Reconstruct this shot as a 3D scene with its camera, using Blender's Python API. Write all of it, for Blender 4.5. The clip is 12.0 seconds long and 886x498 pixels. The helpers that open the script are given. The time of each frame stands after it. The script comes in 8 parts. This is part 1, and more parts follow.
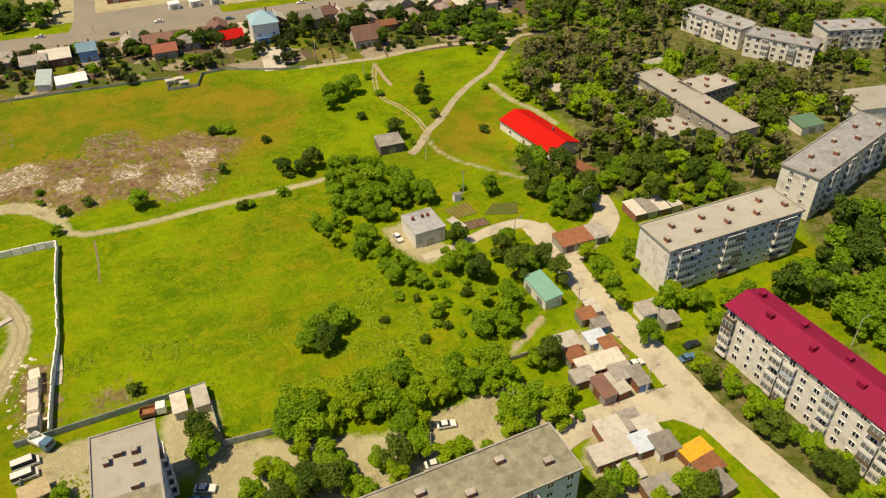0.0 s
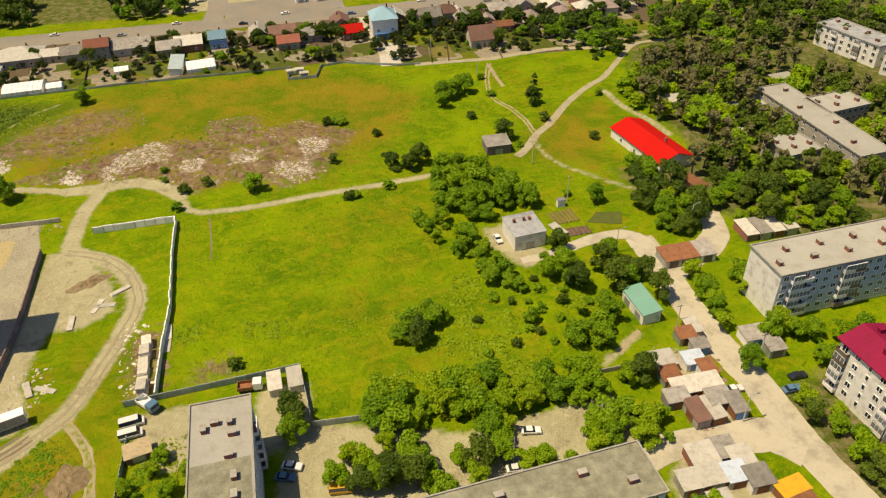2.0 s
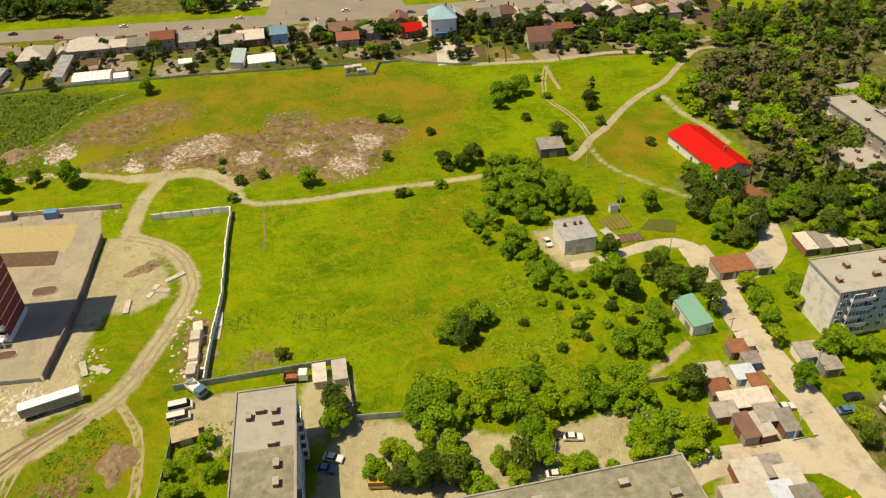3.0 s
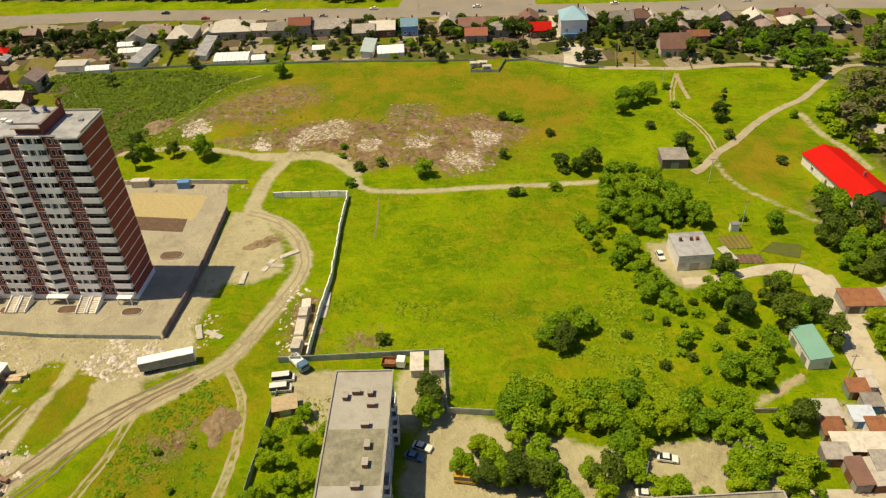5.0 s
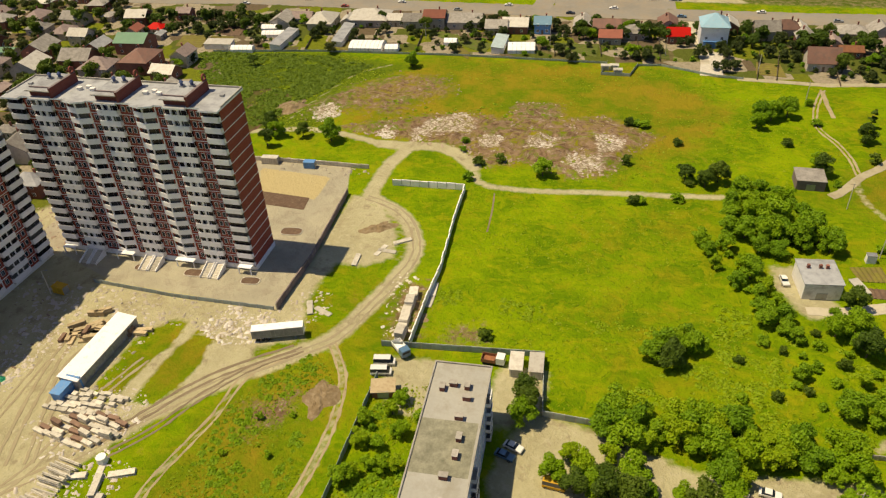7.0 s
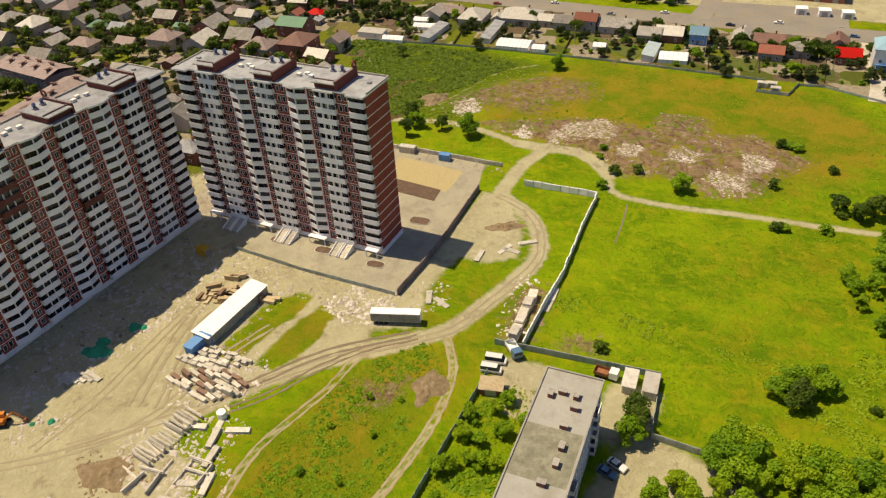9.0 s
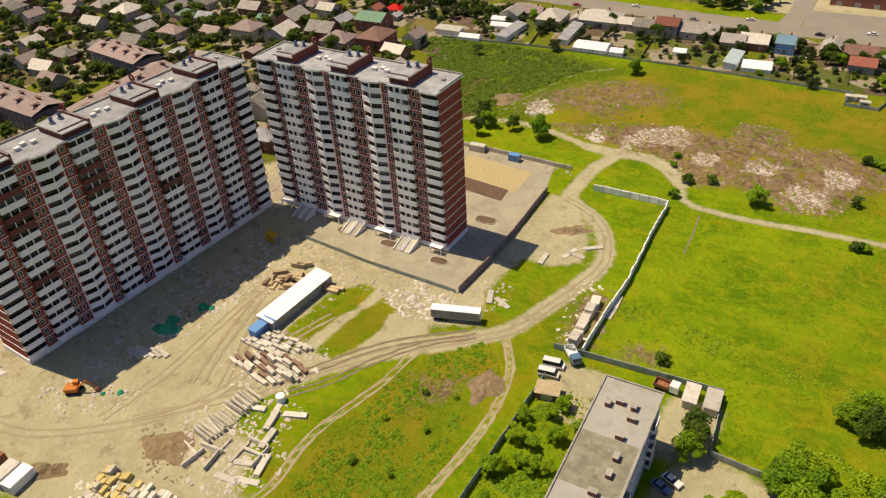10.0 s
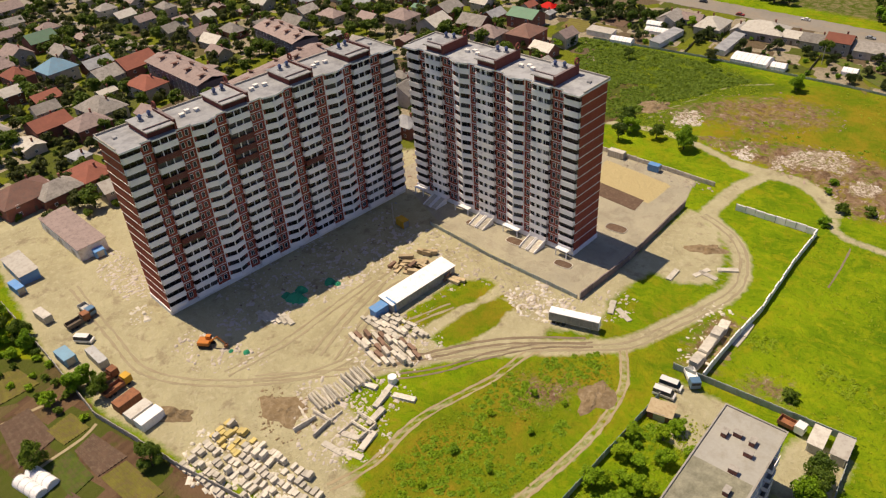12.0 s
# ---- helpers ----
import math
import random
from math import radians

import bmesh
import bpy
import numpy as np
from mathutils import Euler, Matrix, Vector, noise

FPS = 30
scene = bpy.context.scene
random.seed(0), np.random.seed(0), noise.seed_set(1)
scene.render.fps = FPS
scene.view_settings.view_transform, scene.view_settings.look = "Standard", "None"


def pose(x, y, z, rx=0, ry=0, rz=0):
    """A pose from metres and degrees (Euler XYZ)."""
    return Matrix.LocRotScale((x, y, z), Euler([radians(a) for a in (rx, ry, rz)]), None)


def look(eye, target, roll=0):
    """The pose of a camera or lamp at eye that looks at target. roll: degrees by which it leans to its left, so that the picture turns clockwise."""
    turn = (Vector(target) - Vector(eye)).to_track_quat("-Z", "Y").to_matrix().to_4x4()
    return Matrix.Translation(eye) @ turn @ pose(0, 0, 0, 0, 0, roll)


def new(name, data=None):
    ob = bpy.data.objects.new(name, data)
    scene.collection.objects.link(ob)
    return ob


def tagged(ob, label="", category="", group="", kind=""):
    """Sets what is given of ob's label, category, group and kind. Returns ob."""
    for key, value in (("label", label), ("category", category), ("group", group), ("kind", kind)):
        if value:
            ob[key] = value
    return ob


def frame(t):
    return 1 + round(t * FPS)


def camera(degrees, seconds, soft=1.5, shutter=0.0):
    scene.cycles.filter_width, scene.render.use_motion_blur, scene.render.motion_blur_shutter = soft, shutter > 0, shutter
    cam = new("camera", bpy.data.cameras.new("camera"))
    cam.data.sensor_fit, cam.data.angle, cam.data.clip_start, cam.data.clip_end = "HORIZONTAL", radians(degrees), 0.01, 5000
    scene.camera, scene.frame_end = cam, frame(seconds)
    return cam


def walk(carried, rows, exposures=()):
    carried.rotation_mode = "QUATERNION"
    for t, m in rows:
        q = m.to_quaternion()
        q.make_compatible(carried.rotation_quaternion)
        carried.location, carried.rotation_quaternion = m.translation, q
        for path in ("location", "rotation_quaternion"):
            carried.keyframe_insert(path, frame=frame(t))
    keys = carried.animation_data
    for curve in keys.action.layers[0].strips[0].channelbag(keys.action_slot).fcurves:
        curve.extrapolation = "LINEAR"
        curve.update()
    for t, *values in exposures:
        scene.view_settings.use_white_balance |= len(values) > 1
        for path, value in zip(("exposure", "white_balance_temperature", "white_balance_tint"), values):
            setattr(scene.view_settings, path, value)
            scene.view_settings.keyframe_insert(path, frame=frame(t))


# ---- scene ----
cam = camera(61.1, 12.0, 1.25)
PATH = [
    (0, (-12.600, -0.600, 128.000), (-12.7964, 0.9892, 126.8017), -1.12),
    (0.5, (-12.600, -0.600, 128.000), (-12.8668, 0.9806, 126.8039), -1.38),
    (1, (-12.600, -0.600, 128.000), (-12.9354, 0.9687, 126.8056), -1.70),
    (1.5, (-12.600, -0.600, 128.000), (-12.9936, 0.9567, 126.8076), -1.90),
    (2, (-12.600, -0.600, 128.000), (-13.0545, 0.9413, 126.8093), -2.09),
    (2.5, (-12.600, -0.600, 128.000), (-13.1124, 0.9243, 126.8109), -2.22),
    (3, (-12.600, -0.600, 128.000), (-13.1786, 0.9023, 126.8133), -2.37),
    (5, (-12.600, -0.600, 128.000), (-13.4373, 0.7801, 126.8192), -2.90),
    (5.5, (-12.600, -0.600, 128.000), (-13.4961, 0.7431, 126.8197), -3.07),
    (6, (-12.600, -0.600, 128.000), (-13.5579, 0.7006, 126.8207), -3.21),
    (6.5, (-12.600, -0.600, 128.000), (-13.6149, 0.6583, 126.8225), -3.30),
    (7, (-12.600, -0.600, 128.000), (-13.6763, 0.6088, 126.8251), -3.35),
    (9, (-12.600, -0.600, 128.000), (-13.9055, 0.3734, 126.8389), -3.58),
    (9.5, (-12.600, -0.600, 128.000), (-13.9541, 0.3076, 126.8412), -3.59),
    (10, (-12.600, -0.600, 128.000), (-14.0034, 0.2341, 126.8446), -3.65),
    (10.5, (-12.600, -0.600, 128.000), (-14.0457, 0.1630, 126.8477), -3.69),
    (11, (-12.600, -0.600, 128.000), (-14.0863, 0.0861, 126.8511), -3.77),
    (11.5, (-12.600, -0.600, 128.000), (-14.1192, 0.0130, 126.8527), -3.76),
    (12, (-12.600, -0.600, 128.000), (-14.1496, -0.0639, 126.8549), -3.74),
]
walk(cam, [(t, look(eye, target, roll)) for t, eye, target, roll in PATH], [(0, 0.04, 7000, 17), (6, 0.05, 7050, 15), (9, 0.04, 6750, 19), (12, 0.03, 6450, 25)])

# ---- light ----
SUN_AZ = radians(-147.4)      # where the sun stands, seen from above
SUN_EL = radians(66)
world = bpy.data.worlds.new("sky")
scene.world = world
world.use_nodes = True
wn = world.node_tree.nodes
sky = wn.new("ShaderNodeTexSky")
sky.sky_type, sky.sun_disc = "NISHITA", False
sky.sun_elevation, sky.sun_rotation = SUN_EL, math.pi / 2 - SUN_AZ
sky.dust_density, sky.air_density, sky.ozone_density = 1.0, 1.0, 4.0
wn["Background"].inputs["Strength"].default_value = 0.075
world.node_tree.links.new(sky.outputs[0], wn["Background"].inputs["Color"])
sun = new("sun", bpy.data.lights.new("sun", "SUN"))
sun.data.energy, sun.data.angle, sun.data.color = 5.0, radians(0.55), (1.0, 0.87, 0.56)
sun_from = Vector((math.cos(SUN_AZ) * math.cos(SUN_EL), math.sin(SUN_AZ) * math.cos(SUN_EL), math.sin(SUN_EL)))
sun.matrix_world = look(sun_from * 300, (0, 0, 0))


# ---- materials ----
def nodes_of(name):
    m = bpy.data.materials.new(name)
    m.use_nodes = True
    t = m.node_tree
    return m, t, t.nodes["Principled BSDF"]


def node(t, kind, **inputs):
    n = t.nodes.new(kind)
    for key, value in inputs.items():
        s = n.inputs[key.replace("_", " ")]
        if isinstance(value, bpy.types.NodeSocket):
            t.links.new(value, s)
        else:
            s.default_value = value
    return n


def noise_of(t, scale, detail=4.0, vec=None, rough=0.55):
    n = node(t, "ShaderNodeTexNoise", Scale=scale, Detail=detail, Roughness=rough)
    if vec is not None:
        t.links.new(vec, n.inputs["Vector"])
    return n.outputs["Fac"]


def ramp(t, fac, lo, hi):
    n = node(t, "ShaderNodeMapRange", Value=fac, From_Min=lo, From_Max=hi)
    return n.outputs["Result"]


def mix(t, fac, a, b, blend="MIX"):
    n = t.nodes.new("ShaderNodeMix")
    n.data_type, n.blend_type = "RGBA", blend
    for s, v in ((n.inputs[0], fac), (n.inputs[6], a), (n.inputs[7], b)):
        if isinstance(v, bpy.types.NodeSocket):
            t.links.new(v, s)
        else:
            s.default_value = (*v, 1) if isinstance(v, tuple) else v
    return n.outputs[2]


def maths(t, op, a, b=0.0):
    n = t.nodes.new("ShaderNodeMath")
    n.operation = op
    for s, v in zip(n.inputs, (a, b)):
        if isinstance(v, bpy.types.NodeSocket):
            t.links.new(v, s)
        else:
            s.default_value = v
    return n.outputs[0]


def surface(name, a, b, rough=0.85, big=0.15, fine=2.5, dirt=None, dirt_amount=0.45, bump=0.3, metal=0.0, vary=0.25, per="object", spec=0.3):
    """Two tones mixed by coarse and fine noise, stains of a third, and a shift of brightness from object to object."""
    m, t, p = nodes_of(name)
    co = t.nodes.new("ShaderNodeTexCoord").outputs["Object"] if per == "object" else t.nodes.new("ShaderNodeNewGeometry").outputs["Position"]
    info = t.nodes.new("ShaderNodeObjectInfo")
    move = node(t, "ShaderNodeVectorMath", )
    t.links.new(co, move.inputs[0])
    shift = node(t, "ShaderNodeCombineXYZ", X=maths(t, "MULTIPLY", info.outputs["Random"], 60.0))
    t.links.new(shift.outputs[0], move.inputs[1])
    co = move.outputs[0]
    n1, n2 = noise_of(t, big, 3, co), noise_of(t, fine, 5, co)
    fac = ramp(t, maths(t, "ADD", maths(t, "MULTIPLY", n1, 0.6), maths(t, "MULTIPLY", n2, 0.4)), 0.32, 0.68)
    col = mix(t, fac, a, b)
    if dirt:
        st = ramp(t, noise_of(t, big * 2.3, 6, co, 0.7), 0.62 - dirt_amount * 0.35, 0.72)
        col = mix(t, maths(t, "MULTIPLY", st, 0.8), col, dirt)
    k = maths(t, "ADD", maths(t, "MULTIPLY", info.outputs["Random"], vary), 1 - vary / 2)
    comb = node(t, "ShaderNodeCombineColor", Red=k, Green=k, Blue=k)
    col = mix(t, 1.0, col, comb.outputs[0], "MULTIPLY")
    t.links.new(col, p.inputs["Base Color"])
    p.inputs["Roughness"].default_value, p.inputs["Metallic"].default_value = rough, metal
    p.inputs["Specular IOR Level"].default_value = spec
    if bump:
        b_ = node(t, "ShaderNodeBump", Strength=bump, Distance=0.15, Height=n2)
        t.links.new(b_.outputs[0], p.inputs["Normal"])
    return m


def leaf_material(name, a, b, c, glow=(0.31, 0.46, 0.02), thin=0.3):
    m, t, p = nodes_of(name)
    isl = t.nodes.new("ShaderNodeNewGeometry").outputs["Random Per Island"]
    info = t.nodes.new("ShaderNodeObjectInfo").outputs["Random"]
    col = mix(t, ramp(t, info, 0.15, 0.85), mix(t, isl, a, b), mix(t, isl, b, c))
    t.links.new(col, p.inputs["Base Color"])
    p.inputs["Roughness"].default_value = 0.6
    p.inputs["Specular IOR Level"].default_value = 0.2
    tr = node(t, "ShaderNodeBsdfTranslucent", Color=mix(t, 0.5, col, glow))
    ms = node(t, "ShaderNodeMixShader", Fac=thin)
    t.links.new(p.outputs[0], ms.inputs[1]), t.links.new(tr.outputs[0], ms.inputs[2])
    t.links.new(ms.outputs[0], t.nodes["Material Output"].inputs[0])
    return m


def glass_material(name, tint=(0.02, 0.03, 0.045)):
    m, t, p = nodes_of(name)
    info = t.nodes.new("ShaderNodeObjectInfo").outputs["Random"]
    t.links.new(mix(t, ramp(t, info, 0.6, 1.0), tint, (0.1, 0.1, 0.1)), p.inputs["Base Color"])
    p.inputs["Roughness"].default_value = 0.12
    p.inputs["Specular IOR Level"].default_value = 0.35
    return m


def banded(name, a, b, mortar, height=0.3, rough=0.9):
    """Brickwork: courses and joints at wall size."""
    m, t, p = nodes_of(name)
    co = t.nodes.new("ShaderNodeTexCoord").outputs["Object"]
    sep = t.nodes.new("ShaderNodeSeparateXYZ")
    t.links.new(co, sep.inputs[0])
    uv = node(t, "ShaderNodeCombineXYZ", X=maths(t, "ADD", sep.outputs[0], sep.outputs[1]), Y=sep.outputs[2])
    br = node(t, "ShaderNodeTexBrick", Vector=uv.outputs[0], Color1=(*a, 1), Color2=(*b, 1), Mortar=(*mortar, 1), Scale=1.0, Mortar_Size=0.02, Brick_Width=0.6, Row_Height=height)
    n1 = noise_of(t, 0.25, 4, co)
    col = mix(t, ramp(t, n1, 0.35, 0.75), br.outputs[0], tuple(x * 0.72 for x in a))
    t.links.new(col, p.inputs["Base Color"])
    p.inputs["Roughness"].default_value = rough
    p.inputs["Specular IOR Level"].default_value = 0.2
    return m


WHITE = surface("white_paint", (0.90, 0.89, 0.90), (0.82, 0.81, 0.82), 0.7, 0.3, 3, (0.52, 0.49, 0.48), 0.2, 0.1, vary=0.12)
BRICK = banded("red_brick", (0.37, 0.085, 0.055), (0.29, 0.062, 0.045), (0.28, 0.12, 0.095))
BRICK_MAROON = banded("maroon_brick", (0.24, 0.07, 0.055), (0.18, 0.05, 0.04), (0.18, 0.10, 0.09))
PARAPET = surface("parapet_render", (0.93, 0.92, 0.95), (0.87, 0.86, 0.90), 0.7, 0.3, 3, (0.62, 0.6, 0.6), 0.1, 0.08, vary=0.1)
SKY_BLUE = surface("sky_blue_sheet", (0.30, 0.50, 0.62), (0.25, 0.43, 0.55), 0.6, 0.3, 3, (0.35, 0.42, 0.48), 0.3, 0.1)
BRICK_PATCH = banded("unfinished_brick", (0.20, 0.06, 0.045), (0.13, 0.045, 0.04), (0.2, 0.17, 0.15))
CONCRETE = surface("concrete", (0.42, 0.40, 0.36), (0.33, 0.31, 0.28), 0.92, 0.3, 4, (0.2, 0.18, 0.16), 0.4, 0.3)
ROOF_GREY = surface("roofing_felt_grey", (0.36, 0.375, 0.395), (0.28, 0.29, 0.31), 0.9, 0.12, 1.2, (0.13, 0.13, 0.145), 0.5, 0.15)
ROOF_BEIGE = surface("roofing_felt_bleached", (0.385, 0.38, 0.345), (0.31, 0.305, 0.275), 0.92, 0.10, 1.6, (0.27, 0.25, 0.2), 0.35, 0.2)
ROOF_WORN = surface("roofing_felt_worn", (0.38, 0.37, 0.28), (0.25, 0.245, 0.175), 0.95, 0.22, 2.2, (0.10, 0.10, 0.07), 0.9, 0.3)
PANEL = surface("wall_panel_pale", (0.82, 0.80, 0.77), (0.72, 0.70, 0.67), 0.88, 0.2, 2.5, (0.36, 0.32, 0.28), 0.35, 0.2, vary=0.1)
PANEL_BLUE = surface("wall_panel_blue", (0.54, 0.61, 0.72), (0.46, 0.54, 0.66), 0.85, 0.25, 3, (0.3, 0.3, 0.32), 0.35, 0.2, vary=0.1)
GLASS = glass_material("window_glass")
GLASS_PALE = glass_material("curtained_glass", (0.20, 0.22, 0.24))
GLASS_DEEP = glass_material("loggia_glass", (0.012, 0.009, 0.010))
FRAME_DULL = surface("loggia_frame", (0.20, 0.18, 0.20), (0.13, 0.12, 0.14), 0.7, 0.5, 3, bump=0)
DARK = surface("dark_recess", (0.045, 0.04, 0.04), (0.03, 0.028, 0.028), 0.9, 0.4, 3, bump=0)
MAGENTA = surface("metal_roof_raspberry", (0.27, 0.012, 0.055), (0.21, 0.010, 0.045), 0.6, 0.12, 2, (0.17, 0.015, 0.035), 0.3, 0.1, spec=0.15)
RED_ROOF = surface("metal_roof_red", (0.52, 0.010, 0.005), (0.44, 0.008, 0.004), 0.65, 0.12, 2, (0.4, 0.012, 0.008), 0.2, 0.08, spec=0.1)
TEAL_ROOF = surface("metal_roof_teal", (0.17, 0.36, 0.29), (0.14, 0.30, 0.25), 0.6, 0.2, 2, (0.2, 0.3, 0.26), 0.3, 0.1)
SLATE = surface("asbestos_slate", (0.36, 0.34, 0.31), (0.24, 0.225, 0.21), 0.93, 0.3, 3, (0.14, 0.125, 0.11), 0.5, 0.3, vary=0.6)
ROOF_BROWN = surface("roof_brown", (0.2, 0.11, 0.085), (0.14, 0.075, 0.06), 0.8, 0.3, 3, (0.1, 0.08, 0.07), 0.4, 0.2, vary=0.5)
ROOF_GREEN = surface("roof_green", (0.13, 0.25, 0.16), (0.1, 0.2, 0.13), 0.7, 0.3, 3, (0.15, 0.18, 0.14), 0.3, 0.1, vary=0.4)
ROOF_BLUE = surface("roof_blue", (0.17, 0.33, 0.46), (0.14, 0.27, 0.38), 0.6, 0.3, 3, (0.2, 0.25, 0.3), 0.3, 0.1, vary=0.3)
ROOF_TILE = surface("roof_orange_tile", (0.29, 0.10, 0.065), (0.21, 0.075, 0.05), 0.8, 0.3, 3, (0.2, 0.07, 0.05), 0.4, 0.2, vary=0.4)
ROOF_BLUE_PALE = surface("roof_pale_blue_metal", (0.40, 0.50, 0.52), (0.32, 0.41, 0.44), 0.5, 0.3, 3, (0.3, 0.3, 0.28), 0.4, 0.1, vary=0.2)
ROOF_PALE = surface("roof_pale_metal", (0.56, 0.54, 0.48), (0.46, 0.44, 0.4), 0.55, 0.3, 3, (0.32, 0.27, 0.22), 0.4, 0.1, vary=0.35)
RUST = surface("rusty_sheet", (0.30, 0.13, 0.06), (0.22, 0.09, 0.045), 0.85, 0.4, 3, (0.13, 0.06, 0.04), 0.5, 0.2, vary=0.4)
YELLOW_PALE = surface("faded_yellow_wrap", (0.58, 0.47, 0.16), (0.5, 0.4, 0.13), 0.7, 0.6, 4, (0.4, 0.33, 0.2), 0.4, 0.1, vary=0.3)
YELLOW = surface("yellow_paint", (0.62, 0.36, 0.02), (0.55, 0.31, 0.02), 0.6, 0.4, 3, (0.35, 0.2, 0.05), 0.3, 0.1)
GREEN_NET = surface("green_sheet", (0.02, 0.32, 0.17), (0.015, 0.24, 0.13), 0.7, 0.8, 4, bump=0.3)
BLUE_PAINT = surface("blue_paint", (0.12, 0.3, 0.62), (0.1, 0.26, 0.55), 0.6, 0.4, 3, (0.25, 0.3, 0.4), 0.3, 0.1)
PLASTER = surface("plaster", (0.55, 0.49, 0.41), (0.45, 0.4, 0.34), 0.9, 0.3, 3, (0.3, 0.26, 0.22), 0.4, 0.2, vary=0.5)
WALL_BRICK = surface("house_brick", (0.3, 0.12, 0.085), (0.22, 0.09, 0.07), 0.9, 0.4, 5, (0.16, 0.09, 0.07), 0.4, 0.2, vary=0.5)
WOOD = surface("weathered_wood", (0.2, 0.16, 0.12), (0.14, 0.11, 0.085), 0.9, 0.5, 5, (0.09, 0.07, 0.06), 0.4, 0.3, vary=0.4)
TIMBER = surface("fresh_timber", (0.52, 0.43, 0.28), (0.42, 0.33, 0.2), 0.85, 0.6, 5, (0.3, 0.2, 0.1), 0.4, 0.2, vary=0.4)
BARK = surface("bark", (0.12, 0.09, 0.065), (0.07, 0.055, 0.04), 0.95, 1.0, 6, bump=0.5)
BARK_PALE = surface("bark_pale", (0.34, 0.3, 0.24), (0.22, 0.19, 0.15), 0.9, 1.0, 6, bump=0.4)
METAL = surface("galvanised_metal", (0.4, 0.41, 0.42), (0.32, 0.33, 0.34), 0.5, 0.5, 4, (0.25, 0.2, 0.17), 0.3, 0.1, metal=0.5)
TYRE = surface("tyre_rubber", (0.02, 0.02, 0.02), (0.03, 0.03, 0.03), 0.85, 1, 6)
FENCE_PALE = surface("bleached_fence", (0.36, 0.42, 0.40), (0.28, 0.34, 0.33), 0.8, 0.3, 3, (0.25, 0.24, 0.2), 0.5, 0.1)
SOIL_BED = surface("bed_soil", (0.15, 0.095, 0.065), (0.10, 0.065, 0.045), 0.95, 0.4, 3, (0.2, 0.15, 0.1), 0.4, 0.3)
PLOT_GREEN = surface("plot_greens", (0.10, 0.135, 0.014), (0.055, 0.085, 0.012), 0.95, 0.3, 2, (0.13, 0.085, 0.05), 0.5, 0.4)
PLOT_OLIVE = surface("plot_dry_greens", (0.19, 0.17, 0.03), (0.12, 0.11, 0.022), 0.95, 0.3, 2, (0.13, 0.085, 0.05), 0.5, 0.4)
FENCE_TEAL = surface("painted_fence_sheet", (0.2, 0.3, 0.3), (0.16, 0.25, 0.26), 0.7, 0.3, 3, (0.25, 0.24, 0.2), 0.4, 0.1)
LEAF = leaf_material("foliage", (0.105, 0.22, 0.007), (0.18, 0.325, 0.008), (0.27, 0.41, 0.009))
LEAF_DARK = leaf_material("foliage_dark", (0.045, 0.09, 0.010), (0.085, 0.145, 0.013), (0.14, 0.20, 0.016), (0.17, 0.26, 0.012))
LEAF_DULL = leaf_material("foliage_dull", (0.10, 0.125, 0.04), (0.16, 0.17, 0.065), (0.23, 0.21, 0.09), (0.26, 0.27, 0.07))
LEAF_FIELD = leaf_material("field_leaves", (0.10, 0.175, 0.014), (0.145, 0.225, 0.016), (0.19, 0.27, 0.018), (0.21, 0.29, 0.014))
LEAF_GARDEN = leaf_material("foliage_garden", (0.035, 0.058, 0.014), (0.062, 0.085, 0.018), (0.105, 0.115, 0.03), (0.12, 0.15, 0.02), 0.3)
LEAF_YOUNG = leaf_material("foliage_bright", (0.155, 0.295, 0.005), (0.235, 0.375, 0.006), (0.325, 0.425, 0.008))
LEAF_WEED = leaf_material("weed_leaves", (0.14, 0.265, 0.005), (0.215, 0.345, 0.006), (0.30, 0.39, 0.008))
ROOF_PINK = surface("roof_dusky_pink", (0.34, 0.265, 0.245), (0.27, 0.21, 0.195), 0.8, 0.3, 3, (0.16, 0.12, 0.115), 0.4, 0.2)
DEBRIS = surface("broken_concrete", (0.42, 0.38, 0.31), (0.3, 0.265, 0.21), 0.95, 0.8, 4, (0.2, 0.17, 0.13), 0.4, 0.2)
BRICK_BROWN = surface("brown_brick_pack", (0.25, 0.16, 0.115), (0.18, 0.115, 0.085), 0.9, 0.6, 5, (0.13, 0.085, 0.065), 0.4, 0.2, vary=0.5)
DUSKY = surface("dusky_brick", (0.24, 0.19, 0.19), (0.18, 0.14, 0.145), 0.9, 0.4, 5, (0.13, 0.1, 0.1), 0.4, 0.2)
SLABS = surface("precast_concrete", (0.60, 0.57, 0.50), (0.48, 0.45, 0.39), 0.92, 0.5, 4, (0.3, 0.27, 0.22), 0.4, 0.2, vary=0.45)


# ---- building helpers ----
MESHES = {}


def link(name, data, parent=None, loc=(0, 0, 0), rz=0.0, label="", kind="", scale=None):
    ob = new(name, data)
    if parent is not None:
        ob.parent = parent
    ob.location, ob.rotation_euler = loc, (0, 0, rz)
    if scale:
        ob.scale = scale
    if label:
        ob["label"] = label
    if kind:
        ob["kind"] = kind
    return ob


def thing(name, x, y, rz, label, category, group="", kind="", z=0.0):
    """An Empty at the foot of a thing; rz in degrees."""
    ob = new(name)
    ob.location, ob.rotation_euler = (x, y, z), (0, 0, radians(rz))
    ob.empty_display_size = 0.5
    return tagged(ob, label, category, group, kind)


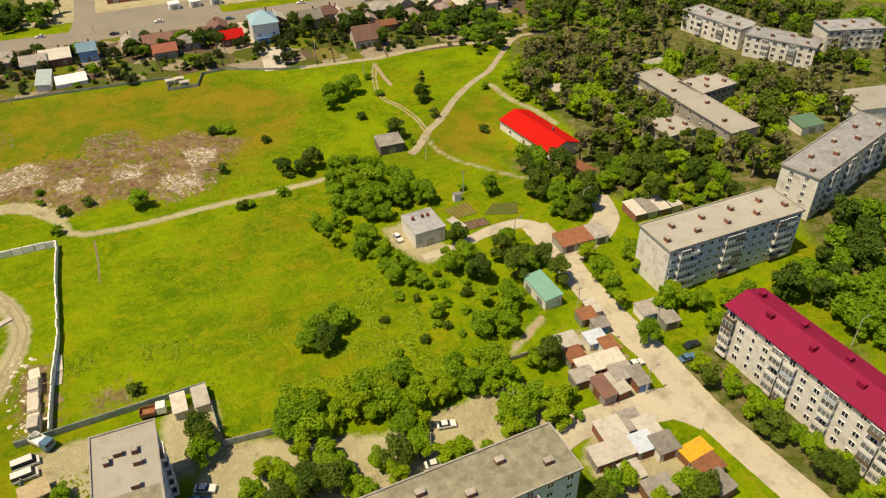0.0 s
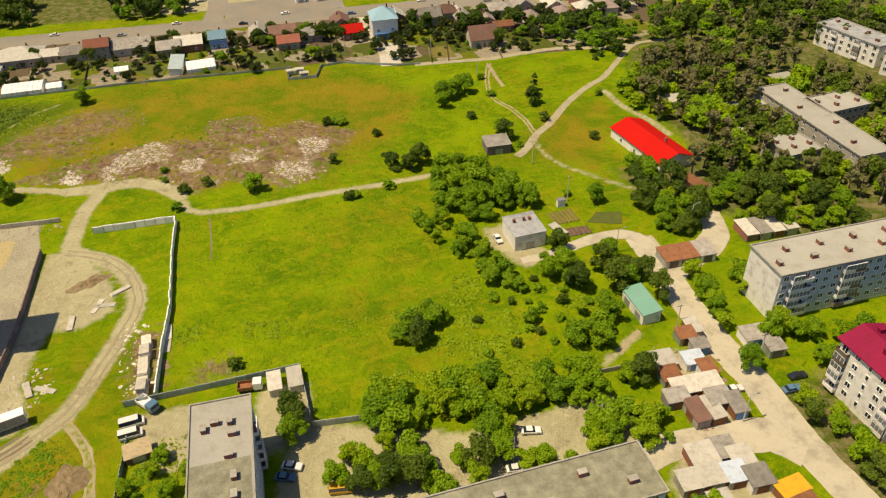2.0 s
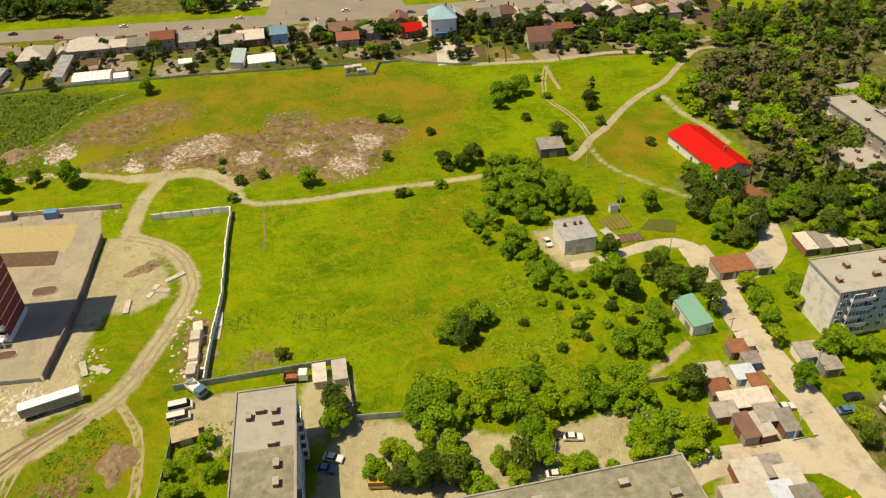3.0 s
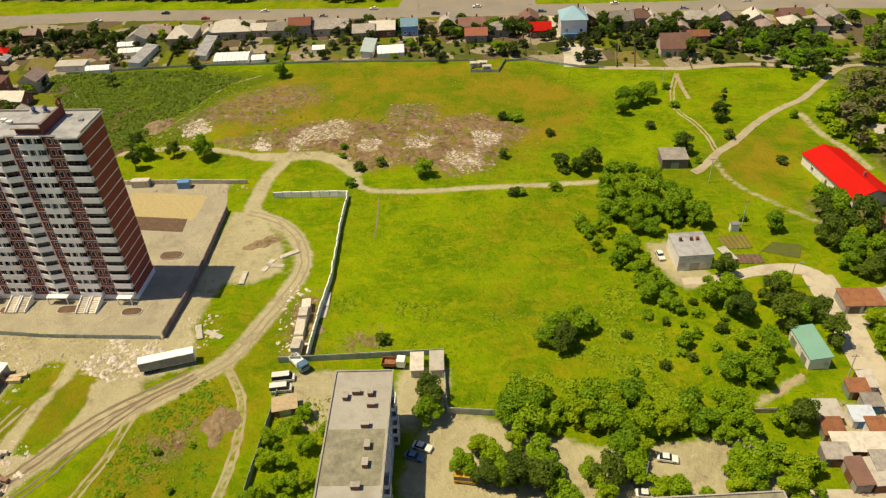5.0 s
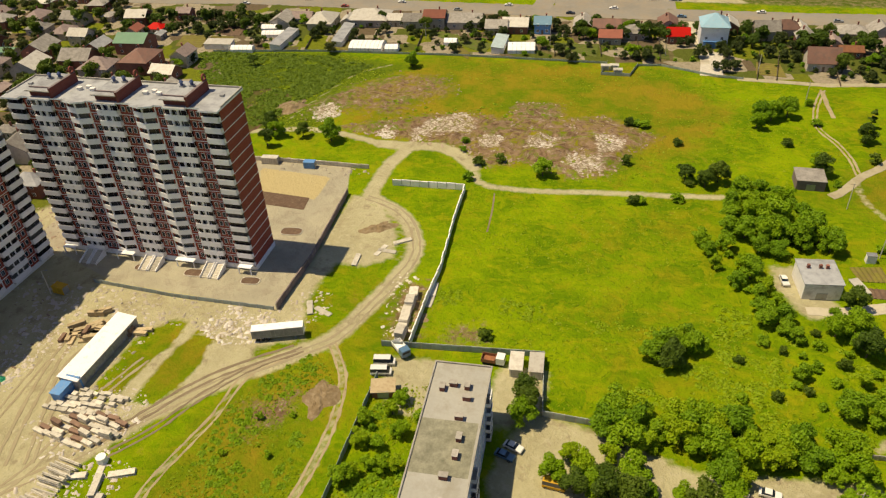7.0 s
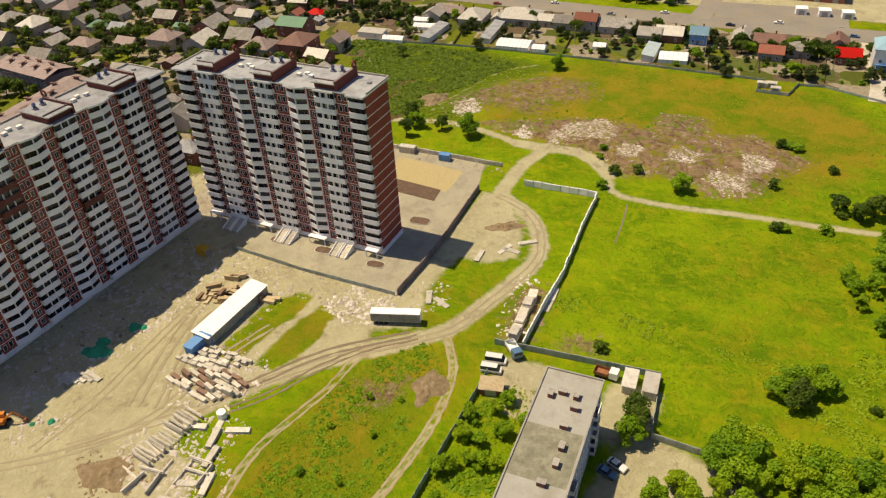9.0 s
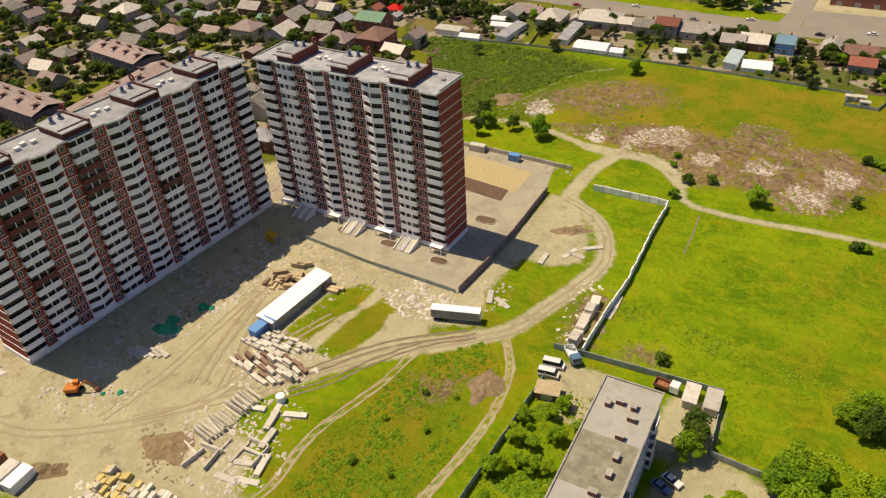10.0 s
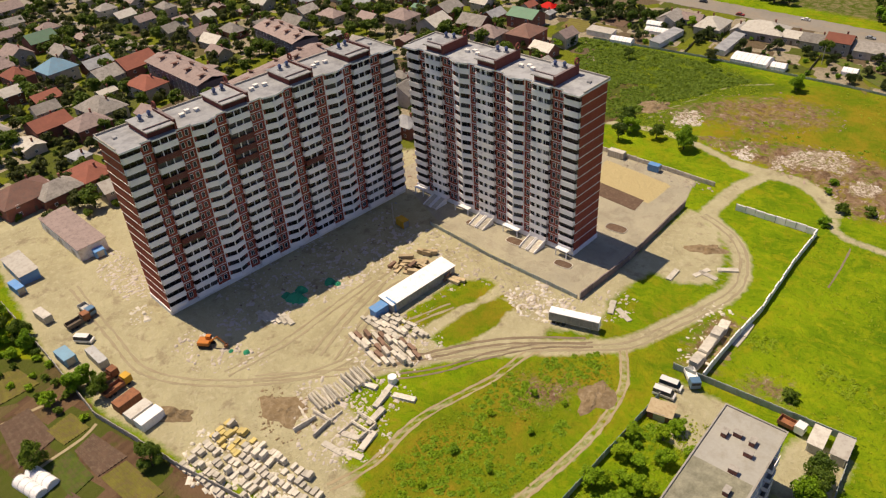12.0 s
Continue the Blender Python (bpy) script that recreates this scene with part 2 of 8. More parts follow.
def to_mesh(bm, name, mats, bevel=0.0):
    if bevel:
        bmesh.ops.bevel(bm, geom=list(bm.edges), offset=bevel, segments=1, affect="EDGES", clamp_overlap=True)
    bmesh.ops.recalc_face_normals(bm, faces=bm.faces)
    me = bpy.data.meshes.new(name)
    bm.to_mesh(me)
    bm.free()
    for m in mats if isinstance(mats, (list, tuple)) else [mats]:
        me.materials.append(m)
    return me


def add_box(bm, x0, y0, z0, x1, y1, z1, mi=0, m=None):
    vs = [bm.verts.new(((m @ Vector((x, y, z))) if m else (x, y, z))) for z in (z0, z1) for x, y in ((x0, y0), (x1, y0), (x1, y1), (x0, y1))]
    for f in ((3, 2, 1, 0), (4, 5, 6, 7), (0, 1, 5, 4), (1, 2, 6, 5), (2, 3, 7, 6), (3, 0, 4, 7)):
        bm.faces.new([vs[i] for i in f]).material_index = mi


def add_prism(bm, outline, z0, z1, mi=0, top_mi=None):
    lo, hi = [bm.verts.new((x, y, z0)) for x, y in outline], [bm.verts.new((x, y, z1)) for x, y in outline]
    n = len(outline)
    bm.faces.new(hi).material_index = mi if top_mi is None else top_mi
    bm.faces.new(lo[::-1]).material_index = mi
    for i in range(n):
        bm.faces.new((lo[i], lo[(i + 1) % n], hi[(i + 1) % n], hi[i])).material_index = mi


def add_tube(bm, a, b, r0, r1, n=8, mi=0):
    a, b = Vector(a), Vector(b)
    q = (b - a).to_track_quat("Z", "Y")
    ring = [[bm.verts.new(p + q @ Vector((r * math.cos(2 * math.pi * i / n), r * math.sin(2 * math.pi * i / n), 0))) for i in range(n)] for p, r in ((a, r0), (b, r1))]
    for i in range(n):
        bm.faces.new((ring[0][i], ring[0][(i + 1) % n], ring[1][(i + 1) % n], ring[1][i])).material_index = mi
    bm.faces.new(ring[1]).material_index = mi
    bm.faces.new(ring[0][::-1]).material_index = mi


def boxes(key, mats, rows, bevel=0.0):
    """A cached mesh of boxes x0 y0 z0 x1 y1 z1 (material)."""
    if key not in MESHES:
        bm = bmesh.new()
        for r in rows:
            add_box(bm, *r)
        MESHES[key] = to_mesh(bm, key if isinstance(key, str) else str(key[0]), mats, bevel)
    return MESHES[key]


def made(key, build, mats, bevel=0.0):
    if key not in MESHES:
        bm = bmesh.new()
        build(bm)
        MESHES[key] = to_mesh(bm, key if isinstance(key, str) else str(key[0]), mats, bevel)
    return MESHES[key]


def smooth_line(pts, step=2.0):
    """A rounded line through the points, in steps."""
    p = [np.array(q, float) for q in pts]
    p = [2 * p[0] - p[1]] + p + [2 * p[-1] - p[-2]]
    out = []
    for a, b, c, d in zip(p, p[1:], p[2:], p[3:]):
        n = max(2, int(np.linalg.norm(c - b) / step))
        for i in range(n):
            t = i / n
            out.append(0.5 * ((2 * b) + (c - a) * t + (2 * a - 5 * b + 4 * c - d) * t**2 + (3 * b - a - 3 * c + d) * t**3))
    return np.array(out + [p[-2]])


# ---- the ground ----
def line_dist(X, Y, pts):
    best = np.full(X.shape, 1e9)
    for (ax, ay), (bx, by) in zip(pts, pts[1:]):
        dx, dy = bx - ax, by - ay
        u = np.clip(((X - ax) * dx + (Y - ay) * dy) / max(dx * dx + dy * dy, 1e-9), 0, 1)
        best = np.minimum(best, np.hypot(X - ax - u * dx, Y - ay - u * dy))
    return best


def area_dist(X, Y, pts):
    """Signed distance to a polygon, negative inside."""
    inside = np.zeros(X.shape, bool)
    for (ax, ay), (bx, by) in zip(pts, pts[1:] + pts[:1]):
        if ay != by:
            inside ^= ((ay > Y) != (by > Y)) & (X < (bx - ax) * (Y - ay) / (by - ay) + ax)
    d = line_dist(X, Y, pts + pts[:1])
    return np.where(inside, -d, d)


TRACKS = [  # half width and line of each beaten track
    (2.0, [(-150, 34), (-154.5, 46), (-159, 58), (-161.5, 70)]),
    (2.6, [(-178.7, 170.1), (-177.1, 159.7), (-172, 147.9), (-167, 139.5), (-156.6, 138.6), (-145.1, 134.2), (-135.2, 124.6), (-131.5, 112.2), (-129.3, 99), (-127.9, 86), (-131, 75.6), (-135.3, 65.3)]),
    (1.3, [(-76.9, 203), (-93, 193.2), (-111.5, 182.3), (-125.8, 173), (-138.1, 167.2), (-145, 167.4), (-152, 173.8)]),
    (2.8, [(-152, 173.8), (-159.1, 176.9), (-169.6, 178.1), (-180, 172.5), (-189.4, 167.9)]),
    (1.6, [(-189.4, 167.9), (-206.4, 165.3), (-221.2, 160.2), (-239.7, 145)]),
    (2.6, [(-127.8, 83.9), (-133.2, 71.5), (-138.5, 58.1), (-143.9, 38.5), (-145.8, 18)]),
    (0.8, [(-47.6, 236.5), (-44.5, 229.7), (-37.4, 221.3), (-29.4, 217), (-19.4, 212.6), (-9.5, 209.2)]),
    (1.2, [(-148, 82.1), (-154.6, 67.6), (-164.6, 47), (-156.2, 30.8)]),
    (0.3, [(-232.5, 158), (-238.8, 184.4), (-242.3, 208.4), (-236.5, 224.1)]), (1.3, [(-27, 280.7), (-18, 267.4), (-8.1, 258.4), (-1.3, 248.9)]),
    (1.0, [(-5.7, 141.9), (-9.1, 136.1), (-12.1, 130.3)]),
    (0.7, [(-126.7, 83.8), (-116.7, 77.8), (-108.9, 67.9), (-103.4, 57.1), (-97.9, 42.3), (-91.4, 25.8), (-83, 7.6)]),
    (0.4, [(-133.2, 72.6), (-135.2, 63.2), (-130.6, 50.3), (-125.9, 30.4), (-118.1, 16.9), (-115.9, 6.7)]),
]
DIRT = [  # bare earth, by outline
    [(-252.9, 57.5), (-229.7, 49.5), (-223.3, 77.8), (-247, 99.8)],
    [(-230.4, 67.2), (-195.9, 66), (-169.9, 76.2), (-148.1, 85.4), (-142.3, 78.5), (-169.7, 65.4), (-195.6, 56.2), (-224.9, 53.6)],
    [(-148, 81), (-195.7, 61.7), (-223.8, 59.1), (-211.8, 33.4), (-193.4, -15.9), (-207.5, -24), (-245.7, -17.1), (-275.9, -51.2), (-264.4, -76.5), (-231.3, -65.6), (-184.3, -50.8), (-156.1, -35.7), (-132, -17.9), (-112.6, 0.6), (-110.5, 12.6), (-121.3, 10.9), (-130.2, 17.4), (-141.3, 15.7), (-143.7, 30.2), (-144, 51.1), (-157.4, 35), (-169.4, 54.7), (-167.3, 65.2), (-153.5, 70.7), (-144.3, 66.9), (-134.4, 80.1)],
    [(-0.4, 136.4), (5.4, 138.9), (16.5, 119.9), (8.9, 114.5)], [(6, 109.7), (18.3, 110.8), (29.3, 99.2), (25.5, 91.6), (10.5, 90.6), (3, 99)],
    [(-76.1, 95.7), (-59.9, 99), (-39.8, 101.8), (-31.8, 106.4), (-20, 114.7), (-10.2, 120), (5, 108.8), (-6.6, 93.6), (-35.9, 75.2), (-61.5, 64), (-71.8, 74.8)],
    [(-52.8, 177.7), (-42.6, 182.8), (-31.6, 169.1), (-36.6, 161.3), (-47.7, 168.7)],
    [(-113.8, 88.3), (-99.3, 96.2), (-92.9, 92.7), (-88.5, 81.9), (-100.6, 75.9)], [(-88.8, 102.9), (-78.4, 107.4), (-72, 95.5), (-78.1, 85.5), (-84.4, 92.1)],
    [(-135.3, 65.3), (-144.5, 74.4), (-153.4, 64.3), (-144, 49)],
    [(-254, 326.6), (-215.5, 345.8), (-165.3, 367.8), (-139.1, 380.5), (-178.4, 409.6), (-283.2, 373.2)],
    [(-144.5, 74.4), (-150.3, 81.2), (-158.3, 79.6), (-151.2, 70.6)], [(-152.1, 107.3), (-158.3, 123.2), (-166.9, 135.1), (-160, 137.8), (-146, 128.7), (-138.9, 119.4), (-143.1, 110.9)], [(-146.9, 81), (-172.8, 136.7), (-165.9, 140.6), (-153.5, 116.1), (-144.8, 91.5), (-133.3, 80)],
]
GREENS = [  # grass left standing between the tracks
    [(-162.5, 40.6), (-166.3, 53.9), (-164.8, 65.3), (-160.4, 61.1), (-157.8, 46.3), (-157.5, 36.7)], [(-148.3, 41.7), (-157.4, 64.7), (-153.5, 65.8), (-147.5, 58.9), (-145.6, 45)],
    [(-135.1, 43.2), (-136.7, 50.1), (-134.9, 55.4), (-130.2, 46.5), (-129.5, 41.6)],
]
PAD = [[(-148.1, 84.3), (-172.6, 133.4), (-187.6, 150.6), (-217.8, 136.9), (-237.6, 124.1), (-250.5, 91), (-236.5, 60.9), (-195.8, 63.8)]]
SAND = [[(-212.5, 130.7), (-187.2, 140.5), (-180.8, 127.5), (-198.6, 119.2)]]
CHALK = [  # pale broken concrete
    [(-159.4, 66.5), (-159.8, 76), (-146, 81), (-141.8, 75), (-149.4, 67.6)],
    [(-132.3, 218.3), (-119.8, 219.8), (-116.3, 212.6), (-120.7, 205.5)], [(-130.8, 199.1), (-119.6, 203.1), (-115, 197), (-119.4, 189.9), (-126.2, 191.8)], [(-198.2, 176.9), (-194.7, 181.1), (-189.6, 174.7), (-193.1, 171.7)],
    [(-233.2, 174.4), (-229.7, 183.2), (-219.3, 174.9), (-222.7, 167.3)], [(-186.8, 192.7), (-179.9, 204.4), (-170.3, 199.7), (-167.7, 191.5), (-178.2, 185.9), (-180.2, 175.9), (-186.3, 180.1)], [(-148.2, 204.7), (-139, 208), (-136.5, 198.7), (-145.6, 195.4)], [(-163.1, 195.4), (-154.9, 196.6), (-152.4, 187.3), (-160.5, 186.1)],
]
RUBBLE = [
    [(-212.7, 167.2), (-197.4, 186), (-188.1, 197.5), (-175.2, 206.1), (-163.5, 209.1), (-167.4, 223.3), (-153.4, 230.4), (-146.2, 220.3), (-132.4, 231.7), (-110.9, 227.4), (-114, 211.2), (-112.7, 194.5), (-121.6, 186.8), (-140.8, 187), (-148.6, 176.8), (-165.1, 182.1), (-180.2, 177.1), (-198, 172.3)],
    [(-237, 172.5), (-237.9, 194.9), (-227.3, 220.3), (-206.4, 229.1), (-192.4, 216.5), (-199.2, 201.2), (-197.4, 186), (-209.5, 181.8), (-224.4, 176.7), (-229, 164.6)],
    [(-122.4, 116), (-127.7, 114.2), (-125.2, 105.3), (-115.1, 93.8), (-112, 98)], [(-120.7, 51.8), (-117.5, 62.1), (-122, 66.6), (-127.3, 56.4)], [(-105.9, 106.2), (-99.5, 110), (-97.3, 105.6), (-103.7, 101.8)],
]
DRY = [[(-241.2, 180), (-224.6, 244.8), (-138.9, 282.8), (-94.6, 261.5), (-96.5, 225.3), (-110.5, 197.5), (-149.9, 180.3), (-196.8, 171)], [(-135.4, 73.8), (-117.7, 74.7), (-95.6, 32), (-110.5, 10.6), (-125.9, 29.4), (-132.9, 54.6)], [(-169.7, 65.4), (-146.7, 74.5), (-135.6, 82.3), (-144, 51.1), (-157.5, 37.1)], [(-55.9, 218.4), (-19.3, 222), (-25, 273.9), (-45.5, 255.6)]]
SOIL = [[(-182, -48.8), (-157.2, -37.7), (-131.9, -19.9), (-110.4, -5.4), (-71, -50.4), (-133.1, -99.1), (-195.3, -71.2)], [(-274, 176), (-250.2, 177.7), (-238, 165.6), (-237, 142.4), (-254.2, 151.2)]]
LUSH = [[(-329.9, 181.8), (-251.1, 139.3), (-233.4, 148.9), (-216.2, 160.7), (-235.3, 193.3), (-227.7, 227.5), (-269.4, 219.6), (-300, 202.2)]]
GARDEN = [
    [(-319, 190.2), (-276.1, 218.2), (-219.7, 248.8), (-180.6, 267.2), (-139, 287.4), (-114.9, 287.5), (-79.5, 304.3), (-41.3, 320.2), (19.7, 373.3), (-20.2, 404.6), (-141.1, 355.1), (-240, 307.9), (-378.3, 245.1), (-422.4, 206.4), (-373.2, 168.4)],
    [(-239.7, 145), (-319, 190.2), (-423.3, 219.5), (-621.4, 184.4), (-581.5, -110.2), (-285.8, -104.3), (-253, -51.1), (-233.6, -8.8), (-250, 79.7)],
]
WOODS = [[(-620.8, 171), (-451, 241.9), (-324.5, 294.2), (-215.4, 343.4), (-113.6, 391.8), (-42.1, 426.9), (48.3, 457.2), (241.6, 516.1), (-221.7, 767.3), (-965, 445.5)], [(-17.3, 219.6), (-7.6, 203.7), (17.5, 200.6), (45.6, 191), (67.6, 198.3), (80.7, 147.6), (71.2, 119.4), (162.8, 102.8), (183.7, 382.8), (48.8, 426.1), (-20.6, 349.2), (-18.8, 305.2), (-9, 273.4), (8.3, 237)], [(26, 129.1), (37.3, 140), (71.7, 138.8), (52.8, 91.8), (40.4, 102.3)]]


def ground_sheet():
    def axis(lo, hi, step):
        mid = np.arange(lo, hi + step, step)
        out = np.cumsum(step * 1.35 ** np.arange(1, 24))
        return np.r_[(lo - out)[::-1], mid, hi + out]
    xs, ys = axis(-500, 180, 1.8), axis(-112, 440, 1.8)
    X, Y = np.meshgrid(xs, ys)
    nx, ny = len(xs), len(ys)
    Z = np.zeros_like(X)
    me = bpy.data.meshes.new("ground")
    co = np.stack([X, Y, Z], -1).reshape(-1, 3)
    i = np.arange(nx * ny).reshape(ny, nx)
    quads = np.stack([i[:-1, :-1], i[:-1, 1:], i[1:, 1:], i[1:, :-1]], -1).reshape(-1, 4)
    me.vertices.add(len(co)), me.loops.add(quads.size), me.polygons.add(len(quads))
    me.vertices.foreach_set("co", co.ravel())
    me.loops.foreach_set("vertex_index", quads.ravel())
    me.polygons.foreach_set("loop_start", np.arange(0, quads.size, 4))
    me.update(calc_edges=True)

    def soft(d, half=0.0, width=8.0):
        return np.clip(0.5 - (d - half) / width, 0, 1)
    heaps = np.maximum.reduce([soft(area_dist(X, Y, p), -2.0, 8.0) for p in RUBBLE[:2]])
    low = np.nonzero(heaps > 0.01)
    for r_, c_ in zip(*low):
        q = (X[r_, c_] * 0.16, Y[r_, c_] * 0.16, 2.0)
        Z[r_, c_] = heaps[r_, c_] * max(0.0, 0.55 + 1.1 * noise.noise(q) + 0.6 * noise.noise((q[0] * 2.6, q[1] * 2.6, 5.0)))
    me.vertices.foreach_set("co", np.stack([X, Y, Z], -1).ravel())
    layers = {
        "dirt": np.maximum.reduce([soft(line_dist(X, Y, [tuple(q) for q in smooth_line(p, 4)]), h, 5.0) for h, p in TRACKS] + [soft(area_dist(X, Y, p)) for p in DIRT]) * (1 - np.maximum.reduce([soft(area_dist(X, Y, p), 0, 2.0) for p in GREENS])),
        "pad": np.maximum.reduce([soft(area_dist(X, Y, p), 0, 3.0) for p in PAD]),
        "sand": np.maximum.reduce([soft(area_dist(X, Y, p), 0, 3.0) for p in SAND]),
        "rubble": np.maximum.reduce([soft(area_dist(X, Y, p), 0, 14.0) * (0.62 if i == 1 else 1.0) for i, p in enumerate(RUBBLE)]),
        "chalk": np.maximum.reduce([soft(area_dist(X, Y, p), 0, 6.0) for p in CHALK]),
        "soil": np.maximum.reduce([soft(area_dist(X, Y, p), 0, 5.0) for p in SOIL]),
        "dry": np.maximum.reduce([soft(area_dist(X, Y, p), 0, 30.0) for p in DRY]),
        "lush": np.maximum.reduce([soft(area_dist(X, Y, p), 0, 12.0) for p in LUSH]),
        "garden": np.maximum.reduce([soft(area_dist(X, Y, p), 0, 4.0) for p in GARDEN]),
        "woods": np.maximum.reduce([soft(area_dist(X, Y, p), 0, 12.0) for p in WOODS]),
    }
    for name, v in layers.items():
        me.attributes.new(name, "FLOAT", "POINT").data.foreach_set("value", v.ravel().astype(np.float32))
    return me


def ground_material():
    m, t, p = nodes_of("ground_cover")
    pos = t.nodes.new("ShaderNodeNewGeometry").outputs["Position"]

    def layer(name, noise_fac, amount=0.5, edge=0.07):
        a = t.nodes.new("ShaderNodeAttribute")
        a.attribute_name = name
        v = maths(t, "ADD", a.outputs["Fac"], maths(t, "MULTIPLY", maths(t, "SUBTRACT", noise_fac, 0.5), amount))
        return ramp(t, v, 0.5 - edge, 0.5 + edge)
    n_big, n_mid = noise_of(t, 0.018, 4, pos), noise_of(t, 0.09, 5, pos, 0.6)
    n_fine, n_tiny = noise_of(t, 0.6, 6, pos, 0.65), noise_of(t, 3.0, 4, pos, 0.7)
    edge = noise_of(t, 0.35, 6, pos, 0.7)
    # grass: three greens, dry patches, mown streaks
    warp = node(t, "ShaderNodeVectorMath")
    t.links.new(pos, warp.inputs[0])
    push = node(t, "ShaderNodeTexNoise", Vector=pos, Scale=0.12, Detail=3.0)
    amp = node(t, "ShaderNodeVectorMath")
    amp.operation = "MULTIPLY"
    t.links.new(push.outputs["Color"], amp.inputs[0])
    amp.inputs[1].default_value = (9, 9, 0)
    t.links.new(amp.outputs[0], warp.inputs[1])
    wpos = warp.outputs[0]
    patch, clump, blot = noise_of(t, 0.055, 7, wpos, 0.68), noise_of(t, 0.28, 7, wpos, 0.72), noise_of(t, 0.14, 6, wpos, 0.7)
    grass = mix(t, ramp(t, patch, 0.36, 0.62), (0.085, 0.170, 0.003), (0.200, 0.295, 0.004))
    grass = mix(t, maths(t, "MULTIPLY", ramp(t, clump, 0.48, 0.66), 0.75), grass, (0.275, 0.325, 0.006))
    grass = mix(t, maths(t, "MULTIPLY", ramp(t, n_big, 0.46, 0.64), 0.3), grass, (0.09, 0.165, 0.004))
    grass = mix(t, maths(t, "MULTIPLY", ramp(t, noise_of(t, 0.75, 6, wpos, 0.75), 0.54, 0.66), 0.7), grass, (0.042, 0.09, 0.004))
    grass = mix(t, maths(t, "MULTIPLY", ramp(t, n_tiny, 0.52, 0.72), 0.28), grass, (0.05, 0.085, 0.004))
    streak = node(t, "ShaderNodeVectorRotate", Vector=wpos, Angle=-0.62)
    squash = node(t, "ShaderNodeMapping", Vector=streak.outputs[0], Scale=(0.03, 0.5, 1.0))
    grass = mix(t, maths(t, "MULTIPLY", ramp(t, noise_of(t, 1.0, 4, squash.outputs[0], 0.6), 0.5, 0.66), 0.3), grass, (0.29, 0.32, 0.008))
    dry = ramp(t, maths(t, "ADD", maths(t, "MULTIPLY", noise_of(t, 0.02, 3, pos), 0.45), maths(t, "MULTIPLY", blot, 0.55)), 0.50, 0.62)
    grass = mix(t, maths(t, "MULTIPLY", dry, 0.32), grass, (0.30, 0.195, 0.012))
    bare = ramp(t, maths(t, "ADD", maths(t, "MULTIPLY", noise_of(t, 0.033, 3, pos), 0.4), maths(t, "MULTIPLY", clump, 0.6)), 0.585, 0.66)
    grass = mix(t, maths(t, "MULTIPLY", bare, 0.36), grass, (0.2, 0.13, 0.045))
    olive = mix(t, ramp(t, patch, 0.42, 0.58), (0.12, 0.165, 0.006), (0.25, 0.165, 0.016))
    grass = mix(t, maths(t, "MULTIPLY", layer("dry", blot, 1.3, 0.22), 0.72), grass, olive)
    lush = mix(t, ramp(t, n_fine, 0.35, 0.65), (0.07, 0.115, 0.008), (0.13, 0.18, 0.008))
    col = mix(t, layer("lush", edge, 0.7, 0.2), grass, lush)
    woods = mix(t, ramp(t, clump, 0.44, 0.62), (0.075, 0.105, 0.012), (0.21, 0.18, 0.09))
    col = mix(t, layer("woods", edge, 0.7, 0.2), col, woods)
    # garden plots: cells of soil, green and path
    rot = node(t, "ShaderNodeVectorRotate", Vector=pos, Angle=-0.63)
    cells = node(t, "ShaderNodeTexVoronoi", Scale=0.075, Randomness=0.75)
    cells.distance = "CHEBYCHEV"
    t.links.new(rot.outputs[0], cells.inputs["Vector"])
    cs = t.nodes.new("ShaderNodeSeparateColor")
    t.links.new(cells.outputs["Color"], cs.inputs[0])
    plots = mix(t, ramp(t, cs.outputs[0], 0.45, 0.5), (0.14, 0.105, 0.07), (0.095, 0.115, 0.022))
    plots = mix(t, ramp(t, cs.outputs[1], 0.62, 0.66), plots, (0.15, 0.175, 0.014))
    plots = mix(t, ramp(t, cs.outputs[2], 0.66, 0.70), plots, (0.33, 0.285, 0.21))
    plots = mix(t, maths(t, "MULTIPLY", ramp(t, n_fine, 0.45, 0.65), 0.4), plots, (0.06, 0.07, 0.018))
    col = mix(t, layer("garden", edge, 0.25), col, plots)
    # bare soil with rows
    sr = node(t, "ShaderNodeVectorRotate", Vector=pos, Angle=-0.68)
    wave = node(t, "ShaderNodeTexWave", Vector=sr.outputs[0], Scale=0.12, Distortion=2.5, Detail=3.0)
    soil = mix(t, maths(t, "ADD", maths(t, "MULTIPLY", wave.outputs["Fac"], 0.35), maths(t, "MULTIPLY", clump, 0.65)), (0.085, 0.05, 0.032), (0.155, 0.098, 0.06))
    soil = mix(t, maths(t, "MULTIPLY", ramp(t, n_mid, 0.52, 0.62), 0.75), soil, (0.08, 0.1, 0.014))
    bed = node(t, "ShaderNodeTexVoronoi", Vector=sr.outputs[0], Scale=0.1, Randomness=0.8)
    bed.distance = "CHEBYCHEV"
    bs = t.nodes.new("ShaderNodeSeparateColor")
    t.links.new(bed.outputs["Color"], bs.inputs[0])
    soil = mix(t, maths(t, "MULTIPLY", ramp(t, bs.outputs[0], 0.55, 0.6), 0.8), soil, (0.075, 0.105, 0.014))
    soil = mix(t, maths(t, "MULTIPLY", ramp(t, bs.outputs[1], 0.75, 0.8), 0.7), soil, (0.17, 0.11, 0.065))
    # rubble and bare dump
    rub = mix(t, ramp(t, noise_of(t, 0.5, 7, wpos, 0.75), 0.40, 0.58), (0.115, 0.07, 0.04), (0.27, 0.185, 0.115))
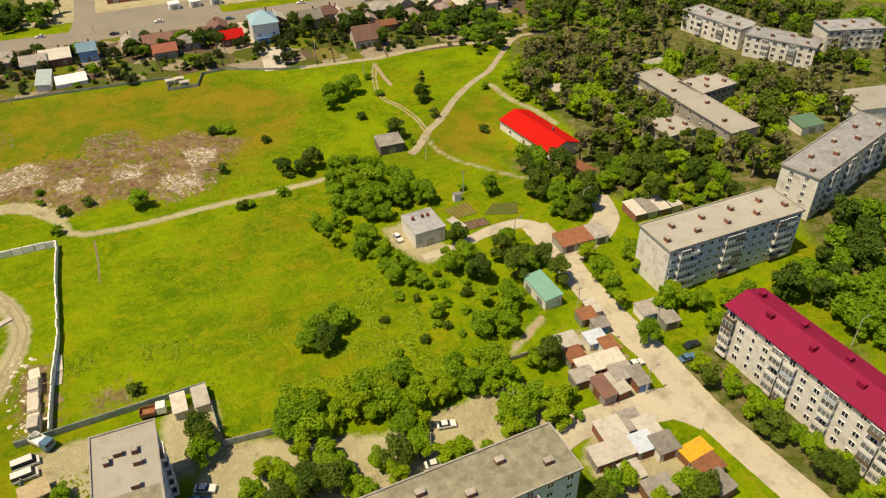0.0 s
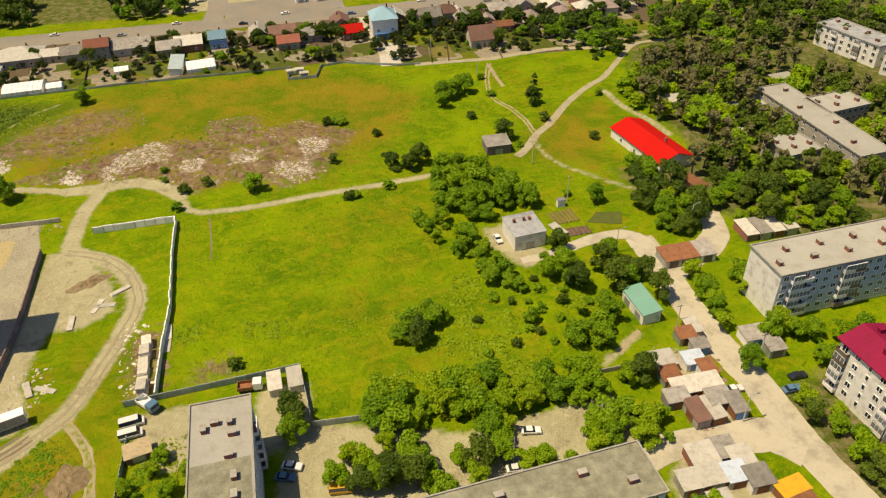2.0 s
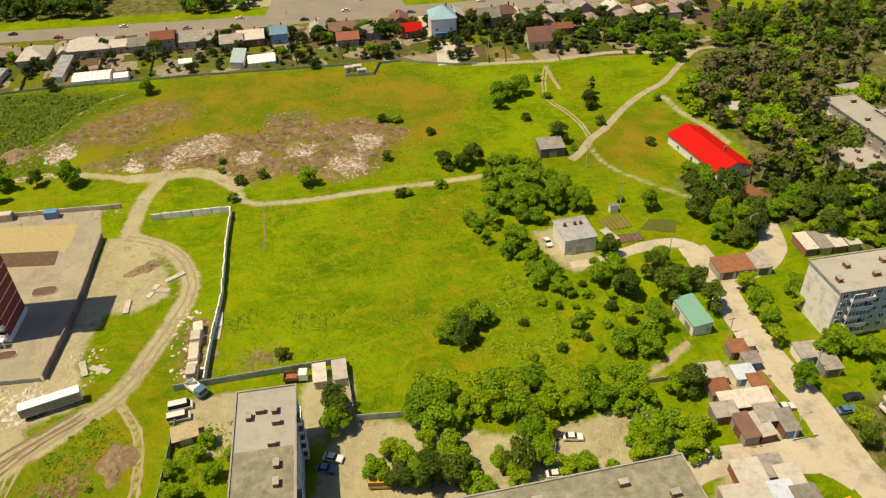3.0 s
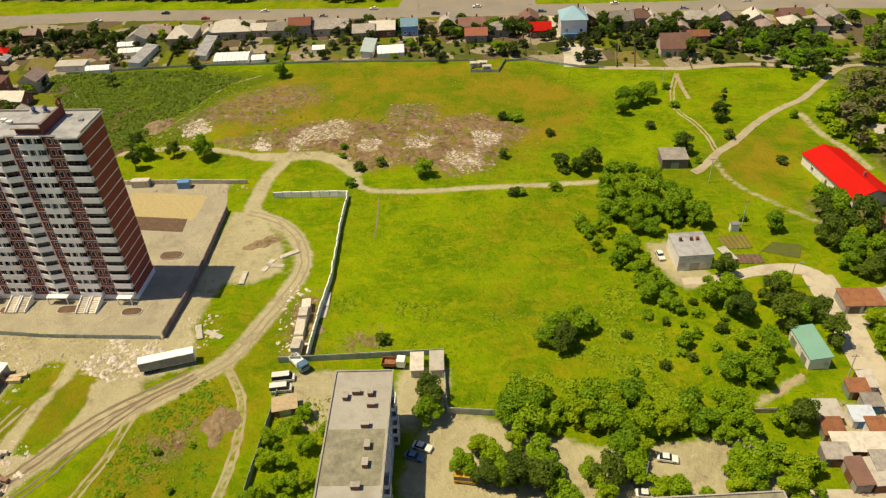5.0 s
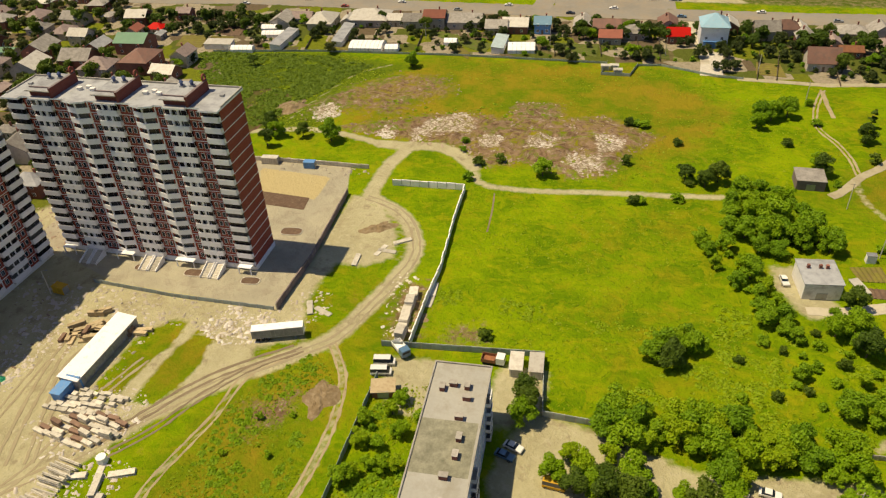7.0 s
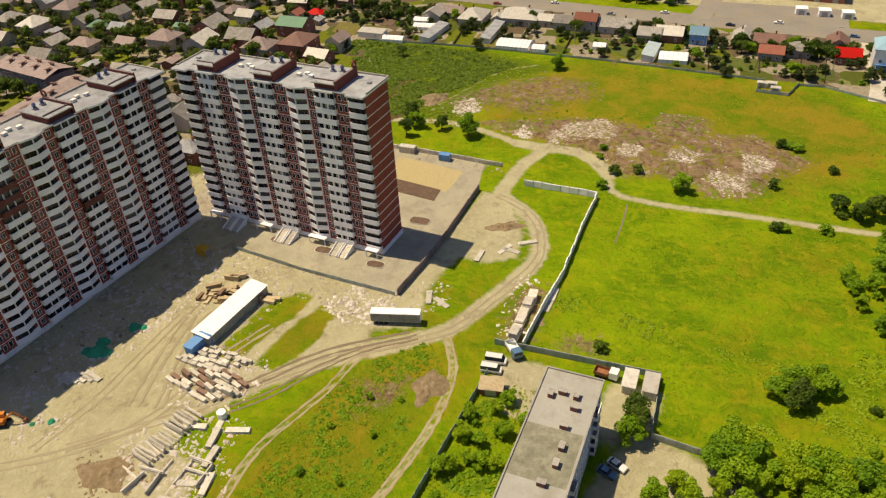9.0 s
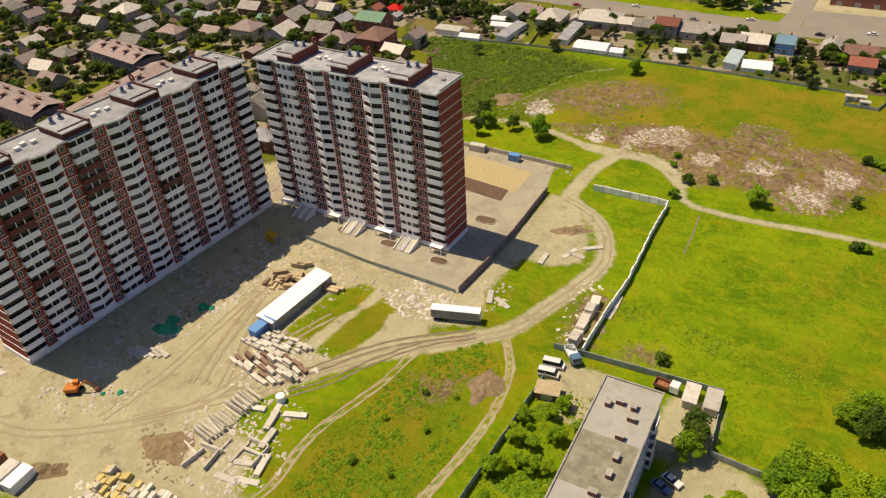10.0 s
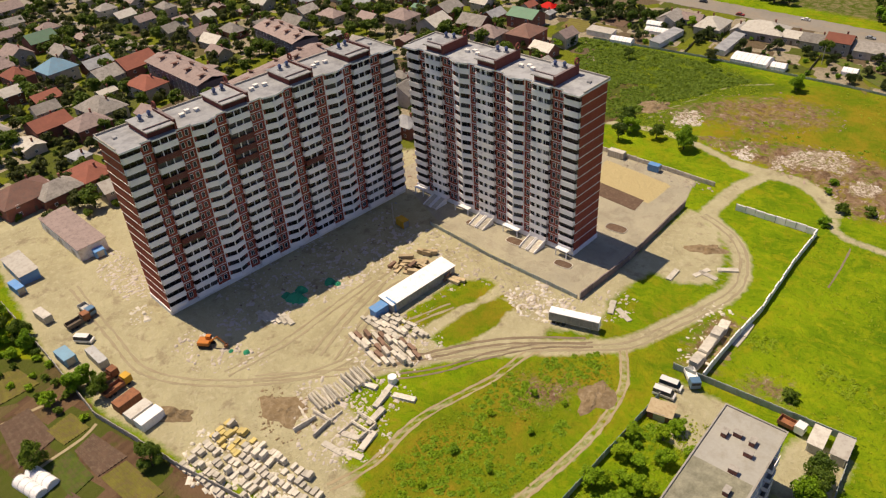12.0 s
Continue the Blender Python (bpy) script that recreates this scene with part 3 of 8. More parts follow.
    rub = mix(t, maths(t, "MULTIPLY", ramp(t, noise_of(t, 0.35, 8, wpos, 0.8), 0.54, 0.62), 0.75), rub, (0.40, 0.335, 0.28))
    rub = mix(t, maths(t, "MULTIPLY", ramp(t, noise_of(t, 1.3, 5, pos, 0.8), 0.52, 0.6), 0.7), rub, (0.17, 0.115, 0.07))
    rm = maths(t, "MULTIPLY", layer("rubble", edge, 1.5, 0.16), ramp(t, clump, 0.375, 0.515))
    col = mix(t, rm, col, rub)
    chalk = mix(t, ramp(t, noise_of(t, 1.1, 6, pos, 0.8), 0.42, 0.54), (0.62, 0.56, 0.48), (0.21, 0.155, 0.10))
    col = mix(t, maths(t, "MULTIPLY", layer("chalk", edge, 1.7, 0.12), ramp(t, clump, 0.38, 0.5)), col, chalk)
    # beaten earth with wheel marks
    earth = mix(t, ramp(t, n_mid, 0.35, 0.65), (0.45, 0.42, 0.265), (0.36, 0.33, 0.205))
    earth = mix(t, ramp(t, n_fine, 0.5, 0.72), earth, (0.48, 0.44, 0.30))
    earth = mix(t, maths(t, "MULTIPLY", ramp(t, noise_of(t, 0.16, 7, pos, 0.75), 0.54, 0.64), 0.6), earth, (0.22, 0.175, 0.115))
    col = mix(t, layer("dirt", edge, 0.62, 0.11), col, earth)
    pad = mix(t, ramp(t, n_mid, 0.35, 0.65), (0.43, 0.40, 0.30), (0.35, 0.325, 0.25))
    pad = mix(t, maths(t, "MULTIPLY", ramp(t, blot, 0.5, 0.62), 0.5), pad, (0.27, 0.235, 0.185))
    col = mix(t, layer("pad", edge, 0.12), col, pad)
    col = mix(t, layer("soil", edge, 0.5), col, soil)
    col = mix(t, layer("sand", edge, 0.3), col, mix(t, n_fine, (0.5, 0.42, 0.23), (0.43, 0.355, 0.185)))
    t.links.new(col, p.inputs["Base Color"])
    p.inputs["Roughness"].default_value = 0.95
    p.inputs["Specular IOR Level"].default_value = 0.03
    h = maths(t, "ADD", maths(t, "MULTIPLY", n_fine, 1.0), maths(t, "MULTIPLY", n_tiny, 0.35))
    b = node(t, "ShaderNodeBump", Strength=0.8, Distance=0.9, Height=h)
    t.links.new(b.outputs[0], p.inputs["Normal"])
    return m


ground = link("ground", ground_sheet())
ground.data.materials.append(ground_material())
tagged(ground, "meadow of bright green grass with beaten dirt tracks and bare earth", "ground", kind="structure")

ROAD = surface("dusty_asphalt", (0.52, 0.475, 0.37), (0.43, 0.39, 0.305), 0.95, 0.07, 0.9, (0.22, 0.195, 0.16), 0.4, 0.2, per="world", vary=0)
HIGHWAY = surface("pale_asphalt", (0.27, 0.25, 0.215), (0.20, 0.185, 0.16), 0.95, 0.05, 0.6, (0.29, 0.235, 0.165), 0.5, 0.2, per="world", vary=0)


PATH_EARTH = surface("trodden_earth", (0.41, 0.37, 0.26), (0.33, 0.295, 0.20), 0.95, 0.1, 1.0, (0.24, 0.20, 0.12), 0.4, 0.3, per="world", vary=0)


def road(name, pts, half, mat, label, lift=0.09, wobble=0.35):
    line = smooth_line(pts, 1.6)
    tan = np.gradient(line, axis=0)
    tan /= np.linalg.norm(tan, axis=1)[:, None]
    nor = np.stack([-tan[:, 1], tan[:, 0]], 1)
    bm = bmesh.new()
    rows = []
    for i, (q, n) in enumerate(zip(line, nor)):
        h = half[0] + (half[1] - half[0]) * i / max(1, len(line) - 1) if isinstance(half, tuple) else half
        a, b = (h + wobble * noise.noise((q[0] * 0.4, q[1] * 0.4, s)) for s in (0, 9))
        l, r = q + n * a, q - n * b
        rows.append([bm.verts.new((l[0], l[1], lift)), bm.verts.new((r[0], r[1], lift)), bm.verts.new((*(l + n * 0.12), -0.1)), bm.verts.new((*(r - n * 0.12), -0.1))])
    for a, b in zip(rows, rows[1:]):
        bm.faces.new((a[0], a[1], b[1], b[0]))
        bm.faces.new((a[2], a[0], b[0], b[2]))
        bm.faces.new((a[1], a[3], b[3], b[1]))
    return tagged(link(name, to_mesh(bm, name, mat)), label, "road", kind="structure")


road("road", [(-7.8, 183.1), (-3, 174.3), (0.8, 166.7), (7.4, 153.3), (14.9, 141), (22.3, 130.4), (29.6, 116.9), (38.6, 104.4), (47.5, 93.1), (61.5, 75.9), (86.8, 42.6)], 4.0, ROAD, "dusty pale asphalt street between garages and apartment blocks")
road("road", [(30.4, 114.8), (23, 116.9), (15.5, 114), (8.9, 111.5), (2.2, 108), (-3.6, 101.4)], (5.0, 3.0), ROAD, "dusty asphalt side road into the yards", 0.10)
road("road", [(-0.1, 167.8), (4.8, 175.5), (10.6, 182), (13.6, 190.8), (11.8, 201.3)], (5.5, 3.0), ROAD, "worn asphalt lane past a row of garages", 0.106)
road("road", [(-2, 173.2), (-6.8, 181.9), (-12.6, 183.6), (-20.6, 179.3), (-31.6, 169.1), (-38.6, 164.6)], (2.6, 1.5), ROAD, "narrow pale lane leading to a lone house", 0.112)
road("road", [(-50.7, 222), (-48.7, 227), (-46.6, 239.6), (-43.5, 248.8), (-39.3, 267.6), (-34.2, 281.9), (-28, 294.9), (-22.8, 317.9), (-18.6, 331.3), (-10.5, 337.3), (-0.4, 339.6)], (1.5, 1.1), PATH_EARTH, "pale gravel road winding over the grass", 0.095)
road("road", [(-222.4, 320.3), (-230.9, 341.7), (-250.8, 378.5), (-286.9, 435.7), (-322.3, 496)], 5.0, HIGHWAY, "side road leaving the pale highway", 0.128, 0.5)
road("road", [(-561.9, 143.9), (-409.5, 225.3), (-363.7, 251.8), (-279.2, 290.5), (-214.7, 321.3), (-113.4, 370.8), (-42.1, 407.5), (48.4, 443.5), (166.9, 482.8)], 8.0, HIGHWAY, "wide pale highway behind the houses", 0.12, 1.2)
road("road", [(-108.1, 290.7), (-97, 295.4), (-78.4, 303), (-71.9, 307.2), (-51.7, 320), (-30.9, 324.9), (-18.6, 332.3)], 1.5, PATH_EARTH, "narrow pale lane along the garden fences", 0.092)
road("road", [(-559, -87.2), (-532.7, -73.5), (-477.3, -48.3), (-457.9, -36.5), (-416.9, -14.4), (-398.3, -4.2), (-378.5, 5.9)], 4.2, HIGHWAY, "sandy village street among houses", 0.1, 0.6)

road("road", [(-151, 342), (-140.6, 324), (-130, 307), (-124.5, 298)], 1.8, ROAD, "narrow white lane beside a tall blue house", 0.118, 0.2)
RUT = surface("rut_earth", (0.40, 0.335, 0.21), (0.31, 0.25, 0.15), 0.95, 0.12, 1.2, (0.2, 0.15, 0.085), 0.4, 0.3, per="world", vary=0)
RUT_DARK = surface("rut_mud", (0.345, 0.305, 0.20), (0.275, 0.24, 0.155), 0.95, 0.12, 1.2, (0.27, 0.21, 0.135), 0.5, 0.3, per="world", vary=0)


RUT_MUD = surface("rut_wet_mud", (0.23, 0.18, 0.12), (0.155, 0.12, 0.08), 0.9, 0.12, 1.2, (0.24, 0.19, 0.13), 0.5, 0.4, per="world", vary=0)
RUT_LIFT = [0.012]


def ruts(pts, gap, half, mat, label, lift=0.0):
    """Two wheel ruts along a line."""
    line = smooth_line(pts, 4.0)
    tan = np.gradient(line, axis=0)
    tan /= np.linalg.norm(tan, axis=1)[:, None]
    nor = np.stack([-tan[:, 1], tan[:, 0]], 1)
    for s in (-1, 1):
        RUT_LIFT[0] += 0.0035
        road("wheel_rut", [tuple(q) for q in line + nor * s * gap], half, mat, label, RUT_LIFT[0], 0.4)


ruts([(-126.7, 83.8), (-116.7, 77.8), (-108.9, 67.9), (-103.4, 57.1), (-97.9, 42.3), (-91.4, 25.8), (-83, 7.6)], 0.85, 0.27, RUT, "pale wheel rut through green weeds")
ruts([(-133.2, 72.6), (-135.2, 63.2), (-130.6, 50.3), (-125.9, 30.4), (-118.1, 16.9), (-115.9, 6.7)], 0.85, 0.27, RUT, "pale wheel rut through green weeds")
ruts([(-47.6, 239.7), (-52.8, 249.1), (-60.1, 257.9), (-68.6, 265.8), (-74, 280), (-77.3, 298.3)], 0.7, 0.32, RUT, "faint wheel rut over the meadow")
road("footpath", [(-77.3, 297.2), (-71.9, 286.2), (-66.5, 276.4)], 0.8, RUT, "pale narrow footpath over the meadow", 0.024, 0.3)
road("footpath", [(-5.4, 143.4), (-7.5, 139), (-9.1, 134.1)], 0.6, RUT, "pale narrow footpath beside the workshop", 0.024, 0.2)
ruts([(-168.1, 138.5), (-156.6, 139.1), (-145.1, 134.8), (-134.7, 124.5), (-130.9, 112.2), (-128.8, 98.9), (-127.3, 85.9), (-132.1, 73.5), (-138.5, 58.1), (-143.9, 38.5), (-147, 20.1), (-154.5, -2.3)], 1.0, 0.3, RUT_DARK, "dark wheel rut in beaten earth", 0.016)
ruts([(-160.1, 52), (-157.4, 35), (-150.2, 14), (-155.5, -8.4), (-167.6, -26.5), (-185.9, -34.5), (-214, -44.7)], 1.0, 0.3, RUT_DARK, "dark wheel rut in bare earth", 0.016)
ruts([(-180.7, 36.2), (-173.4, 23.2), (-164.9, 8.3), (-158.9, -8.3)], 1.0, 0.28, RUT_DARK, "dark wheel rut in bare earth", 0.018)
ruts([(-146.2, 29.4), (-144.5, 38.9), (-142.7, 53.6), (-139.1, 64.6), (-133, 77.1)], 1.0, 0.36, RUT_MUD, "dark muddy wheel rut in bare earth")
ruts([(-141.1, 28.5), (-138.5, 40), (-138.4, 51.1), (-136.1, 66), (-131, 78)], 0.8, 0.26, RUT_MUD, "dark muddy wheel rut in bare earth")
ruts([(-156.5, 13.6), (-167.4, 24.7), (-179.1, 38.7), (-184.5, 47.8)], 1.2, 0.4, RUT_DARK, "dark wheel rut in bare earth")
ruts([(-152, 18), (-163, 28), (-173.5, 38), (-177, 50)], 0.9, 0.35, RUT_DARK, "dark wheel rut in bare earth")
road("field_ditch", [(-135.8, 164.2), (-129.9, 154.8), (-124.7, 145.5)], 0.22, RUT_MUD, "narrow dark furrow in the meadow", 0.012, 0.15)


# ---- high-rise towers ----
PAINT_POT = surface("cowl_blue", (0.07, 0.10, 0.22), (0.05, 0.075, 0.17), 0.5, 1.0, 4, bump=0.1)
FLOORS, STOREY, PLINTH = 16, 3.0, 1.5


def window_mesh(w, h, panes=2, mat=None):
    """Frame with mullions, standing in the wall plane; the pane sits behind it."""
    def build(bm):
        f = 0.1
        for r in ((-w / 2, 0, 0, w / 2, 0.12, f), (-w / 2, 0, h - f, w / 2, 0.12, h), (-w / 2, 0, f, -w / 2 + f, 0.12, h - f), (w / 2 - f, 0, f, w / 2, 0.12, h - f)):
            add_box(bm, *r)
        for i in range(1, panes):
            x = -w / 2 + w * i / panes
            add_box(bm, x - 0.05, 0, f, x + 0.05, 0.1, h - f)
    return made(("window_frame", w, h, panes), build, WHITE)


def pane_mesh(w, h):
    return boxes(("pane", w, h), GLASS, [(-w / 2 + 0.05, 0.005, 0.05, w / 2 - 0.05, 0.05, h - 0.05)])


def flat_window(bm, w, h, panes, f=0.05):
    """A window too far off to split: frame and panes in one sheet, the panes set back."""
    xs, zs = [-w / 2, -w / 2 + f], [0, f, h - f, h]
    for i in range(1, panes):
        xs += [-w / 2 + w * i / panes - f / 2, -w / 2 + w * i / panes + f / 2]
    xs += [w / 2 - f, w / 2]
    grid = [[bm.verts.new((a, 0.1, b)) for b in zs] for a in xs]
    glass = []
    for i in range(len(xs) - 1):
        for j in range(3):
            face = bm.faces.new((grid[i][j], grid[i + 1][j], grid[i + 1][j + 1], grid[i][j + 1]))
            if j == 1 and i % 2 == 1:
                glass.append(face)
    for face in glass:
        face.material_index = 1
    bmesh.ops.recalc_face_normals(bm, faces=bm.faces)
    edge = bmesh.ops.extrude_edge_only(bm, edges=[e for e in bm.edges if e.is_boundary])
    bmesh.ops.translate(bm, verts=[v for v in edge["geom"] if isinstance(v, bmesh.types.BMVert)], vec=(0, -0.1, 0))


def window(parent, x, y, z, w, h, panes=2, rz=0.0, name="window", whole=False):
    if whole:
        return link(name, made(("whole_window", w, h, panes), lambda bm: flat_window(bm, w, h, panes, 0.075), [WHITE, GLASS]), parent, (x, y, z), rz)
    win = link(name, window_mesh(w, h, panes), parent, (x, y, z), rz)
    link("pane", pane_mesh(w, h), win)
    return win


def bay_profile(kind, w):
    """Front line of a bay, from its right end to its left end: distance out from the brick wall."""
    if kind == "white":
        return [(0, 1.15), (w, 1.15)]
    if kind == "vee":
        return [(0, 0.35), (w * 0.5, 1.35), (w, 0.35)]
    return [(0, 0.95), (w, 0.95)]


def bay_wall(line, lo, hi, thick, key, mat, returns=True):
    """A wall along a bay's front, with its two returns to the brick wall."""
    def build(bm):
        pts = ([(line[0][0], 0.0)] if returns else []) + line + ([(line[-1][0], 0.0)] if returns else [])
        for (ax, ay), (bx, by) in zip(pts, pts[1:]):
            d = Vector((bx - ax, by - ay)).normalized()
            n = Vector((-d.y, d.x)) * thick
            add_prism(bm, [(ax, ay), (bx, by), (bx - n.x, by - n.y), (ax - n.x, ay - n.y)][::-1], lo, hi)
    return made(key, build, mat)


def bay_slab(line, w, key):
    return made(key, lambda bm: add_prism(bm, [(0, -0.1)] + [(x, y - 0.06) for x, y in line] + [(w, -0.1)], 0, 0.2), CONCRETE)


def tower(x, y, rz, sections, scale, label, patched=(), stairs=()):
    """x, y: the foot of the front corner; the front runs along local +x and faces local +y."""
    t = thing("apartment_tower", x, y, rz, label, "apartment building", "new high-rise towers")
    bays, order = [], ["end"] + ["brick_wide", "white", "brick", "vee"] * (sections - 1) + ["brick_wide", "white", "brick", "end"]
    widths = {"end": 4.1, "brick_wide": 3.4, "white": 5.2, "brick": 2.4, "vee": 5.6}
    u = 0.0
    for k in order:
        w = round(widths[k] * scale, 3)
        bays.append((k, u, w))
        u += w
    L, D, B = u, 13.0, -1.15
    top = PLINTH + FLOORS * STOREY
    link("body", boxes(("tower_body", L), [BRICK], [(0, -D, PLINTH, L, B, top)]), t, label="red brick walls with pale floor bands")
    link("plinth", boxes(("tower_plinth", L), [WHITE], [(-0.25, -D - 0.25, 0, L + 0.25, B + 0.3, PLINTH)], 0.06), t, label="white rendered plinth")
    # floor bands on brick
    for k in range(FLOORS):
        z = PLINTH + STOREY * k
        for ex, nm in ((-0.06, "a"), (L - 0.02, "b")):
            link("floor_band", boxes(("end_band",), [WHITE], [(0, -D, -0.1, 0.08, B, 0.1)]), t, (ex, 0, z + STOREY))
    si = 0
    for bi, (kind, bx, w) in enumerate(bays):
        if kind.startswith("brick"):
            for k in range(FLOORS):
                z = PLINTH + STOREY * k
                link("floor_band", boxes(("front_band", w), [WHITE], [(0.02, B, -0.08, w - 0.02, B + 0.12, 0.08)]), t, (bx, 0, z + STOREY))
                if kind == "brick_wide":
                    window(t, bx + w * 0.3, B + 0.02, z + 0.85, 1.0, 1.6, 1, whole=True)
                    window(t, bx + w * 0.7, B + 0.02, z + 0.85, 1.0, 1.6, 1, whole=True)
                else:
                    window(t, bx + w * 0.5, B + 0.02, z + 0.85, 1.25, 1.6, 2, whole=True)
            continue
        line = bay_profile(kind, w)
        inner = [(px, py - 0.62) for px, py in line]
        for k in range(FLOORS):
            z = PLINTH + STOREY * k
            bal = link("balcony", bay_slab(line, w, ("balcony_slab", kind, w)), t, (bx, B, z - 0.1))
            brick = kind == "white" and (si, k) in patched
            link("parapet", bay_wall(line, -0.02, 1.58, 0.14, ("parapet", kind, w, brick), BRICK_PATCH if brick else PARAPET), bal, label="unpainted brick parapet" if brick else "")
            link("glazing", bay_wall(inner, 1.3, 2.95, 0.05, ("glazing", kind, w), GLASS_DEEP), bal, label="dark balcony glazing")

            def bars(bm, line=inner):
                for (ax, ay), (cx, cy) in zip(line, line[1:]):
                    long = math.hypot(cx - ax, cy - ay)
                    n = max(2, int(long / 1.5))
                    cuts = [0.0]
                    for i in range(n + 1):
                        h = 0.04
                        cuts += [max(0.0, long * i / n - h), min(long, long * i / n + h)]
                    cuts = sorted(set(round(c, 3) for c in cuts))
                    zs = [1.3, 1.38, 2.87, 2.95]
                    dx, dy = (cx - ax) / long, (cy - ay) / long
                    grid = [[bm.verts.new((ax + dx * c - dy * 0.06, ay + dy * c + dx * 0.06, z)) for z in zs] for c in cuts]
                    for i, (c0, c1) in enumerate(zip(cuts, cuts[1:])):
                        solid = any(long * q / n - 0.04 <= (c0 + c1) / 2 <= long * q / n + 0.04 for q in range(n + 1))
                        for j in range(3):
                            if solid or j != 1:
                                bm.faces.new((grid[i][j], grid[i + 1][j], grid[i + 1][j + 1], grid[i][j + 1]))
                bmesh.ops.remove_doubles(bm, verts=bm.verts, dist=0.02)
                bmesh.ops.delete(bm, geom=[v for v in bm.verts if not v.link_faces], context="VERTS")
                bmesh.ops.solidify(bm, geom=bm.faces, thickness=0.06)
                spots = [(min(max(px, 0.1), w - 0.1), py + 0.6, 0.09) for px, py in line] if kind == "vee" else [(w * q, line[0][1] + 0.62, 0.2 if stairs else 0.07) for q in (0.36, 0.68)] if kind == "white" else []
                for px, py, half in spots:
                    add_box(bm, px - half, py - 0.5, 1.5, px + half, py - 0.02, 2.98, 1)
            link("glazing_frame", made(("glazing_frame", kind, w, bool(stairs)), bars, [PARAPET if stairs and kind == "white" else FRAME_DULL, PARAPET]), bal)
        if kind == "white":
            si += 1
    # roof slab follows the front, with a raised rim
    outline = [(-0.5, -D - 0.5)]
    front = []
    for kind, bx, w in bays:
        pr = bay_profile(kind, w) if not kind.startswith("brick") else [(0, 0.25), (w, 0.25)]
        front += [(bx + px, B + py + (0.95 if kind in ("vee", "end") else 0.3)) for px, py in pr]
    front[0], front[-1] = (-0.5, front[0][1]), (L + 0.5, front[-1][1])
    outline = [(-0.5, -D - 0.5)] + front + [(L + 0.5, -D - 0.5)]
    link("roof", made(("tower_roof", L), lambda bm: add_prism(bm, outline[::-1], top + 0.1, top + 0.55, 0, 1), [WHITE, ROOF_GREY]), t, label="flat grey roof with a pale rim")
    link("parapet_wall", boxes(("roof_kerb", L), [CONCRETE], [(-0.4, -D - 0.4, 0, L + 0.4, -D - 0.1, 0.5), (-0.4, -D - 0.1, 0, -0.1, -1.6, 0.35), (L + 0.1, -D - 0.1, 0, L + 0.4, -1.6, 0.35)]), t, (0, 0, top + 0.55))
    for kind, bx, w in bays:
        if kind == "white":
            ph = link("penthouse", boxes(("penthouse", w), [BRICK_MAROON, ROOF_GREY, CONCRETE, DUSKY], [(-0.2, -11.4, 0, w + 0.2, -1.4, 1.7, 0), (-0.5, -11.7, 1.7, w + 0.6, -0.3, 1.95, 2), (-0.35, -11.6, 1.95, w + 0.5, -0.45, 2.0, 1), (-0.3, -2.4, 2.0, w + 0.45, -2.1, 2.35, 3)]), t, (bx, 0, top + 0.5), label="brick lift house with a flat grey roof")
            link("side_wall", boxes(("penthouse_wall",), [BRICK_MAROON, DUSKY], [(0, -11.5, 0, 0.6, -0.6, 2.7, 0), (-0.05, -11.55, 2.7, 0.65, -0.55, 2.78, 1)]), ph, (-0.9, 0, 0))
            for px, py in ((w * 0.3, -8.6), (w * 0.72, -8.0)):
                vent = link("roof_vent", made("pot_vent", pot_vent, [METAL, PAINT_POT]), ph, (px, py, 2.0), label="dark blue metal ventilation cowl")
            link("wall_ring", made("ring", ring, BRICK_MAROON), ph, (-0.6, -10.6, 2.75), label="round brick ornament")
        if kind == "vee":
            for q in range(3):
                link("roof_hatch", boxes("hatch", [PANEL], [(-0.6, -0.45, 0, 0.6, 0.45, 0.7), (-0.7, -0.55, 0.7, 0.7, 0.55, 0.8)]), t, (bx + w * (0.25 + 0.3 * q), -6.5 - 1.2 * (q % 2), top + 0.55))
        if kind == "end":
            link("roof_hatch", boxes("hatch2", [METAL], [(-0.5, -0.5, 0, 0.5, 0.5, 0.5)]), t, (bx + w / 2, -8, top + 0.55))
    # entrance stairs and canopies at the foot of the white bays
    if stairs:
        for kind, bx, w in bays:
            if kind == "white":
                for q in (0.25, 0.75):
                    st = link("entrance_stairs", made("stair", stair, SLABS), t, (bx + w * q, 0.2, 0), label="pale concrete entrance stairs")
                    for cx in (-1.3, 1.1):
                        link("cheek_wall", made("cheek", lambda bm: side_prism(bm, [(0, 0), (5.2, 0), (5.2, 0.6), (0, 2.2)], 0, 0.2), WHITE), st, (cx, 0, 0))
            if kind in ("vee", "end"):
                link("entrance_canopy", boxes(("canopy", w), [WHITE], [(0.4, 0, 2.2, w - 0.4, 1.6, 2.4), (0.5, 1.3, 0, 0.75, 1.55, 2.2), (w - 0.75, 1.3, 0, w - 0.5, 1.55, 2.2)]), t, (bx, 0.05, 0), label="white canopy over a doorway")
    return t


def pot_vent(bm):
    add_box(bm, -0.6, -0.5, 0, 0.6, 0.5, 0.45, 0)
    add_tube(bm, (0, 0, 0.45), (0, 0, 1.3), 0.42, 0.42, 12, 1)
    add_tube(bm, (0, 0, 1.25), (0, 0, 1.75), 0.62, 0.25, 12, 1)


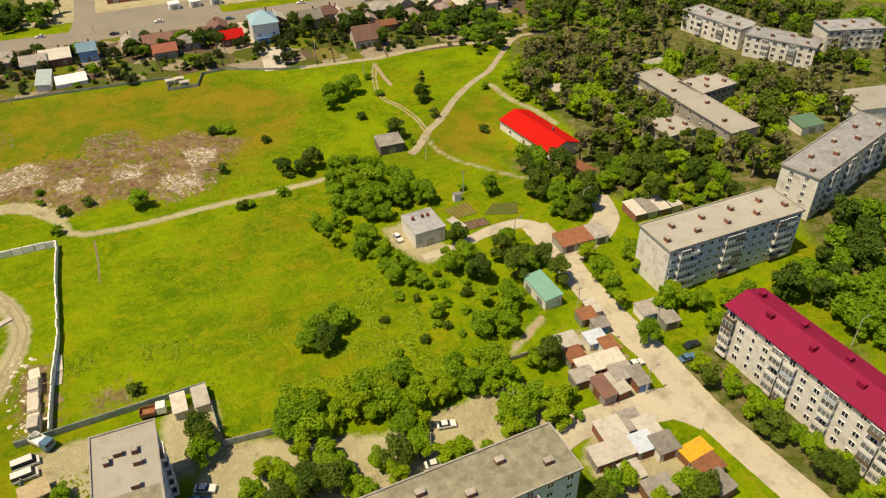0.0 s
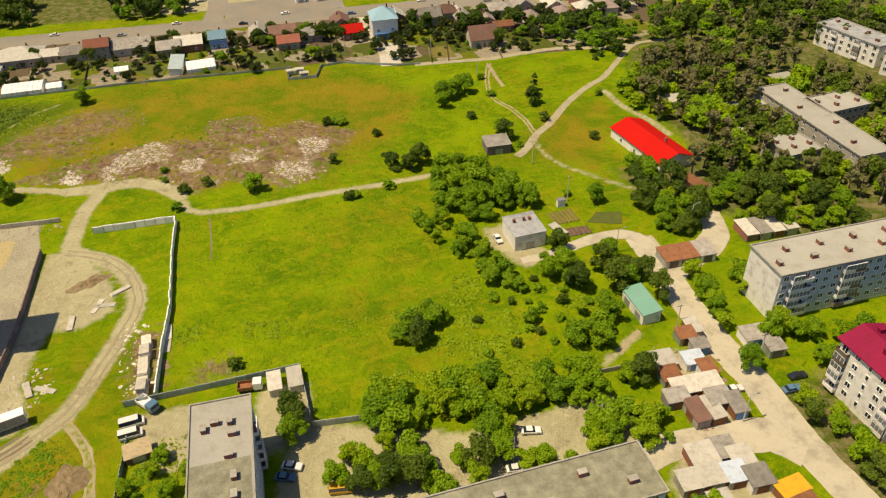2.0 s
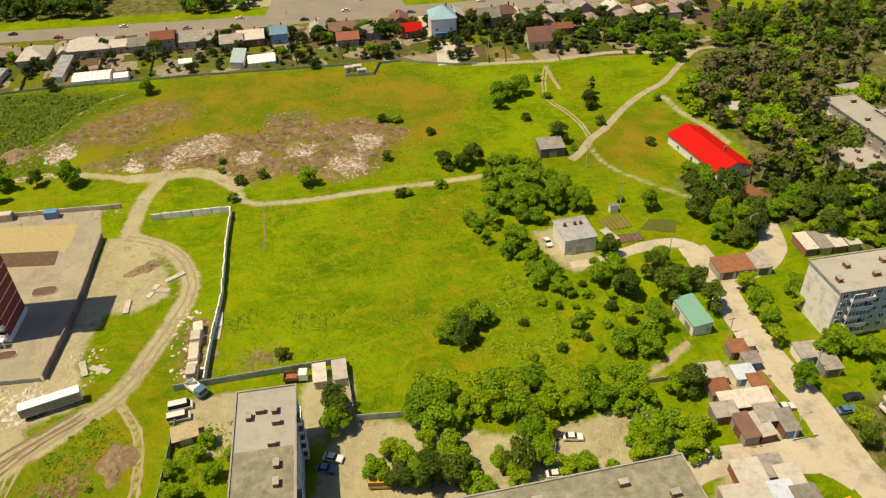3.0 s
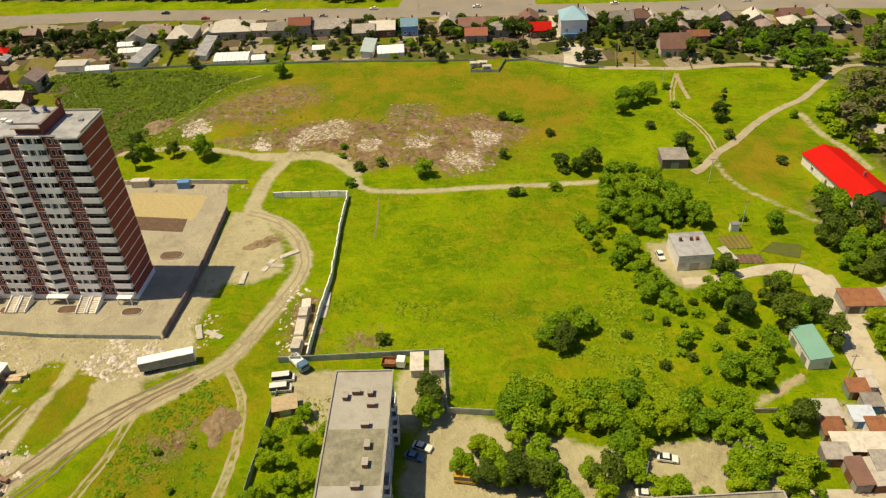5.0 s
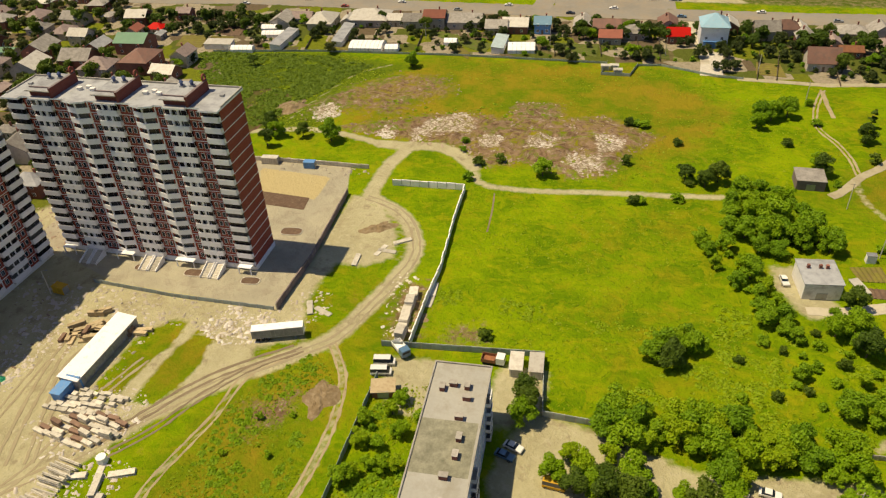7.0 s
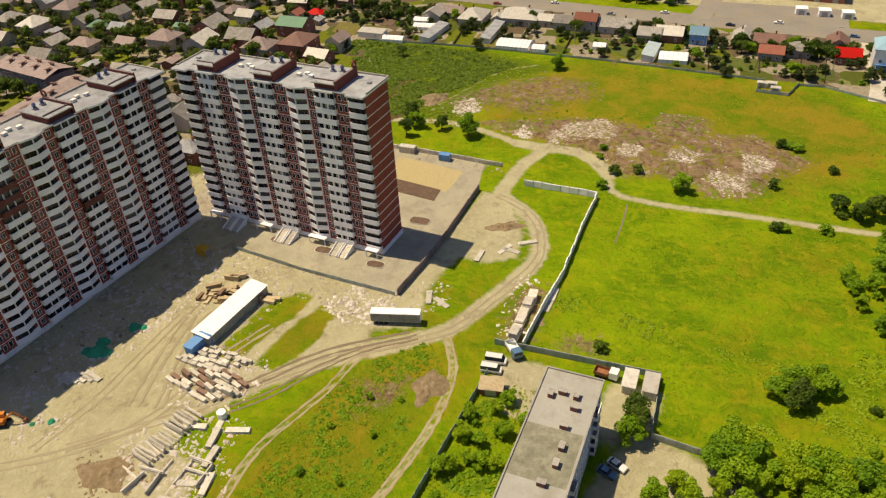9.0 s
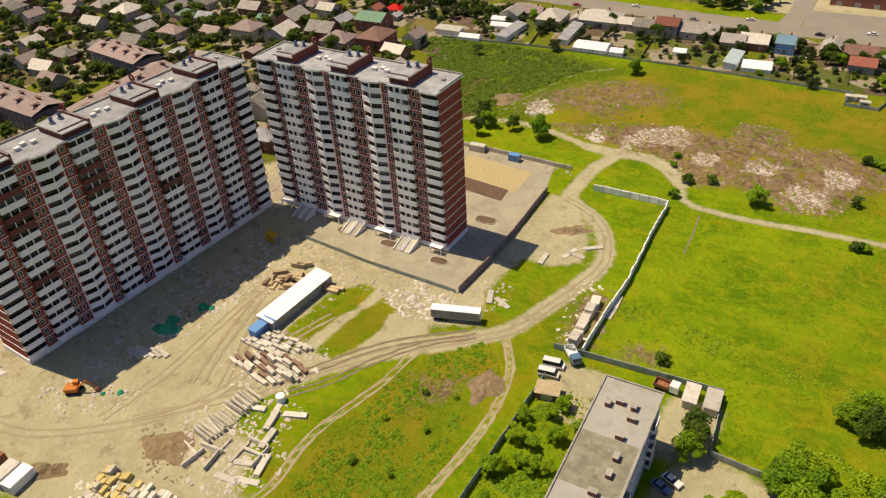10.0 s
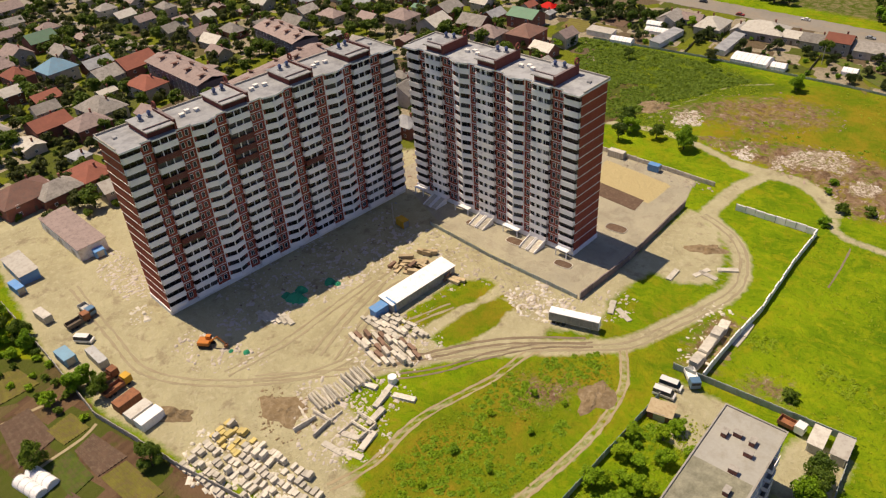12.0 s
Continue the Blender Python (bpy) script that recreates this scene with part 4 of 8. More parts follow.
def ring(bm):
    n = 16
    rows = [[bm.verts.new((dx, r * math.cos(2 * math.pi * i / n), r * math.sin(2 * math.pi * i / n) + 0.95)) for dx, r in ((-0.2, 0.55), (-0.2, 1.0), (0.2, 1.0), (0.2, 0.55))] for i in range(n)]
    for p, q in zip(rows, rows[1:] + rows[:1]):
        for k in range(4):
            bm.faces.new((p[k], p[(k + 1) % 4], q[(k + 1) % 4], q[k]))


def stair(bm):
    prof = [(0, 0), (4.95, 0)]
    for i in range(8, -1, -1):
        prof += [(0.55 * i + 0.55, 1.6 - 0.17 * i), (0.55 * i, 1.6 - 0.17 * i)]
    side_prism(bm, prof, -1.1, 1.1)


def side_prism(bm, prof, x0, x1):
    lo, hi = [bm.verts.new((x0, a, b)) for a, b in prof], [bm.verts.new((x1, a, b)) for a, b in prof]
    bm.faces.new(lo), bm.faces.new(hi[::-1])
    for i in range(len(prof)):
        j = (i + 1) % len(prof)
        bm.faces.new((lo[i], hi[i], hi[j], lo[j]))


tower(-165.9, 91.2, 206.0, 3, 1.183, "sixteen-storey tower of red brick with white balconies", stairs=True)
tower(-221.8, 60.4, -66.6, 4, 1.245, "long sixteen-storey tower of red brick, balconies partly unfinished", patched={(3, 14), (3, 12), (3, 11), (2, 13), (2, 11), (3, 6), (2, 12), (1, 8)})


# ---- five-storey apartment blocks ----
def block(x, y, rz, L, label, wall=PANEL, roof=ROOF_BEIGE, D=12.0, floors=5, front="wwbww", back="wwwww", pitched=None, ends=(), front_mat=None, vents=6, name="apartment_block", worn_end=None, seed=0, cap=None):
    """Corner foot at x, y; the front runs along local +x and faces local +y."""
    rnd, far = random.Random(seed), math.hypot(x, y) > 250
    H = 1.0 + floors * 2.62
    t = thing(name, x, y, rz, label, "apartment building", "five-storey apartment blocks")
    link("wall", boxes(("block", L, D, H, wall.name), [wall], [(0, -D, 0, L, 0, H)]), t)
    if front_mat:
        link("facade", boxes(("facade", L, H, front_mat.name), [front_mat], [(0.3, -0.1, 0.9, L - 0.3, 0.06, H - 0.3)]), t, label="pale blue painted facade")
    if pitched:
        def gable(bm):
            o = 0.7
            pts = [(-o, -D - o, 0), (L + o, -D - o, 0), (L + o, o, 0), (-o, o, 0), (-o, -D / 2, 2.0), (L + o, -D / 2, 2.0)]
            hi = [bm.verts.new((a, b, c + H + 0.25)) for a, b, c in pts]
            lo = [bm.verts.new((a, b, c + H)) for a, b, c in pts]
            for f in ((0, 1, 5, 4), (2, 3, 4, 5)):
                bm.faces.new([hi[i] for i in f]), bm.faces.new([lo[i] for i in f[::-1]])
            for a, b in ((0, 1), (1, 5), (5, 2), (2, 3), (3, 4), (4, 0)):
                bm.faces.new((lo[a], lo[b], hi[b], hi[a]))
        link("roof", made(("gable", L), gable, pitched), t, label="low raspberry-red metal roof")
        seam = boxes(("seam", D), [pitched], [(-0.03, 0, 0, 0.03, D / 2 + 0.75, 0.025)])
        for i in range(int(L / 1.2)):
            for s in (0, 1):
                o = link("roof_seam", seam, t, (0.6 + i * 1.2, -D / 2, H + 2.24), math.pi * s)
                o.rotation_euler = (math.atan2(-2.0, D / 2 + 0.7), 0, math.pi * s)
        zr = H + 1.6
    else:
        link("roof", boxes(("flat", L, D, roof.name), [roof], [(-0.35, -D - 0.35, H, L + 0.35, 0.35, H + 0.25)]), t)
        link("roof_edge", boxes(("edge", L, D), [CONCRETE], [(-0.4, -D - 0.4, 0, L + 0.4, -D - 0.1, 0.35), (-0.4, 0.1, 0, L + 0.4, 0.4, 0.35), (-0.4, -D - 0.1, 0, -0.1, 0.1, 0.35), (L + 0.1, -D - 0.1, 0, L + 0.4, 0.1, 0.35)]), t, (0, 0, H + 0.25))
        if worn_end:
            link("roof_sheet", boxes(("sheet", L, D), [ROOF_WORN], [(L * worn_end, -D, 0, L * worn_end + 13, -0.2, 0.05)]), t, (0, 0, H + 0.25), label="mossy old roofing felt")
        zr = H + 0.25
    spots = vents if isinstance(vents, tuple) else [(L * (i + 0.6) / vents, -D * (0.32 + 0.36 * (i % 2))) for i in range(vents)]
    for vx, vy in spots:
        v = link("roof_vent", made(("brick_vent", bool(pitched), cap), lambda bm: (add_box(bm, -0.5, -0.8, 0, 0.5, 0.8, 1.1, 0), add_box(bm, -0.6, -0.9 if not cap else -1.9, 1.1, 0.6, 0.9 if not cap else 1.9, 1.22, 1)), [cap or pitched or WALL_BRICK, cap or pitched or CONCRETE]), t, (vx, vy, zr), radians(90 if rnd.random() < 0.4 else 0), label="brick ventilation stack with a cap")
    for side, pattern, yy, rot in ((0, front, 0.0, 0.0), (1, back, -D, math.pi)):
        n = len(pattern)
        base = 0.06 if front_mat and not side else 0.0
        for i, c in enumerate(pattern):
            px = L * (i + 0.5) / n
            for k in range(floors):
                z = 1.0 + 2.62 * k
                out = (0.02 + base) if not side else -0.02
                if c == "w":
                    window(t, px, yy + out, z + 0.9, 1.5, 1.45, 2, rot, whole=far)
                elif c == "s":
                    window(t, px, yy + out, z + 0.9, 0.9, 1.45, 1, rot, whole=far)
                elif c == "b":
                    b = link("balcony", boxes(("loggia",), [CONCRETE], [(-1.5, 0, 0, 1.5, 1.15, 0.15)]), t, (px, yy, z), rot)
                    q = rnd.random()
                    m = WHITE if q < 0.4 else PANEL_BLUE if q < 0.6 else PANEL if q < 0.85 else WOOD
                    link("parapet", boxes(("rail", m.name), [m], [(-1.5, 1.05, 0.15, 1.5, 1.15, 1.1), (-1.5, 0, 0.15, -1.42, 1.05, 1.1), (1.42, 0, 0.15, 1.5, 1.05, 1.1)]), b)
                    if rnd.random() < 0.7:
                        link("glazing", boxes(("loggia_glass",), [GLASS_PALE, WHITE], [(-1.45, 1.02, 1.1, 1.45, 1.1, 2.5, 0), (-1.5, 1.0, 2.5, 1.5, 1.16, 2.6, 1), (-0.52, 1.0, 1.1, -0.44, 1.14, 2.5, 1), (0.44, 1.0, 1.1, 0.52, 1.14, 2.5, 1), (-1.5, 1.0, 1.1, -1.42, 1.14, 2.5, 1), (1.42, 1.0, 1.1, 1.5, 1.14, 2.5, 1)]), b, label="glazed balcony")
                    else:
                        window(b, 0, 0.03, 0.3, 1.6, 2.0, 2)
    for e in ends:
        for k in range(floors):
            z = 1.0 + 2.62 * k
            for q in (0.3, 0.7):
                window(t, L + 0.02 if e else -0.02, -D * q, z + 0.9, 1.2, 1.4, 2, -math.pi / 2 if e else math.pi / 2)
    if floors == 5:
        for i in range(int(L / 20) + 1):
            link("entrance_porch", boxes("porch", [CONCRETE], [(-1.6, 0, 2.4, 1.6, 1.8, 2.6), (-1.5, 1.5, 0, -1.3, 1.7, 2.4), (1.3, 1.5, 0, 1.5, 1.7, 2.4)]), t, (min(L - 3, 8 + 20 * i), -D, 0), math.pi)
    return t


block(-81.3, 89.4, 298.8, 65.1, "five-storey panel block with a bleached felt roof, partly mossy", PANEL_BLUE, ROOF_BEIGE, D=11.5, front="wbwwsbwwbwswwb", back="", vents=((7.2, -8.9), (6.0, -6.8), (6.2, -3.9), (9.4, -3.5), (14.6, -4.2), (19.6, -3.3), (23.8, -3.3), (28.8, -4.6), (34.5, -4.0), (40.5, -7.0), (48.0, -4.0), (55.0, -6.5)), worn_end=0.235, seed=3)
block(1, 86.5, 211.5, 63.4, "five-storey block with worn, stained roofing felt", PANEL_BLUE, ROOF_WORN, D=11.1, front="wwbwswwbwswwbww", back="", vents=8, ends=(0,), seed=4)
block(63, 176, 210.1, 43.4, "five-storey block with pale blue balconied facade", PANEL, ROOF_BEIGE, D=12.5, front="wbbwwwwbbwwwbbw", back="", front_mat=PANEL_BLUE, vents=9, seed=5)
block(68.8, 86.5, 124.3, 58.3, "white five-storey block under a raspberry-red metal roof", PANEL, ROOF_BEIGE, D=11.2, front="wbwwbbwwbwwbbwswb", back="", pitched=MAGENTA, ends=(1,), vents=10, seed=6)
block(104.9, 228.9, 227.6, 49.1, "grey five-storey block among trees", PANEL, ROOF_GREY, D=11.4, front="wbwwbwwwbwwbww", back="", vents=7, ends=(1,), seed=7)
block(77.1, 323.4, 131.1, 31, "distant pale three-storey block behind trees", PANEL, ROOF_GREY, floors=3, front="wwbwwbww", back="", vents=4, seed=8)
block(102.8, 304.9, 152.1, 28, "distant pale three-storey block behind trees", PANEL, ROOF_GREY, floors=3, front="wwbwwbww", back="", vents=4, seed=9)
block(137.9, 329.7, 192, 25.2, "distant pale three-storey block behind trees", PANEL, ROOF_GREY, floors=3, front="wwbwwbww", back="", vents=4, seed=10)
for wx, wy, wr, wl, wd in ((57.1, 233.6, 121.4, 54.0, 11.5), (66.4, 274.2, 215.5, 18.0, 12.2), (46.2, 236.8, 216.0, 12.4, 13.0)):
    block(wx, wy, wr, wl, "low two-storey school wing with a pale flat roof", CONCRETE, ROOF_BEIGE, D=wd, floors=2, front="wwwwwwwww"[:int(wl / 2.4)], back="", vents=4, name="school_wing", seed=11)


# ---- trees and shrubs ----
def crown_mesh(seed, R, H, base, leaves, leaf, mat, up=0.35):
    """Many small leaf sprays on the lobes of an uneven crown."""
    r = np.random.default_rng(seed)
    lobes = int(r.integers(15, 22))
    ang, rad = r.uniform(0, 2 * np.pi, lobes), R * np.sqrt(r.uniform(0.02, 0.62, lobes))
    hz = base + (H - base) * r.uniform(0.2, 0.86, lobes) - rad * 0.16
    c = np.stack([rad * np.cos(ang), rad * np.sin(ang), hz], 1)
    size = R * r.uniform(0.24, 0.46, lobes)
    c[0], size[0] = (0, 0, base + (H - base) * 0.68), R * 0.5
    k = r.choice(lobes, leaves, p=size**2 / (size**2).sum())
    d = r.normal(size=(leaves, 3))
    d /= np.linalg.norm(d, axis=1)[:, None]
    d[:, 2] = np.where(d[:, 2] < -0.3, -d[:, 2] * 0.6, d[:, 2])
    shell = size[k] * np.where(r.random(leaves) < 0.8, r.uniform(0.78, 1.08, leaves), r.uniform(0.4, 1.3, leaves))
    flat = np.array([1, 1, min(1.0, 0.8 * (H - base) / (1.5 * R))])
    p = c[k] + d * shell[:, None] * flat
    p[:, 2] = np.maximum(p[:, 2], base * 0.75 + 0.1)
    n = d + r.normal(scale=0.55, size=(leaves, 3)) + (0, 0, up)
    n /= np.linalg.norm(n, axis=1)[:, None]
    a = np.cross(n, r.normal(size=(leaves, 3)))
    a /= np.linalg.norm(a, axis=1)[:, None]
    b = np.cross(n, a)
    s = leaf * r.uniform(0.55, 1.25, leaves)[:, None]
    fold = n * s * 0.25
    v = np.stack([p - a * s - b * s * 0.5, p + a * s - fold, p - a * s * 0.2 + b * s], 1).reshape(-1, 3)
    f = np.arange(leaves * 3).reshape(-1, 3)
    me = bpy.data.meshes.new("crown")
    me.vertices.add(len(v)), me.loops.add(f.size), me.polygons.add(len(f))
    me.vertices.foreach_set("co", v.ravel())
    me.loops.foreach_set("vertex_index", f.ravel())
    me.polygons.foreach_set("loop_start", np.arange(0, f.size, 3))
    me.update(calc_edges=True)
    me.materials.append(mat)
    return me


def trunk_mesh(seed, R, H, base, mat):
    r = random.Random(seed)
    bm = bmesh.new()
    t = 0.05 * H / 2 + 0.06
    top = (r.uniform(-0.3, 0.3), r.uniform(-0.3, 0.3), H * 0.62)
    fork = (top[0] * 0.5, top[1] * 0.5, max(0.6, base * 0.9))
    add_tube(bm, (0, 0, -0.2), fork, t, t * 0.75, 7)
    add_tube(bm, fork, top, t * 0.75, t * 0.25, 6)
    for i in range(5):
        a = 2 * math.pi * (i + r.random() * 0.6) / 5
        z = fork[2] + (top[2] - fork[2]) * (0.1 + 0.16 * i)
        add_tube(bm, (fork[0], fork[1], z), (fork[0] + R * 0.62 * math.cos(a), fork[1] + R * 0.62 * math.sin(a), z + H * 0.2), t * 0.45, t * 0.12, 5)
    return to_mesh(bm, "trunk", mat)


KINDS = {  # crown radius, height, clear stem, leaf count, leaf length, foliage, bark, label, category
    "broad": (3.6, 7.5, 1.3, 3600, 0.32, LEAF, BARK, "broad round leafy green tree", "tree"),
    "young": (2.8, 6.0, 0.9, 2700, 0.29, LEAF_YOUNG, BARK, "bright green young leafy tree", "tree"),
    "dark": (3.8, 9.0, 1.6, 3400, 0.34, LEAF_DARK, BARK, "dense dark green leafy tree", "tree"),
    "garden": (3.2, 6.2, 1.1, 2600, 0.33, LEAF_GARDEN, BARK, "dusky green garden tree", "tree"),
    "dull": (2.3, 11.0, 2.8, 1000, 0.36, LEAF_DULL, BARK_PALE, "thin tall tree with dull, sparse leaves", "tree"),
    "poplar": (1.9, 11.0, 1.6, 1500, 0.36, LEAF_DARK, BARK, "narrow tall dark green tree", "tree"),
    "bush": (1.7, 2.6, 0.1, 700, 0.30, LEAF, BARK, "low green leafy shrub", "shrub"),
    "bush_dark": (1.8, 2.9, 0.1, 750, 0.30, LEAF_DARK, BARK, "dense dark green shrub", "shrub"),
    "weed": (1.7, 0.55, 0.02, 360, 0.24, LEAF_WEED, BARK, "low green weeds", "shrub"),
    "weed_dark": (1.7, 0.6, 0.02, 360, 0.26, LEAF_FIELD, BARK, "low dark green weeds", "shrub"),
    "bush_bright": (1.6, 2.2, 0.1, 650, 0.28, LEAF_YOUNG, BARK, "bright yellow-green leafy shrub", "shrub"),
}
FOREST, FAR = {}, {}
tree_rng = random.Random(11)


def tree(kind, x, y, size=1.0, group=""):
    R, H, base, n, leaf, mat, bark, label, cat = KINDS[kind]
    kind_meshes(kind)
    crown, trunk = FOREST[kind][tree_rng.randrange(4)]
    t = thing("shrub" if cat == "shrub" else "tree", x, y, tree_rng.uniform(0, 360), label, cat, group)
    s = size * tree_rng.uniform(0.88, 1.12)
    t.scale = (s * tree_rng.uniform(0.92, 1.1), s, s * tree_rng.uniform(0.88, 1.15))
    link("trunk" if cat == "tree" else "stem", trunk, t)
    link("crown", crown, t)
    return t


def kind_meshes(kind):
    R, H, base, n, leaf, mat, bark, label, cat = KINDS[kind]
    if kind not in FOREST:
        FAR[kind] = [crown_mesh(hash_of(kind) + 50 + i, R, H, base, int(n * 0.3), leaf * 1.75, mat, 1.6 if kind.startswith("weed") else 0.5) for i in range(3)]
        FOREST[kind] = [(crown_mesh(hash_of(kind) + i, R, H, base, n, leaf, mat), trunk_mesh(hash_of(kind) + i, R, H, base, bark)) for i in range(4)]


def hash_of(word):
    return sum(ord(c) * (i + 3) for i, c in enumerate(word))


def grove(kinds, spots, group, size=1.0):
    for i, (x, y) in enumerate(spots):
        tree(kinds[i % len(kinds)], x, y, size, group)


def wood(kinds, outline, gap, group, seed, size=1.0, avoid=(), stuff=False, clump=None):
    """Trees scattered over an area at about the given gap, clear of what is named in avoid as x, y, radius."""
    r = random.Random(seed)
    xs, ys = [p[0] for p in outline], [p[1] for p in outline]
    done = []
    if stuff:
        g = np.random.default_rng(seed)
        n = int((max(xs) - min(xs)) * (max(ys) - min(ys)) / gap**2 * 4)
        pts = np.stack([g.uniform(min(xs), max(xs), n), g.uniform(min(ys), max(ys), n)], 1)
        pts = pts[area_dist(pts[:, 0], pts[:, 1], outline) < 0]
        cells = {}
        for x, y in pts:
            i, j = int(x // gap), int(y // gap)
            if any(math.hypot(x - a, y - b) < gap * r.uniform(0.75, 1.0) for di in (-1, 0, 1) for dj in (-1, 0, 1) for a, b in cells.get((i + di, j + dj), ())) or any(math.hypot(x - a, y - b) < c for a, b, c in avoid):
                continue
            if clump is None or noise.noise((x * 0.09, y * 0.09, seed)) >= clump + r.uniform(-0.12, 0.12):
                cells.setdefault((i, j), []).append((x, y))
                done.append((x, y))
        return far_wood([(r.choice(kinds), x, y, size * (r.uniform(0.75, 1.2) if clump is None else r.uniform(0.45, 1.5))) for x, y in done], group, seed)
    for _ in range(int((max(xs) - min(xs)) * (max(ys) - min(ys)) / gap**2 * 4)):
        x, y = r.uniform(min(xs), max(xs)), r.uniform(min(ys), max(ys))
        if area_dist(np.array([x]), np.array([y]), outline)[0] > 0 or any(math.hypot(x - a, y - b) < gap * r.uniform(0.75, 1.1) for a, b in done):
            continue
        if any(math.hypot(x - a, y - b) < c for a, b, c in avoid):
            continue
        if clump is not None and noise.noise((x * 0.09, y * 0.09, seed)) < clump + r.uniform(-0.12, 0.12):
            continue
        done.append((x, y))
        tree(r.choice(kinds), x, y, size * r.uniform(0.75, 1.2), group)


def far_wood(rows, group, seed):
    """Trees too far or too many to tell apart, joined: one mesh of crowns and one of stems."""
    r = np.random.default_rng(seed)
    weedy = all(k[0].startswith("weed") for k in rows)
    for name, slot in ((("crowns", 0), ("stems", 1)) if not weedy else (("crowns", 0),)):
        co, tri, mats, index, base = [], [], [], [], 0
        for kind, x, y, s in rows:
            kind_meshes(kind)
            me = FOREST[kind][int(r.integers(4))][slot] if slot else FAR[kind][int(r.integers(3))]
            v = np.empty(len(me.vertices) * 3)
            me.vertices.foreach_get("co", v)
            a = r.uniform(0, 6.28)
            v = v.reshape(-1, 3) * s
            v = np.stack([v[:, 0] * np.cos(a) - v[:, 1] * np.sin(a) + x, v[:, 0] * np.sin(a) + v[:, 1] * np.cos(a) + y, v[:, 2]], 1)
            me.calc_loop_triangles()
            f = np.empty(len(me.loop_triangles) * 3, np.int32)
            me.loop_triangles.foreach_get("vertices", f)
            if me.materials[0] not in mats:
                mats.append(me.materials[0])
            co.append(v), tri.append(f + base), index.append(np.full(len(f) // 3, mats.index(me.materials[0])))
            base += len(v)
        co, tri, index = np.concatenate(co), np.concatenate(tri), np.concatenate(index).astype(np.int32)
        me = bpy.data.meshes.new(name)
        me.vertices.add(len(co)), me.loops.add(len(tri)), me.polygons.add(len(tri) // 3)
        me.vertices.foreach_set("co", co.ravel())
        me.loops.foreach_set("vertex_index", tri)
        me.polygons.foreach_set("loop_start", np.arange(0, len(tri), 3))
        for m in mats:
            me.materials.append(m)
        me.polygons.foreach_set("material_index", index)
        me.update(calc_edges=True)
        if slot == 0:
            top = tagged(link("weed_cover" if weedy else "far_trees", me), group + (", knee-high green leaves" if weedy else ", many green crowns"), "weeds" if weedy else "trees", kind="stuff")
        else:
            link("stems", me, top, kind="stuff")


# the meadow
grove(["broad", "young", "broad"], [(-84, 262.3), (-86, 253.4), (-80.4, 267.9), (-86.9, 259)], "trees on the meadow", 1.0)
grove(["poplar", "dark"], [(-54.1, 275.4), (-52.1, 263.1)], "trees on the meadow", 0.75)
grove(["bush_dark", "bush"], [(-45.9, 250.8), (-28.8, 276.1), (-26.8, 240.5), (-121.3, 231.6), (-123.8, 230.4), (-118.5, 231.9), (-97.2, 108.4), (-95.1, 185.6), (-97.2, 184.4), (-87, 193.1), (-111.1, 204.4), (-77.2, 281.7), (-103.1, 226.3), (-69.7, 267.1), (-72.8, 246.9)], "shrubs on the meadow", 1.1)
grove(["broad", "dark", "bush"], [(-60.4, 237.9), (-57.2, 233.1), (-51.1, 229.5)], "trees beside the shed", 0.8)
grove(["dark", "bush_dark"], [(-90.7, 206.2), (-85.5, 207.4), (-81.8, 210.8), (-88.1, 203.6), (-83.9, 205.5)], "shrubs at the end of the path", 0.8)
grove(["bush", "bush_dark", "broad"], [(-164.8, 186.1), (-146.2, 181.9), (-129.3, 182.1), (-148, 166.2), (-151.4, 175.9), (-206.3, 158.9), (-161.5, 180.5)], "shrubs on the dump", 1.0)
grove(["dark", "broad", "dark"], [(-217.6, 155.2), (-225.8, 149.7), (-230.3, 150.9), (-223, 142.6)], "trees behind the tower", 0.8)
grove(["bush", "bush_dark"], [(-59, 140.5), (-44.7, 137.1), (-39.7, 126.4), (-33.7, 131.1), (-42.7, 146), (-25.8, 125.3), (-21.9, 118.9), (-35.8, 115.9), (-175.9, 273.4), (-228.1, 228.9), (-31.7, 137.1)], "shrubs on the meadow", 0.75)
grove(["broad", "young", "broad", "dark"], [(-60.5, 131.2), (-56.6, 131.9), (-61.3, 126.1), (-57.3, 126.3), (-54.9, 134.5), (-59, 134.2)], "clump of trees on the meadow", 0.85)
wood(["broad", "broad", "young", "broad"], [(-74.8, 203.8), (-72.7, 208.9), (-64.3, 211), (-49.7, 204.8), (-39.5, 195.1), (-55.9, 178), (-68.4, 185.8)], 4.0, "grove in the middle of the meadow", 21, 0.95)
wood(["broad", "young", "bush"], [(-75.8, 179.2), (-70.5, 181.8), (-60.1, 176.4), (-49.8, 166.8), (-39.6, 157.4), (-35.6, 150.8), (-43.7, 152.6), (-60.1, 165.8), (-70.5, 170.1)], 3.8, "trees beside the lone house", 22, 0.8)
wood(["broad", "bush", "bush_dark", "young", "bush"], [(-43.7, 147.4), (-33.6, 158.9), (-19.7, 157.5), (-11.9, 146.5), (-14, 134.5), (-23.8, 131.3), (-37.7, 140.7)], 4.2, "thicket between meadow and sheds", 23, 0.8)
